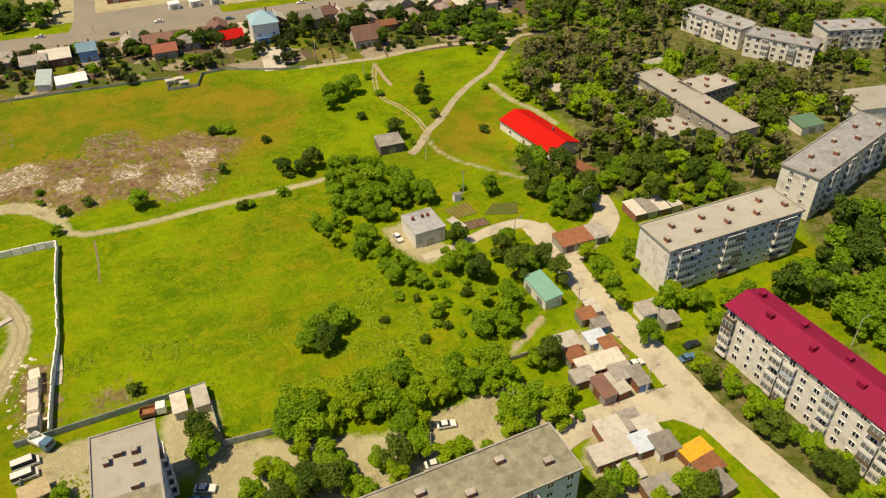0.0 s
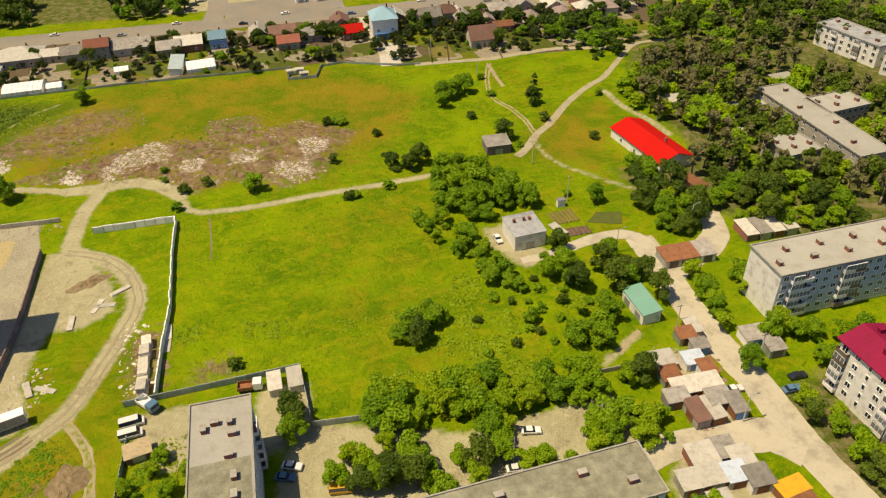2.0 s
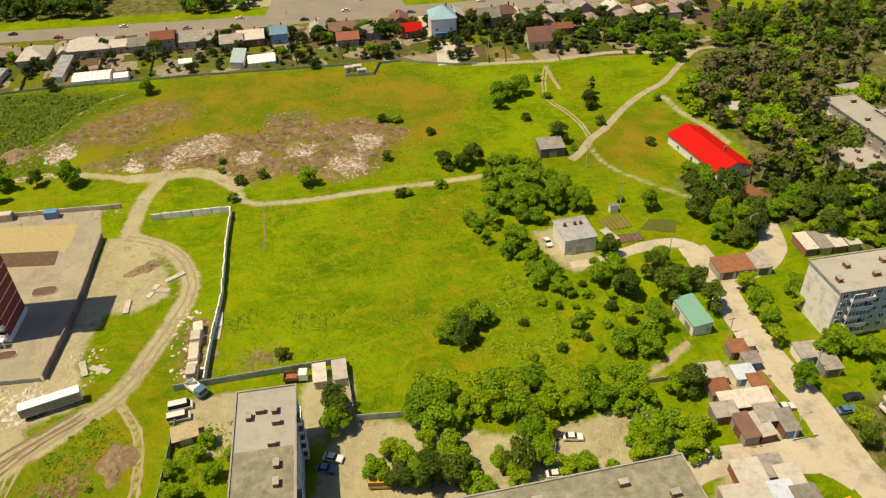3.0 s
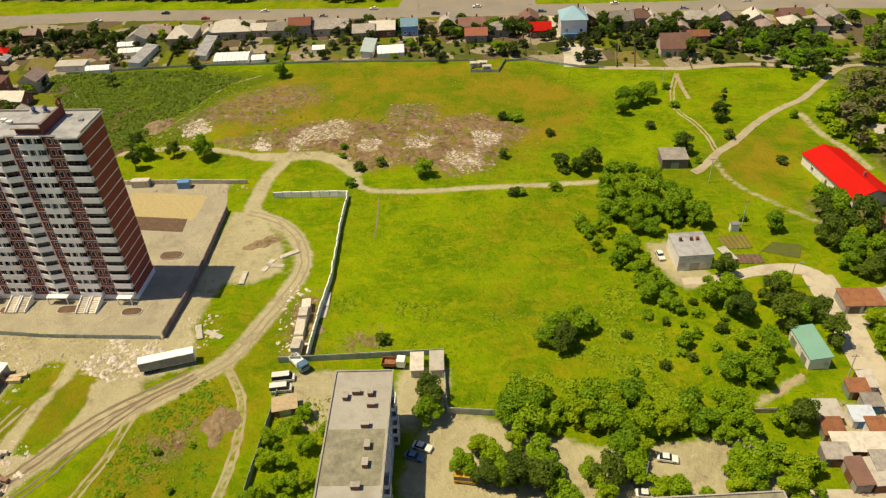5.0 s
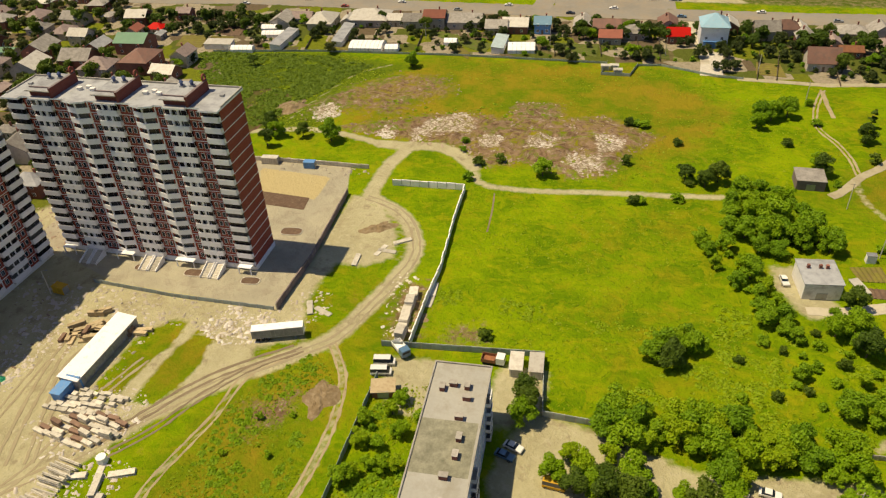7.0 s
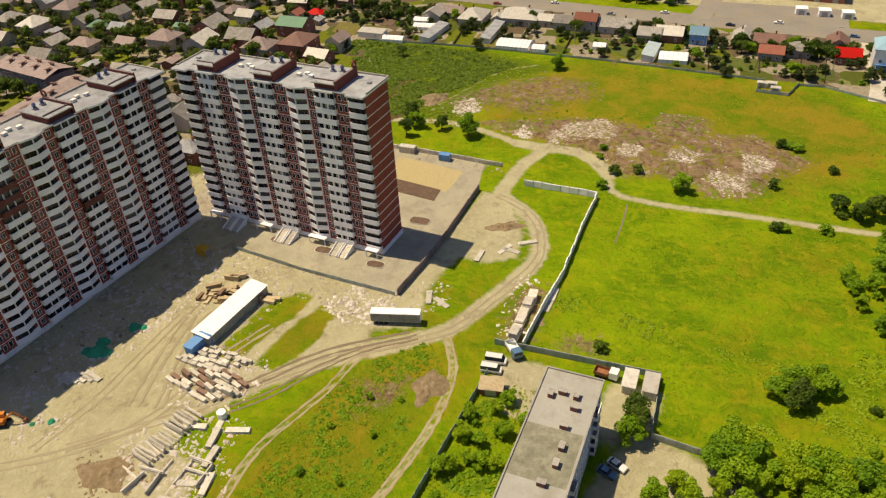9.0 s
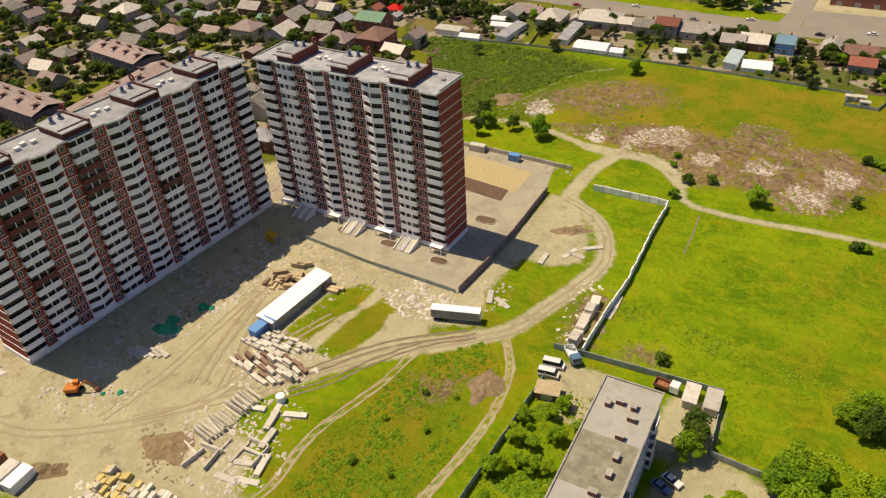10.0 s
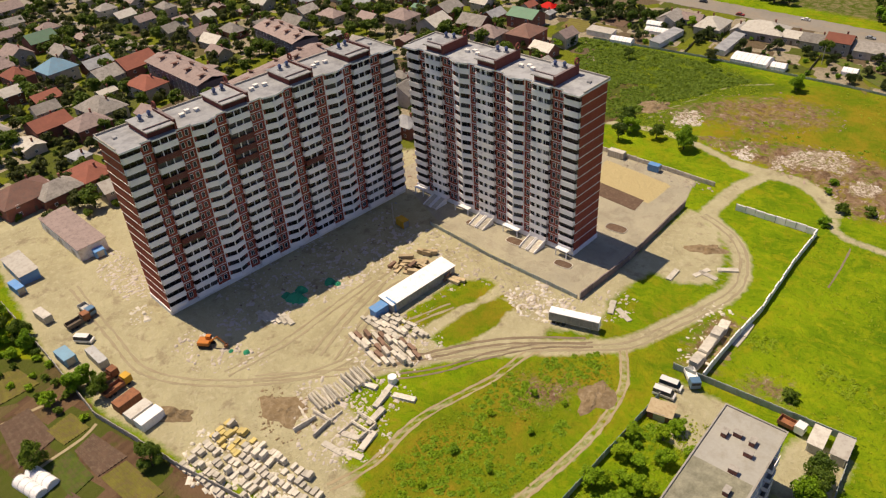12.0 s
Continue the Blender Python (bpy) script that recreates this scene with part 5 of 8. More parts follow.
grove(["broad", "dark", "bush"], [(-15.5, 171.1), (-16.8, 165.7), (-7.6, 167.1), (-9, 161.3), (-6, 163.8), (-32.6, 166.9), (-30.1, 159.1), (-22.3, 156.1), (-13, 146.6), (-19.5, 135.4), (-1.5, 156.8), (-30.9, 201.1), (-22, 199.2), (-11.3, 163.9), (-23.6, 166.2), (-14.9, 140.7), (-29.6, 171), (-9, 154.4), (-26.6, 162.4), (-12.8, 156.9)], "trees beside the lane", 0.85)
grove(["young", "broad"], [(6.3, 167.8), (12.7, 153.3), (11.7, 156.9), (10, 160.4), (14.5, 148.7), (18.9, 169.2), (20, 164.1), (25.2, 148.6), (30.8, 149.5), (19.7, 136.1), (36.8, 141.7), (34.7, 150.2), (41.2, 151.5), (46.7, 153.9), (28.2, 151.8)], "trees before the apartment block", 0.85)
wood(["young", "broad", "young", "broad"], [(-61.9, 103.3), (-53.8, 111), (-44.7, 114.4), (-29.8, 119.5), (-15, 128.5), (-11.2, 120.1), (-19, 114.6), (-29.8, 110.3), (-40.8, 104.9), (-49.8, 99.4), (-56.8, 96.8)], 3.6, "belt of trees along the meadow", 24, 0.95)
wood(["young", "broad", "dark"], [(-62.8, 90.8), (-57.8, 94.7), (-49.8, 95.3), (-43.8, 93.9), (-41.8, 87.7), (-49.7, 83), (-61.7, 81.5)], 4.0, "trees in the yard", 25, 0.85)
grove(["young", "young", "broad", "young", "bush"], [(-38.3, 93.7), (-33.7, 90.3), (-39.7, 85.5), (-30.4, 97.1), (-16.5, 100.7), (-11.5, 103.2), (-42.7, 87.2), (-47.3, 91.4), (-31, 100.8), (2.7, 110.4), (-53.5, 84.2), (-57, 88.5)], "trees in the yard", 0.85)
grove(["young"], [(-102, 70.2), (-95.2, 67.4), (-98.8, 76), (-99.3, 79.9), (-92.7, 62.5), (-88.2, 65.1), (-94.3, 58.6), (-93.1, 73.3)], "trees beside the block", 0.6)
wood(["young", "young", "broad"], [(-16.1, 105.3), (-17.1, 110.4), (-8.3, 116.8), (1.3, 119.1), (3.2, 112.9), (-2.6, 106.4), (-10.3, 102.9)], 3.9, "trees in the yard", 26, 0.95)
grove(["young", "broad", "dark"], [(-31.2, 104.3), (-34.3, 103), (-34.5, 93.4), (-24.8, 96.4), (-21.6, 97.6), (-4.5, 127.1), (-6.8, 124.8), (8.7, 92.7), (5.3, 89.4), (11.5, 94.4), (22.8, 93.8), (24.8, 91.6), (17.1, 88.2)], "trees in the yard", 0.85)
wood(["young", "broad", "dark", "young"], [(29.7, 125.8), (33.3, 120.5), (40.5, 112.1), (47.6, 100.8), (56.4, 87.7), (61.8, 93.1), (49.6, 109.5), (38.9, 126), (32.5, 130.5)], 4.0, "trees along the street", 27, 0.8)
wood(["broad", "dark", "broad"], [(54.1, 158.1), (66.9, 166.7), (74.4, 179.6), (81.8, 192.5), (92.6, 201), (100.8, 184.3), (96.6, 155.7), (80.5, 137.9), (69.9, 140.9), (61.2, 151.5)], 5.0, "trees behind the apartment blocks", 28, 0.95, stuff=True, avoid=[(77.4, 197, 6)])
wood(["young", "young", "bush"], [(-100.4, 69.5), (-92.5, 79.9), (-88.2, 75.5), (-75, 47.5), (-66.6, 28.8), (-80.9, 23.4), (-91.6, 46.2)], 5.6, "overgrown trees beside the block", 29, 0.7)
grove(["dark", "broad", "dark"], [(-75.6, 95.2), (-74.5, 91.5), (-77.7, 97.9)], "trees at the corner of the block", 0.8)
wood(["broad", "dark", "young"], [(-13.4, 221.2), (-9.5, 204), (-3.8, 188.8), (5.8, 184.6), (9.8, 195.4), (4.2, 208.5), (-5.5, 216)], 4.3, "trees beside the red-roofed barn", 30, 0.95)
wood(["dark", "broad", "young"], [(11.8, 203.4), (21.3, 194), (34.5, 198.5), (45.6, 193), (54.9, 199.9), (51.5, 216.5), (27.3, 217.8), (13.9, 215.5)], 4.6, "trees behind the garages", 31, 0.95)
wood(["dull", "dark", "dull", "broad", "poplar", "dull", "young"], [(6.2, 220.6), (27.3, 219.8), (55.2, 216), (75, 209.3), (70.1, 232), (79.7, 256.8), (99.1, 249.6), (114, 281.1), (80.6, 297.4), (47.6, 307.8), (32.7, 325.5), (-12.6, 319.2), (-21, 275.4), (-7.1, 258.2), (10.3, 238.8)], 4.7, "old park trees round the school", 32, 1.0, stuff=True, avoid=[(62, 240, 10), (56, 249, 10), (50, 259, 10), (44, 268, 10), (38, 277, 10), (33, 284, 8), (59, 274, 10), (66, 277, 7), (50, 265, 8), (38, 238, 9), (44, 242, 8), (92, 251, 8), (112, 275, 13), (-2, 246, 13), (6, 238, 10), (0, 270, 5), (39, 302, 7), (86, 316, 12), (70, 335, 12)])
wood(["dark", "broad", "poplar", "dull"], [(-10.5, 336.2), (29, 339), (93.9, 325.7), (109, 292.1), (137.1, 306.7), (161.7, 356.1), (49.1, 408.3), (-14.3, 369.9)], 6.0, "far trees on the skyline", 33, 0.95, stuff=True, avoid=[(122.2, 325.9, 16), (62, 330.1, 14), (88.2, 312.4, 14)])
wood(["dark", "broad", "bush_dark"], [(-47.5, 318.1), (-33, 310), (-24.8, 317.2), (-16.5, 348.3), (-41.2, 357.9), (-58, 341.2)], 5.0, "trees behind the meadow", 34, 0.8, stuff=True)
wood(["dark", "poplar", "dark"], [(-564.3, 192), (-441.7, 248.5), (-365.5, 277.9), (-310.3, 297.7), (-333.7, 332.7), (-401, 321.2), (-565.7, 255.2)], 6.0, "dark roadside trees beyond the highway", 35, 1.05, stuff=True)
wood(["dark", "poplar", "broad"], [(-278, 321.3), (-265.4, 313.9), (-242.2, 329.2), (-247, 350.1), (-289.8, 338.8)], 5.5, "dark roadside trees beyond the highway", 36, 0.95, stuff=True)


# tall weeds, too dense to tell plant from plant
for outline, gap, seed, size, label, clump in (
        ([(-62, 111.6), (-51.8, 137.8), (-55.9, 156.9), (-41.7, 151.4), (-19.7, 157.5), (-10, 144.3), (-12.1, 126.2), (-39.7, 113.1)], 1.8, 51, 0.65, "weeds between meadow and trees", 0.08),
        ([(-104.8, 76), (-90.7, 92.5), (-84.3, 83.8), (-71.4, 56.1), (-66.7, 35), (-76.8, 25.2), (-95.9, 54.6)], 1.8, 52, 0.8, "weeds beside the apartment block", 0.0),
        ([(-127.7, 77.5), (-117.7, 72.6), (-108.8, 59.5), (-100, 40.4), (-104.1, 22.4), (-112.7, 16.7), (-123.8, 39.6), (-132.9, 58.8)], 1.7, 53, 0.55, "weeds between two dirt tracks", -0.02),
        ([(-119.2, 117.9), (-97.6, 124.7), (-72.4, 133.3), (-55.9, 142.3), (-58, 137.2), (-74.4, 127.1), (-97.5, 118.3), (-116.8, 111.3)], 1.6, 54, 0.5, "band of weeds across the meadow", -0.15),
        ([(-209.4, 178.3), (-173.6, 191.1), (-127.3, 193.1), (-111.9, 217.6), (-130.1, 224.7), (-174.4, 217.5), (-222.6, 197.4)], 3.0, 55, 0.6, "weeds growing over the dump", 0.1),
        ([(-324.3, 183.5), (-251.3, 143.9), (-238.7, 151.8), (-242.1, 170.8), (-243.1, 194.4), (-244, 218.1), (-269.2, 214.8), (-297, 199.4)], 1.9, 56, 1.0, "tall weeds behind the tower", -0.3)):
    wood(["weed_dark" if "tower" in label else "weed"], outline, gap, label, seed, size, stuff=True, clump=clump)
grove(["bush", "bush_bright"], [(-111.9, 51.3), (-120.6, 45.6), (-106.4, 38.7), (-116.4, 62), (-113.9, 34), (-108.4, 24.6), (-121.8, 57.1)], "shrubs between the dirt tracks", 0.55)
wood(["bush", "bush_dark", "broad"], [(-201.5, -61.1), (-180.8, -49.8), (-157.1, -40.7), (-149.4, -36.8), (-167, -52.8), (-191.9, -69.1)], 4.0, "shrubs along the garden wall", 57, 0.6, stuff=True)
wood(["dark", "poplar", "broad"], [(-291.5, 372.4), (-178.5, 416.9), (-72.8, 454.3), (-105.3, 488.9), (-325.1, 430.6)], 10.0, "dark trees far beyond the highway", 58, 1.0, stuff=True)


# ---- village houses ----
def roof_shape(bm, w, d, h, rise, hip, over=0.5, thick=0.18):
    """A gable or hip roof over a plan w by d, eaves at h."""
    a, b = w / 2 + over, d / 2 + over
    ridge = max(0.2, a - (b if hip else 0))
    pts = [(-a, -b, 0), (a, -b, 0), (a, b, 0), (-a, b, 0), (-ridge, 0, rise), (ridge, 0, rise)]
    hi = [bm.verts.new((x, y, z + h + thick)) for x, y, z in pts]
    lo = [bm.verts.new((x, y, z + h)) for x, y, z in pts]
    for f in ((0, 1, 5, 4), (2, 3, 4, 5), (1, 2, 5), (3, 0, 4)):
        if hip or len(f) == 4:
            bm.faces.new([hi[i] for i in f])
            bm.faces.new([lo[i] for i in f[::-1]])
    edges = ((0, 1), (1, 2), (2, 3), (3, 0)) if hip else ((0, 1), (1, 5), (5, 2), (2, 3), (3, 4), (4, 0))
    for i, j in edges:
        bm.faces.new((lo[i], lo[j], hi[j], hi[i]))


def house_walls(bm, w, d, h, rise, hip):
    add_box(bm, -w / 2, -d / 2, 0, w / 2, d / 2, h)
    if not hip:
        for s in (-1, 1):
            x = s * w / 2
            k = rise * (d / 2) / (d / 2 + 0.5)
            lo = [bm.verts.new((x - s * 0.25, y, z)) for y, z in ((-d / 2, h), (d / 2, h), (0, h + k))]
            hi = [bm.verts.new((x, y, z)) for y, z in ((-d / 2, h), (d / 2, h), (0, h + k))]
            bm.faces.new(hi), bm.faces.new(lo[::-1])
            for i in range(3):
                bm.faces.new((lo[i], lo[(i + 1) % 3], hi[(i + 1) % 3], hi[i]))


ROOF_WORDS = {"asbestos_slate": "grey slate", "roof_brown": "dark brown", "roof_green": "green", "roof_blue": "bright blue", "roof_orange_tile": "orange-red tile", "roof_pale_metal": "pale metal", "metal_roof_red": "bright red metal", "roofing_felt_grey": "grey"}


def house(x, y, rz, w, d, h, rise, roof, wall=PLASTER, hip=False, detail=True, group="village houses", name="house", label=""):
    label = label or "%s house with a %s %s roof" % ("brick" if wall is WALL_BRICK else "plastered", ROOF_WORDS.get(roof.name, "pale"), "hipped" if hip else "gabled")
    t = thing(name, x, y, rz, label, name.replace("_", " "), group)
    link("wall", made(("house_wall", w, d, h, rise, hip, wall.name), lambda bm: house_walls(bm, w, d, h, rise, hip), wall), t)
    link("roof", made(("house_roof", w, d, h, rise, hip, roof.name), lambda bm: roof_shape(bm, w, d, h, rise, hip), roof), t)
    if detail:
        link("chimney", boxes(("chimney",), [WALL_BRICK], [(-0.3, -0.3, 0, 0.3, 0.3, 1.7), (-0.38, -0.38, 1.7, 0.38, 0.38, 1.85)]), t, (w * 0.2, d * 0.12, h + rise * 0.7))
        win = made("house_window", lambda bm: flat_window(bm, 1.2, 1.3, 2, 0.1), [WHITE, GLASS])
        storeys = 2 if h > 4.5 else 1
        for k in range(storeys):
            for q in (-0.28, 0.28):
                link("window", win, t, (w * q, -d / 2, 1.0 + 2.8 * k), math.pi)
            link("window", win, t, (w / 2, 0, 1.0 + 2.8 * k), -math.pi / 2)
        link("door", boxes(("house_door",), [WOOD], [(-0.5, 0, 0, 0.5, 0.08, 2.05)]), t, (0, -d / 2, 0), math.pi)
    return t


def shed(x, y, rz, w, d, h, roof, wall=PANEL, label="", slope=0.5, name="shed", group="", doors=1, door=None):
    """A lean-to roofed shed or garage; its door faces local -y."""
    t = thing(name, x, y, rz, label, name, group)
    hs = h + slope

    def walls(bm):
        prof = [(-d / 2, 0), (d / 2, 0), (d / 2, hs), (-d / 2, h)]
        lo, hi = [bm.verts.new((-w / 2, a, b)) for a, b in prof], [bm.verts.new((w / 2, a, b)) for a, b in prof]
        bm.faces.new(lo), bm.faces.new(hi[::-1])
        for i in range(4):
            bm.faces.new((lo[i], hi[i], hi[(i + 1) % 4], lo[(i + 1) % 4]))

    def top(bm):
        o = 0.25
        prof = [(-d / 2 - o, h), (d / 2 + o, hs), (d / 2 + o, hs + 0.14), (-d / 2 - o, h + 0.14)]
        lo, hi = [bm.verts.new((-w / 2 - o, a, b)) for a, b in prof], [bm.verts.new((w / 2 + o, a, b)) for a, b in prof]
        bm.faces.new(lo), bm.faces.new(hi[::-1])
        for i in range(4):
            bm.faces.new((lo[i], hi[i], hi[(i + 1) % 4], lo[(i + 1) % 4]))
    link("wall", made(("shed_wall", w, d, h, slope, wall.name), walls, wall), t)
    link("roof", made(("shed_roof", w, d, h, slope, roof.name), top, roof), t)
    for i in range(doors):
        dw = min(2.6, w / doors - 0.6)
        link("door", boxes(("shed_door", dw, (door or METAL).name), [door or METAL], [(-dw / 2, -0.08, 0.05, dw / 2, 0.0, min(2.2, h - 0.2)), (-0.03, -0.1, 0.05, 0.03, -0.04, min(2.2, h - 0.2))]), t, (-w / 2 + w * (i + 0.5) / doors, -d / 2, 0))
    return t


# lone buildings on and beside the meadow
shed(-58.6, 225.4, 26.9, 8.4, 7.4, 3.37, SLATE, DUSKY, "small dark brick building with a grey flat roof on grass", 0.3, "utility_building")
house(-7.3, 235.7, -51.8, 28.2, 12.8, 3.52, 2.55, RED_ROOF, PANEL, label="long pale barn under a bright red metal roof", name="barn", group="")
shed(-5.5, 151.2, -58, 10.8, 4.9, 3.23, TEAL_ROOF, PANEL, "workshop with a faded teal metal roof beside the street", 0.6, "workshop", doors=2)
lone = shed(-40, 175.2, 32.6, 9.3, 10, 4.99, ROOF_GREY, PANEL, "two-storey pale house with a flat grey roof", 0.25, "house", doors=1)
for lx, lz in ((-3, 1.2), (2.6, 1.2), (-3, 3.4), (0, 3.4), (3, 3.4)):
    window(lone, lx, -4.62, lz, 1.3, 1.2, 2, math.pi)
for cx in (-2.5, 0.5, 2.2):
    link("chimney", boxes("stub", [WALL_BRICK], [(-0.35, -0.35, 0, 0.35, 0.35, 1.0)]), lone, (cx, 1.5, 5.4))
shed(-30.9, 181.5, -43.2, 6, 2.1, 0.58, ROOF_PALE, PANEL, "low white greenhouse box in the garden", 0.1, "cold_frame", doors=0)

# the tall blue house and its pale yard
blue = house(-132.7, 322.1, 27.7, 11.6, 13, 9.12, 4.24, SKY_BLUE, WHITE, True, label="tall white house with sky-blue roof and walls", group="")
link("porch", boxes("blue_porch", [BLUE_PAINT], [(-4.2, -2.2, 0, 4.2, 0, 3.0), (-4.6, -2.6, 3.0, 4.6, 0, 3.2)]), blue, (0, -5, 0), label="blue glazed porch")
tagged(link("paved_yard", boxes("yard_slab", [SLABS], [(-4.5, -13, -0.1, 4.5, 13, 0.07)]), None, (-122.7, 299.7, 0), radians(23)), "pale paved yard before a tall blue house", "yard", kind="structure")

BELT = [  # x, y, width, depth, eaves, rise, roof, wall, hip
    (-353.4, 169.9, 15.1, 12.4, 5.54, 3, ROOF_GREEN, WALL_BRICK, False), (-330.1, 158.6, 16, 13.4, 5.67, 3.4, ROOF_BROWN, WALL_BRICK, True),
    (-300.6, 243.2, 16.1, 12.1, 3.4, 3.17, ROOF_PALE, PLASTER, True), (-283.1, 258.6, 19.7, 14.5, 3.6, 3.6, ROOF_PALE, PLASTER, True),
    (-260.6, 268.1, 11.6, 9, 3.34, 2.68, SLATE, PLASTER, False), (-239.8, 280.9, 16.5, 11.4, 3.32, 2.88, SLATE, PLASTER, False),
    (-269.9, 264.3, 9, 7.8, 3.12, 2.23, ROOF_PALE, PLASTER, False), (-251.6, 272.2, 10.2, 8.9, 5.54, 2.66, ROOF_TILE, PLASTER, False),
    (-221.3, 281.6, 10, 8.8, 3.29, 2.85, SLATE, PLASTER, False), (-215.5, 288, 12.6, 10.1, 3.52, 2.86, ROOF_PALE, WALL_BRICK, False),
    (-203.5, 293.8, 7.4, 7.4, 4.58, 2.84, ROOF_BLUE, BLUE_PAINT, False), (-178.2, 309.1, 12.2, 9.8, 3.45, 2.81, ROOF_BROWN, WALL_BRICK, False),
    (-164, 310.8, 10.9, 9.7, 3.22, 2.58, SLATE, PLASTER, True), (-146.3, 316.2, 9.5, 8.3, 3.4, 2.77, RED_ROOF, WALL_BRICK, False),
    (-115.9, 340.2, 10.3, 9.1, 4.21, 3.58, SLATE, PLASTER, False), (-109.7, 346.9, 11.6, 9.3, 4.43, 2.95, ROOF_BROWN, PLASTER, True),
]
for bx, by, bw, bd, bh, br, bm_, bwall, bhip in BELT:
    house(bx, by, 30 + (90 if int(bx) % 3 == 0 else 0), bw, bd, bh, br, bm_, bwall, bhip)
BELT2 = [
    (-85.3, 320.1, 12.3, 10, 3.3, 5.16, ROOF_BROWN, PLASTER, False), (-99.6, 342.9, 9.1, 8, 3.34, 2.71, SLATE, WALL_BRICK, False),
    (-85.7, 358.6, 13.4, 9, 3.33, 2.71, SLATE, PLASTER, True), (-75.3, 364.8, 10.1, 9, 3.52, 3.52, SLATE, PLASTER, False), (-60.9, 368.8, 10, 8.8, 3.29, 2.88, ROOF_PALE, PLASTER, False),
    (-79.6, 337.9, 9, 6.7, 2.89, 1.65, RUST, WALL_BRICK, False), (-30.8, 384.6, 15.2, 9.8, 3.27, 2.86, SLATE, PLASTER, False), (-105, 351, 8.1, 6.9, 3.15, 2.52, ROOF_PALE, PLASTER, False),
    (-170.8, 299.4, 9.7, 8.5, 3.22, 2.36, ROOF_TILE, PLASTER, False), (-189.1, 306.6, 11.2, 8.7, 3.26, 2.82, SLATE, WALL_BRICK, False), (-156.2, 326.7, 10.8, 8.4, 3.43, 2.79, ROOF_BROWN, PLASTER, False),
    (-47.4, 379.4, 10.9, 8.7, 3.08, 2.67, ROOF_BROWN, WALL_BRICK, False), (-132.7, 339.2, 9.4, 8.2, 3.41, 2.77, ROOF_PALE, WALL_BRICK, False), (-318.6, 232.1, 12.2, 9.5, 3.43, 2.75, SLATE, PLASTER, False),
]
for bx, by, bw, bd, bh, br, bm_, bwall, bhip in BELT2:
    house(bx, by, 28 + (90 if int(bx) % 3 == 0 else 0), bw, bd, bh, br, bm_, bwall, bhip)


def greenhouse(x, y, rz, L, W, label="long white glazed greenhouse among gardens"):
    t = thing("greenhouse", x, y, rz, label, "greenhouse", "garden greenhouses")

    def skin(bm):
        prof = [(-W / 2, 0), (W / 2, 0), (W / 2, 1.6), (W / 4, 2.6), (0, 2.9), (-W / 4, 2.6), (-W / 2, 1.6)]
        lo, hi = [bm.verts.new((-L / 2, a, b)) for a, b in prof], [bm.verts.new((L / 2, a, b)) for a, b in prof]
        bm.faces.new(lo), bm.faces.new(hi[::-1])
        for i in range(7):
            bm.faces.new((lo[i], hi[i], hi[(i + 1) % 7], lo[(i + 1) % 7]))
    link("cover", made(("glasshouse", L, W), skin, WHITE), t)
    def arch(bm):
        prof = [(-W / 2, 0), (-W / 2, 1.6), (-W / 4, 2.6), (0, 2.9), (W / 4, 2.6), (W / 2, 1.6), (W / 2, 0)]
        rows = [[bm.verts.new((x, a * k, b * k2)) for x, k, k2 in ((-0.06, 0.985, 0.99), (0.06, 0.985, 0.99), (0.06, 1 + 0.05 / W, 1.02), (-0.06, 1 + 0.05 / W, 1.02))] for a, b in prof]
        for p, q in zip(rows, rows[1:]):
            for k in range(4):
                bm.faces.new((p[k], p[(k + 1) % 4], q[(k + 1) % 4], q[k]))
        bm.faces.new(rows[0]), bm.faces.new(rows[-1][::-1])
    rib = made(("rib", W), arch, METAL)
    for i in range(int(L / 2) + 1):
        link("rib", rib, t, (-L / 2 + 2 * i, 0, 0))
    return t


for gx, gy, gr, gl, gw in ((-260.5, 233.3, 30, 15.6, 10.5), (-198.9, 269.8, 33, 12.2, 10), (-248.2, 237.0, 31.7, 6.2, 5), (-230.1, 257.6, 29.8, 6.1, 4.4), (-307.6, 197.6, 33, 10.6, 4.6), (-310.3, 218.9, 35, 11.4, 4.8), (-318.8, 223.5, 34, 8, 4.4)):
    greenhouse(gx, gy, gr, gl, gw)
for gx, gy, gr, gl, gw, gm, gt in ((-299.6, 216.6, 115, 22, 5.2, ROOF_GREY, "long grey metal-roofed outbuilding in a garden"), (-279.2, 236.2, 121, 25, 4.8, ROOF_GREY, "long grey metal-roofed outbuilding in a garden"), (-209.0, 267.2, 117, 16.5, 5.4, ROOF_BLUE_PALE, "pale blue metal-roofed outbuilding beside a greenhouse"), (-321.4, 194.6, 30, 13.2, 5.6, ROOF_PALE, "low pale-roofed outbuilding at the garden fence")):
    shed(gx, gy, gr, gl, gw, 2.5, gm, PANEL, gt, 0.6, "outbuilding", "garden outbuildings", 0)

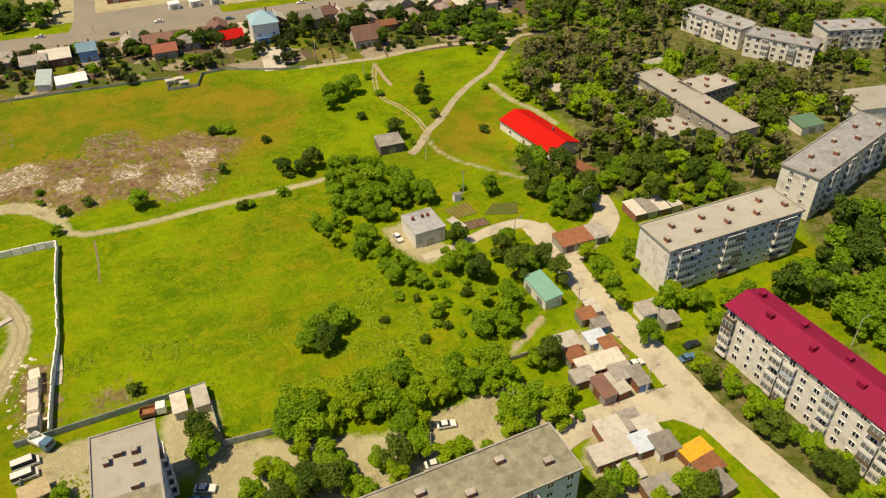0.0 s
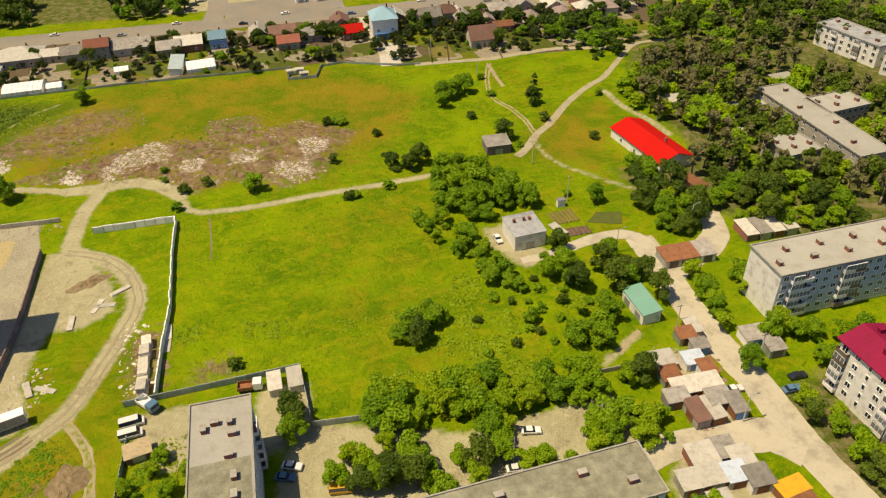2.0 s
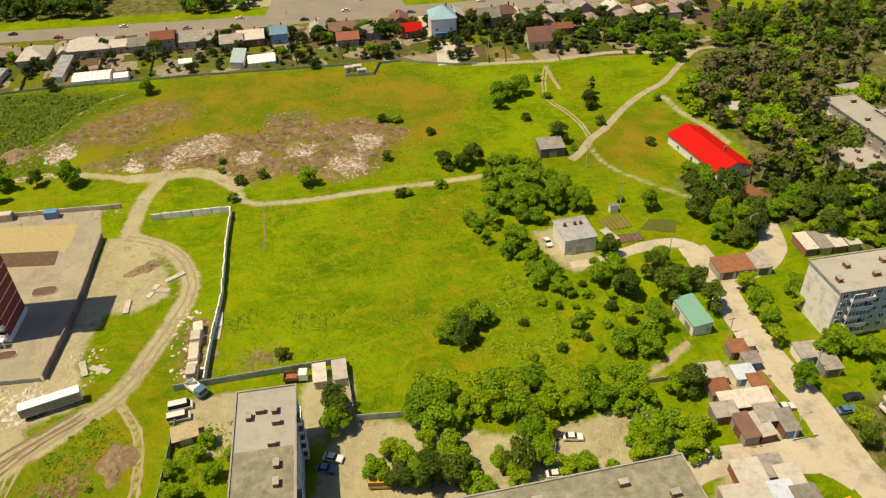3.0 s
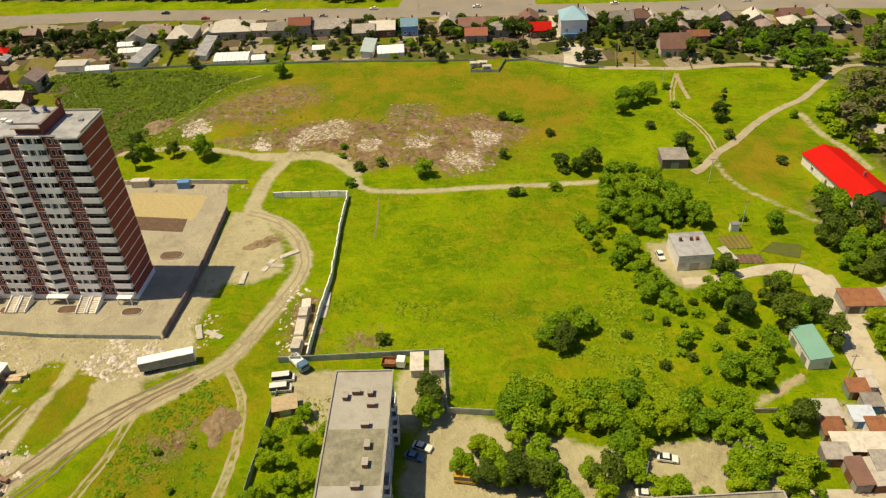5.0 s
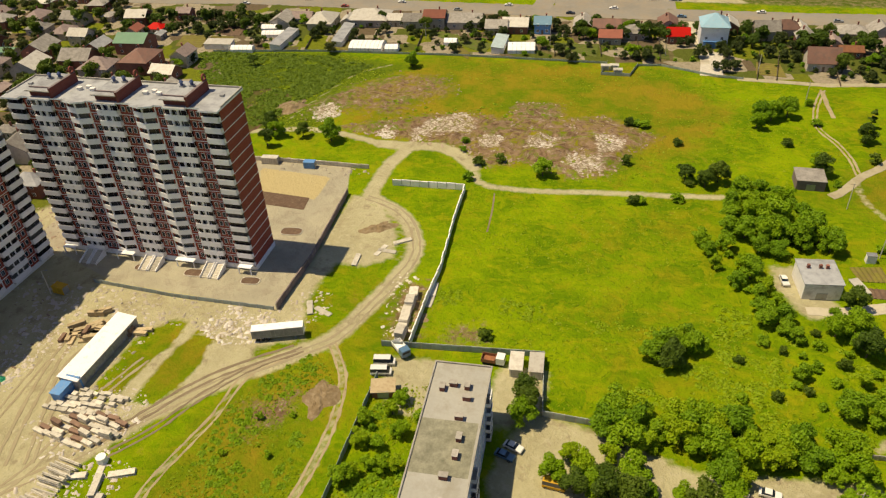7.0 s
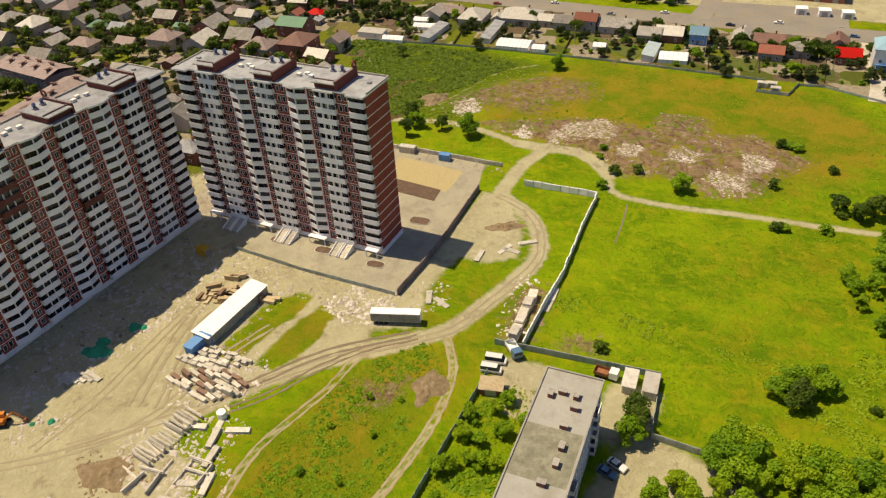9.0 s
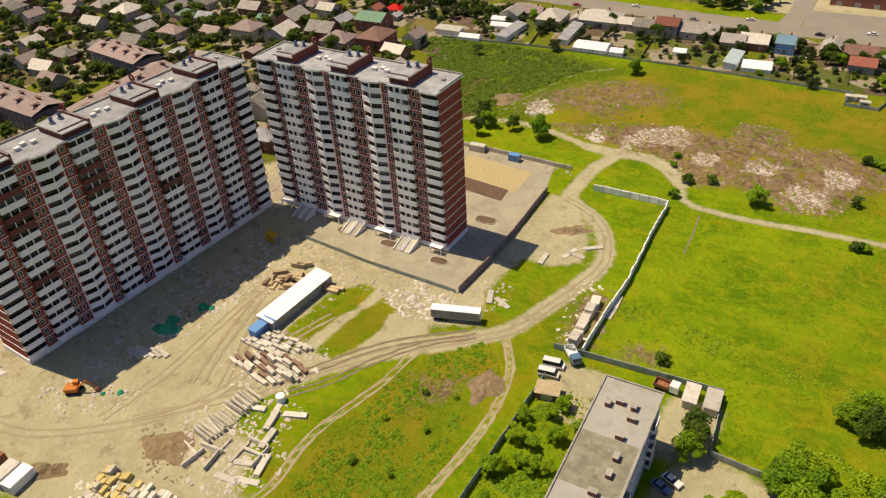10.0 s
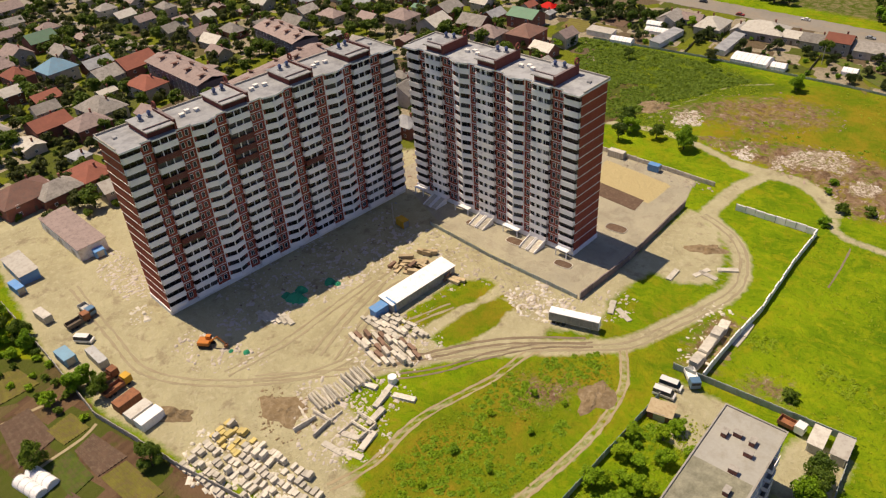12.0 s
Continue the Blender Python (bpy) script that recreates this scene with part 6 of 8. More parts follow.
# west village, special roofs first
WEST = [
    (-394, -53.9, 14.6, 13.3, 6.12, 4.76, ROOF_BLUE, PLASTER, True), (-382.3, -19, 17.1, 13.2, 6.11, 4.07, ROOF_TILE, WALL_BRICK, False), (-353.8, -15.4, 15.5, 11.6, 5.54, 3.55, ROOF_TILE, PLASTER, True),
    (-328.8, -54.7, 14.9, 11.2, 5.45, 3.27, ROOF_TILE, WALL_BRICK, False), (-395.4, -71, 13.1, 10.5, 5.46, 3.64, ROOF_TILE, WALL_BRICK, True), (-279.1, -39.4, 14.4, 10.8, 4.42, 3.16, ROOF_TILE, WALL_BRICK, True),
    (-337, -34.7, 17.7, 13.9, 5.28, 4.4, SLATE, PLASTER, True), (-272.8, -60.8, 18.9, 14.1, 4.62, 4.2, ROOF_BROWN, WALL_BRICK, True), (-272.1, -50.1, 14.2, 11.8, 4.19, 3.14, SLATE, WALL_BRICK, True),
    (-317.4, -62.3, 11, 8.6, 3.26, 1.3, ROOF_PALE, PLASTER, False), (-364.7, -58.3, 11.5, 8.9, 3.34, 2.67, ROOF_TILE, WALL_BRICK, False),
]
for bx, by, bw, bd, bh, br, bm_, bwall, bhip in WEST:
    house(bx, by, 31 + (90 if int(bx) % 2 == 0 else 0), bw, bd, bh, br, bm_, bwall, bhip)


def village(outline, gap, seed, rz, taken, group="village houses", big=1.0):
    r = random.Random(seed)
    xs, ys = [p[0] for p in outline], [p[1] for p in outline]
    done = list(taken)
    allot = [(-363.2, 198.5), (-342.3, 171), (-318.3, 177.9), (-292.1, 210.9), (-304.5, 232.3), (-324.4, 233), (-350.1, 226.8)]
    sizes = ((11, 8.5, 3.2, 2.8), (13, 9.5, 3.4, 3.2), (10, 8, 5.0, 2.8), (14, 12, 5.2, 3.8), (8, 6, 2.8, 1.3))
    for _ in range(2500):
        x, y = r.uniform(min(xs), max(xs)), r.uniform(min(ys), max(ys))
        if area_dist(np.array([x]), np.array([y]), outline)[0] > -2 or area_dist(np.array([x]), np.array([y]), allot)[0] < 3 or any(math.hypot(x - a, y - b) < gap * r.uniform(0.85, 1.2) for a, b in done):
            continue
        done.append((x, y))
        w, d, h, rise = (q * big for q in r.choice(sizes))
        w, d, h, rise = round(w, 1), round(d, 1), round(h, 1), round(rise, 1)
        roof = r.choices((SLATE, ROOF_PALE, ROOF_PINK, ROOF_TILE, ROOF_GREEN, ROOF_GREY, RED_ROOF), (9, 6, 7, 1.4, 0.8, 3, 0.15))[0]
        house(x, y, rz + r.choice((0, 90)) + r.uniform(-6, 6), w, d, h, rise, roof, r.choice((PLASTER, PLASTER, WALL_BRICK)), r.random() < 0.4, math.hypot(x, y) < 520, group)
    return done


STREET = [(-559 + 16.2 * i, -87.2 + 8.4 * i) for i in range(11)]
taken = [(r[0], r[1]) for r in WEST + BELT + BELT2] + [(-347, 7.3), (-351, 23.5), (-340.7, -2), (-370.3, 50.1), (-370, 64.4), (-363.6, 38), (-240.8, -43.7), (-232.3, -40.5), (-220.7, -56.1)] + [(-338, 2), (-352, -4), (-366, -10), (-318, 18), (-328, 32), (-336, 44), (-344, 56), (-368, 52), (-380, 46), (-390, 42)] + STREET
west = village([(-528.4, -108.7), (-286, -102.2), (-257.1, -70.1), (-261.6, -29.8), (-247.6, 24.1), (-259.2, 82.6), (-280.8, 149.5), (-318.3, 177.9), (-372.8, 162.1), (-422.4, 206.4), (-563.7, 178.6)], 16.0, 5, 28, taken)
belt = village([(-373.6, 174.7), (-319.1, 192.7), (-299, 233.9), (-238.6, 272.3), (-176.6, 304.1), (-140.8, 329.4), (-73.1, 346.7), (-20.4, 373.4), (-18.3, 384.1), (-108.6, 348.9), (-208.9, 299.6), (-313.6, 243.7), (-408.7, 193)], 9.5, 6, 30, taken, big=0.78)

# terraced houses behind the long tower
for tx, ty, tr, tl in ((-330.0, 5.0, 204.0, 46.0), (-322.0, 9.0, 124.0, 60.0), (-361.0, 52.0, 200.0, 36.0)):
    b = block(tx, ty, tr, tl, "long three-storey terrace with a dusky pink mansard roof", DUSKY, D=14.0, floors=3, front="wswswswswsw", back="", pitched=ROOF_PINK, vents=8, name="terrace", seed=15, cap=ROOF_BROWN)
shed(-242, -44.7, 25.3, 28.8, 8.8, 4.1, ROOF_PINK, PANEL, "long dusky flat-roofed warehouse beside the yard", 0.3, "warehouse", doors=3)
shed(-229.1, -59.3, 25.5, 14.2, 5.4, 3.05, ROOF_PALE, BLUE_PAINT, "blue-grey site cabin with a pale roof", 0.3, "site_cabin", doors=2)
shed(-211.2, 383.9, 26, 50.6, 22.6, 7.85, ROOF_BROWN, WALL_BRICK, "long brown commercial building across the highway", 0.6, "shop_building", doors=6)
shed(-0.6, 272, 27.2, 7.5, 5.6, 3.14, ROOF_PALE, PANEL, "small pale shed among park trees", 0.4, "shed", doors=1)
shed(6.1, 212.4, -43.7, 8.4, 5.7, 2.91, RUST, PANEL, "small shed with a rusty brown roof", 0.5, "shed", doors=1)
shed(86.7, 251.6, 25, 9.5, 7.2, 3.05, ROOF_GREEN, PANEL, "shed with a green metal roof among trees", 0.8, "shed", doors=1)
shed(113.6, 267.2, 18.2, 21.7, 15.5, 5.69, ROOF_BEIGE, PANEL, "large pale flat-roofed hall behind trees", 0.3, "hall", doors=2)
for sx, sy in ((31.9, 277.1), (18.4, 268.9), (39.9, 300.8), (23.9, 251.3)):
    shed(sx, sy, 32, 9, 5, 3, ROOF_BEIGE, PANEL, "small pale park pavilion among trees", 0.3, "pavilion", doors=1)

# trees between the houses
wood(["garden", "garden", "garden", "dark", "bush_dark"], [(-528.4, -108.7), (-286, -102.2), (-253, -51.1), (-247.6, 24.1), (-259.2, 82.6), (-286.3, 150.1), (-372.8, 162.1), (-422.4, 206.4), (-563.7, 178.6)], 6.6, "garden trees in the village", 41, 0.82, avoid=[(a, b, 5.0) for a, b in west] + [(-333.9, 200.8, 13), (-319.9, 207.5, 12), (-348.9, 206.6, 9), (-330.1, 184.3, 8)], stuff=True)
wood(["garden", "garden", "bush_dark", "dark"], [(-373.6, 174.7), (-334.3, 207), (-310.6, 240.7), (-246.4, 273.6), (-183.9, 298.4), (-124.4, 321.3), (-58, 345.7), (-24.5, 372.1), (-18.3, 384.1), (-108.6, 348.9), (-208.9, 299.6), (-313.6, 243.7), (-408.7, 193)], 5.0, "garden trees along the highway", 42, 0.78, avoid=[(a, b, 5.0) for a, b in belt] + [(-122.7, 299.2, 9), (-132.5, 321.8, 8), (-333.9, 200.8, 13), (-319.9, 207.5, 12), (-348.9, 206.6, 9), (-315.1, 221.6, 8)], stuff=True)
grove(["broad", "garden", "dark", "broad"], [(-227.1, 227.1), (-172.6, 269.4), (-182.1, 295), (-179.5, 297.5), (-169.3, 313.2), (-269.5, 218.6), (-148.4, 290.9), (-153.5, 288.6), (-116.1, 343.4), (-99.3, 339.2), (-91.4, 349.3), (-77.9, 343.9), (-67.4, 347.7), (-61, 359), (-76.5, 318.8), (-69, 332.2), (-56.1, 332.9), (-225.3, 261.9), (-250.2, 262.8), (-210.4, 298.6), (-120.8, 328.4), (-156.9, 320.2), (-326.6, 223.7), (-309.2, 238.1), (-316.4, 168.5), (-315.1, 175.1), (-288.2, 188.6), (-191.9, 276.2)], "garden trees behind the meadow", 0.75)
grove(["poplar"], [(-354.3, 210.7), (-352.2, 213.4)], "garden trees behind the meadow", 0.9)
clear = [(a, b, 6.5) for a, b in belt + taken] + [(a + k * c, b + k * d, 5.5) for a, b, c, d in ((-260.5, 233.3, 5, 3), (-198.9, 269.8, 4, 2), (-307.6, 197.6, 3, 2), (-310.3, 218.9, 4, 2), (-299.6, 216.6, -3, 7), (-279.2, 236.2, -5, 8), (-209, 267.2, -3, 6), (-321.4, 194.6, 5, 3), (-248.2, 237, 0, 0), (-122.7, 299.2, 2, 3), (-132.5, 321.8, 0, 2)) for k in (-1, 0, 1)]
wood(["garden", "bush_dark", "bush", "garden"], [(-330, 190), (-276.1, 222), (-219.7, 252), (-180.6, 270), (-139, 291), (-114.9, 291), (-79.5, 308), (-41.3, 326), (-8, 352), (-24.5, 372.1), (-58, 350), (-124.4, 326), (-183.9, 302), (-246.4, 278), (-310.6, 246), (-372, 212)], 4.4, "fruit trees and bushes in the gardens", 43, 0.58, avoid=clear, stuff=True, clump=-0.02)

# garages
r_ = random.Random(8)
GARAGES = [  # x, y, turn, width, depth, roof
    (21.6, 191.5, 28, 3.5, 7.3, ROOF_PALE), (25.4, 193.3, 28.4, 3.5, 7.3, SLATE), (29.1, 195.3, 27.7, 3.5, 7.3, ROOF_PALE), (32.8, 197.3, 27.9, 3.4, 7.3, ROOF_PALE),
    (0.7, 173.5, 28.6, 4.7, 6.3, RUST), (5.2, 175.9, 28.7, 4.7, 6.3, RUST), (9.6, 178.3, 28.2, 4.7, 6.3, SLATE), (21.2, 146.2, 26.9, 6, 4.6, SLATE), (25.6, 142.8, 27.1, 4.1, 3.6, SLATE),
]
GARAGES_STREET = [
    (0.5, 132.4, 27.3, 5.3, 4.7, ROOF_PALE), (2.2, 127.9, 27.4, 4.3, 4.3, RUST), (7.2, 134.3, 27.2, 4.7, 3.9, PANEL_BLUE), (10.3, 132, 27.4, 3.6, 4.5, RUST), (5.4, 124.8, 27.2, 5.8, 4.5, ROOF_PALE),
    (10.6, 127.8, 27.3, 5.1, 4.1, ROOF_PALE), (3.7, 121.2, 27.7, 5.1, 3.7, SLATE), (12.6, 123.2, 27.2, 5.2, 4.5, SLATE), (16.2, 122.3, 27.3, 3.3, 5.6, SLATE), (8.1, 118, -60.7, 6.5, 3.2, ROOF_BROWN), (11.3, 119.9, -60.5, 6.5, 3, ROOF_PALE),
    (5.4, 142.3, 27.1, 4.3, 3.7, RUST), (8.6, 139.2, 27.3, 3.8, 3.3, SLATE), (7, 145.4, 27, 3.2, 4.8, ROOF_PALE),
]
GARAGES_YARD = [
    (9, 106.5, 27.8, 5.6, 5, ROOF_PALE), (13.2, 109.2, 27.7, 5, 5, SLATE), (11.2, 102, 27.7, 5, 4.6, ROOF_PALE), (16.6, 107.6, 27.7, 4.6, 4.8, ROOF_PALE), (15.4, 103.5, 27.7, 4.5, 4.4, PANEL_BLUE),
    (19.7, 103.6, 27.7, 4.8, 4.6, SLATE), (25.8, 102.6, -54.2, 3.6, 5.9, YELLOW), (27.8, 98.9, -54.4, 3.8, 5.5, RUST), (29.2, 94.9, -54.1, 4.9, 4.3, SLATE), (6.7, 99.3, 27.6, 4.3, 4.4, ROOF_PALE), (17.5, 92.5, 27.9, 6, 4.6, SLATE), (12.5, 95.9, 28, 4.3, 4, ROOF_PALE),
]
for row in (GARAGES, GARAGES_STREET, GARAGES_YARD):
    for gx, gy, gr, gw, gd, gm in row:
        shed(gx, gy, gr, gw, gd, r_.choice((2.3, 2.4, 2.5, 2.6)), gm, r_.choice((PANEL, SLATE, WALL_BRICK, METAL, RUST)), "small garage with a %s roof beside others" % {"rusty_sheet": "rusty brown", "asbestos_slate": "grey slate", "wall_panel_blue": "faded blue", "yellow_paint": "yellow and orange", "white_paint": "white", "roof_brown": "dark brown"}.get(gm.name, "pale metal"), 0.35, "garage", "garages along the street", 1, r_.choice((METAL, RUST, BLUE_PAINT, WOOD)))

for sx, sy, sr in ((-153.6, 272.4, 28.9), (-150, 269.2, 28.7), (-156.5, 270.2, 28.6)):
    shed(sx, sy, sr, 3.4, 1.8, 1.9, ROOF_PALE, PANEL, "small white shed in a fenced garden plot", 0.2, "shed", "sheds in the fenced plot", 1)

tagged(link("forecourt", boxes("forecourt", [HIGHWAY], [(-30, -13, -0.1, 30, 13, 0.11)]), None, (-197.6, 351.5, 0), radians(29)), "pale asphalt forecourt beside the highway", "pavement", kind="structure")
for kx, ky in ((-191.3, 358.4), (-182, 362.8), (-172.7, 367.1)):
    shed(kx, ky, 36, 5.0, 4.0, 3.0, WHITE, WHITE, "white kiosk standing on a pale forecourt", 0.2, "kiosk", "kiosks on the forecourt", 1)


# ---- fences and walls ----
def fence(name, pts, height, mat, label, panel=2.5, thick=0.12, lean=1.5, seed=1, category="fence", post_mat=None):
    """Panels between posts along a line; each a part of its own."""
    r = random.Random(seed)
    t = thing(name, pts[0][0], pts[0][1], 0, label, category)
    ox, oy = pts[0]
    me = boxes(("fence_panel", panel, height, thick, mat.name), [mat], [(0.05, -thick / 2, 0.05, panel - 0.05, thick / 2, height), (0.2, -thick / 2 - 0.03, 0.25, panel - 0.2, thick / 2 + 0.03, height - 0.25)])
    post = boxes(("fence_post", height, (post_mat or CONCRETE).name), [post_mat or CONCRETE], [(-0.1, -0.12, -0.1, 0.1, 0.12, height + 0.08)])
    for (ax, ay), (bx, by) in zip(pts, pts[1:]):
        L, a = math.hypot(bx - ax, by - ay), math.atan2(by - ay, bx - ax)
        n = max(1, round(L / panel))
        for i in range(n):
            q = L * i / n
            o = link("panel", me, t, (ax - ox + math.cos(a) * q, ay - oy + math.sin(a) * q, r.uniform(-0.06, 0.05)), a, scale=(L / n / panel, 1, 1))
            o.rotation_euler = (radians(r.uniform(-lean, lean)), 0, a)
            link("post", post, t, (ax - ox + math.cos(a) * q, ay - oy + math.sin(a) * q, 0), a)
        link("post", post, t, (bx - ox, by - oy, 0), a)
    return t


fence("site_fence", [(-166.2, 149), (-144.8, 160.3), (-136.5, 144.5), (-123.7, 122.6), (-116.6, 106.9), (-110.3, 94.6)], 2.3, WHITE, "pale sheet fence round the building site", 3.0, 0.3, 4.0, 1)
fence("concrete_fence", [(-116, 90.8), (-82, 111.4), (-72, 95.7), (-60.9, 100.6)], 1.9, FENCE_PALE, "pale grey concrete panel fence round the block's yard", 2.5, 0.14, 1.0, 2)
fence("sheet_fence", [(-109.3, 82.2), (-96.4, 55.2), (-85.1, 32.6), (-74.8, 11.3)], 2.0, FENCE_TEAL, "dark teal sheet fence beside a track", 2.5, 0.08, 2.0, 3)
# shaded side of the pad's wall: the shade is put into the dusky colour
fence("site_wall", [(-174.6, 136.4), (-157.2, 105), (-148, 84)], 2.2, DUSKY, "dark dusky board wall beside the new tower", 3.0, 0.3, 1.5, 4, "wall")
fence("mesh_fence", [(-148.6, 83.4), (-175.4, 70.4), (-199.6, 60.6)], 1.3, FENCE_PALE, "low thin grey fence before the new tower", 2.5, 0.06, 2.0, 14, post_mat=METAL)
fence("garden_wall", [(-213.3, -63.3), (-199.3, -57), (-178.6, -47.8), (-157.2, -38.7), (-131.9, -20.4), (-113.6, -5.3)], 1.8, CONCRETE, "weathered concrete wall between yard and gardens", 2.5, 0.15, 2.5, 5, "wall")
fence("garden_fence", [(-318.9, 188.9), (-276.1, 217), (-219.6, 247.6), (-180.6, 266), (-159, 276.1)], 1.0, FENCE_PALE, "thin faded fence along the gardens", 3.5, 0.07, 3.0, 6)
fence("garden_fence", [(-147.1, 280.8), (-139, 286.2), (-114.9, 288.1), (-105.9, 291.4)], 1.0, FENCE_PALE, "thin faded fence along the gardens", 3.5, 0.07, 3.0, 7)
fence("garden_fence", [(-159, 276.1), (-155.2, 264.5), (-144.6, 269.5), (-147.1, 280.8)], 1.4, FENCE_PALE, "small fenced plot jutting into the meadow", 3.0, 0.07, 3.0, 8)
fence("site_wall", [(-230, 126.8), (-211.5, 136.8), (-195.8, 144.8), (-180.4, 152.1)], 1.6, SLABS, "row of pale concrete slabs beside the site", 3.0, 0.3, 2.0, 9, "wall")
fence("yard_wall", [(-14, 125.9), (-3.8, 131.6)], 1.4, CONCRETE, "low grey concrete wall behind garages", 2.5, 0.15, 1.0, 10, "wall")
for ax, ay, bx, by in ((-101.4, 294, -110.7, 320.8), (-94.8, 297.2, -103.9, 325), (-141.4, 290.1, -153.6, 313.3), (-149.6, 287.1, -161.9, 308), (-73, 305.2, -86.2, 336), (-165.2, 281.9, -176.5, 299.3), (-182, 270.9, -196.1, 291.2), (-237.2, 240.8, -251.1, 262.3), (-256.3, 229.5, -272, 252.5), (-282.7, 214.4, -300.6, 239.1)):
    fence("plot_fence", [(ax, ay), (bx, by)], 1.2, WOOD, "low wooden fence between garden plots", 3.5, 0.06, 3.0, int(-ax), post_mat=WOOD)


# ---- vehicles ----
def car(x, y, rz, paint, label, L=4.3, W=1.75, H=1.45, van=False, group="parked cars"):
    t = thing("van" if van else "car", x, y, rz, label, "van" if van else "car", group)
    key = ("car", paint.name, L, H, van)

    def body(bm):
        prof = [(-L / 2, 0.35), (L / 2, 0.35), (L / 2, 0.75), (L / 2 - 0.15, 0.88), (L * 0.22, 0.95), (-L * 0.36, 0.98), (-L / 2, 0.9)] if not van else [(-L / 2, 0.35), (L / 2, 0.35), (L / 2, 0.95), (L * 0.42, 1.1), (-L / 2, 1.1)]
        top = [(L * 0.2, 0.93), (L * 0.06, H), (-L * 0.26, H), (-L * 0.4, 0.95)] if not van else [(L * 0.42, 1.08), (L * 0.3, H), (-L * 0.49, H), (-L / 2, 1.05)]
        for pr, w, mi in ((prof, W / 2, 0),):
            lo, hi = [bm.verts.new((a, -w, b)) for a, b in pr], [bm.verts.new((a, w, b)) for a, b in pr]
            bm.faces.new(lo), bm.faces.new(hi[::-1])
            for i in range(len(pr)):
                bm.faces.new((lo[i], hi[i], hi[(i + 1) % len(pr)], lo[(i + 1) % len(pr)]))
    link("body", made(key, body, paint, 0.05), t)

    def cabin(bm):
        top = [(L * 0.2, 0.9), (L * 0.06, H - 0.06), (-L * 0.26, H - 0.06), (-L * 0.4, 0.93)] if not van else [(L * 0.42, 1.05), (L * 0.3, H - 0.06), (-L * 0.49, H - 0.06), (-L * 0.495, 1.05)]
        a, b = W / 2 - 0.06, W / 2 - 0.18
        lo, hi = [bm.verts.new((p, -(a if q < 1.1 else b), q)) for p, q in top], [bm.verts.new((p, a if q < 1.1 else b, q)) for p, q in top]
        bm.faces.new(lo), bm.faces.new(hi[::-1])
        for i in range(4):
            bm.faces.new((lo[i], hi[i], hi[(i + 1) % 4], lo[(i + 1) % 4]))
    link("cabin", made(("cabin", L, H, van), cabin, GLASS), t, label="dark glass cabin")
    rx0, rx1 = (-L * 0.26, L * 0.06) if not van else (-L * 0.49, L * 0.3)
    link("roof", boxes(("car_roof", paint.name, L, H, van), [paint], [(rx0, -W / 2 + 0.16, H - 0.07, rx1, W / 2 - 0.16, H)], 0.03), t)
    wheel = made("wheel", lambda bm: add_tube(bm, (0, -0.1, 0), (0, 0.1, 0), 0.33, 0.33, 12), TYRE)
    for px in (-L * 0.31, L * 0.31):
        for s in (-1, 1):
            w = link("wheel", wheel, t, (px, s * (W / 2 - 0.08), 0.33))
            link("rim", made("rim", lambda bm: add_tube(bm, (0, -0.115, 0), (0, 0.115, 0), 0.19, 0.19, 10), METAL), w)
    return t


PAINT_WHITE = surface("car_paint_white", (0.75, 0.75, 0.74), (0.7, 0.7, 0.69), 0.3, 0.5, 3, bump=0, spec=0.5)
PAINT_DARK = surface("car_paint_dark", (0.02, 0.022, 0.03), (0.03, 0.03, 0.035), 0.25, 0.5, 3, bump=0, spec=0.5)
PAINT_SILVER = surface("car_paint_silver", (0.4, 0.42, 0.44), (0.36, 0.38, 0.4), 0.3, 0.5, 3, bump=0, metal=0.5)
PAINT_BLUE = surface("car_paint_blue", (0.1, 0.2, 0.32), (0.09, 0.18, 0.3), 0.3, 0.5, 3, bump=0, spec=0.5)
PAINT_RED = surface("car_paint_red", (0.3, 0.03, 0.02), (0.26, 0.025, 0.02), 0.4, 0.5, 3, bump=0, spec=0.5)
ORANGE = surface("machine_orange", (0.6, 0.2, 0.02), (0.5, 0.16, 0.02), 0.5, 0.5, 3, (0.3, 0.13, 0.05), 0.4, 0.1)
car(16.4, 128.1, 27.1, PAINT_WHITE, "white saloon car parked beside garages")
car(30.4, 135.7, 29.1, PAINT_DARK, "dark saloon car parked on grass")
car(28.8, 131.2, 29.1, PAINT_BLUE, "grey-blue saloon car parked beside the street")
car(-25.7, 105.6, 17.9, PAINT_WHITE, "white saloon car in the yard")
car(-26.9, 95.3, 22.9, PAINT_WHITE, "white saloon car behind the block")
car(-47.1, 172.7, -55.2, PAINT_WHITE, "white saloon car beside the lone house")
car(-71.9, 84.7, 6.6, PAINT_WHITE, "white saloon car in the block's shade")
car(-72.1, 81.8, 8.8, PAINT_BLUE, "dark blue saloon car in the block's shade")
car(-111.2, 86.7, 35.8, PAINT_WHITE, "white panel van parked in a yard", 5.2, 2.0, 2.3, True)
car(-109.6, 83.8, 36.1, PAINT_WHITE, "white panel van parked in a yard", 5.0, 2.0, 2.2, True)
car(-60, 81.8, 21, YELLOW, "bright yellow van under trees", 4.6, 2.0, 2.2, True)
car(-187.1, -41.3, 60.3, PAINT_WHITE, "white panel van beside the site cabins", 5.0, 2.0, 2.2, True)
car(61.3, 132.4, -53, PAINT_DARK, "dark saloon car behind the block")
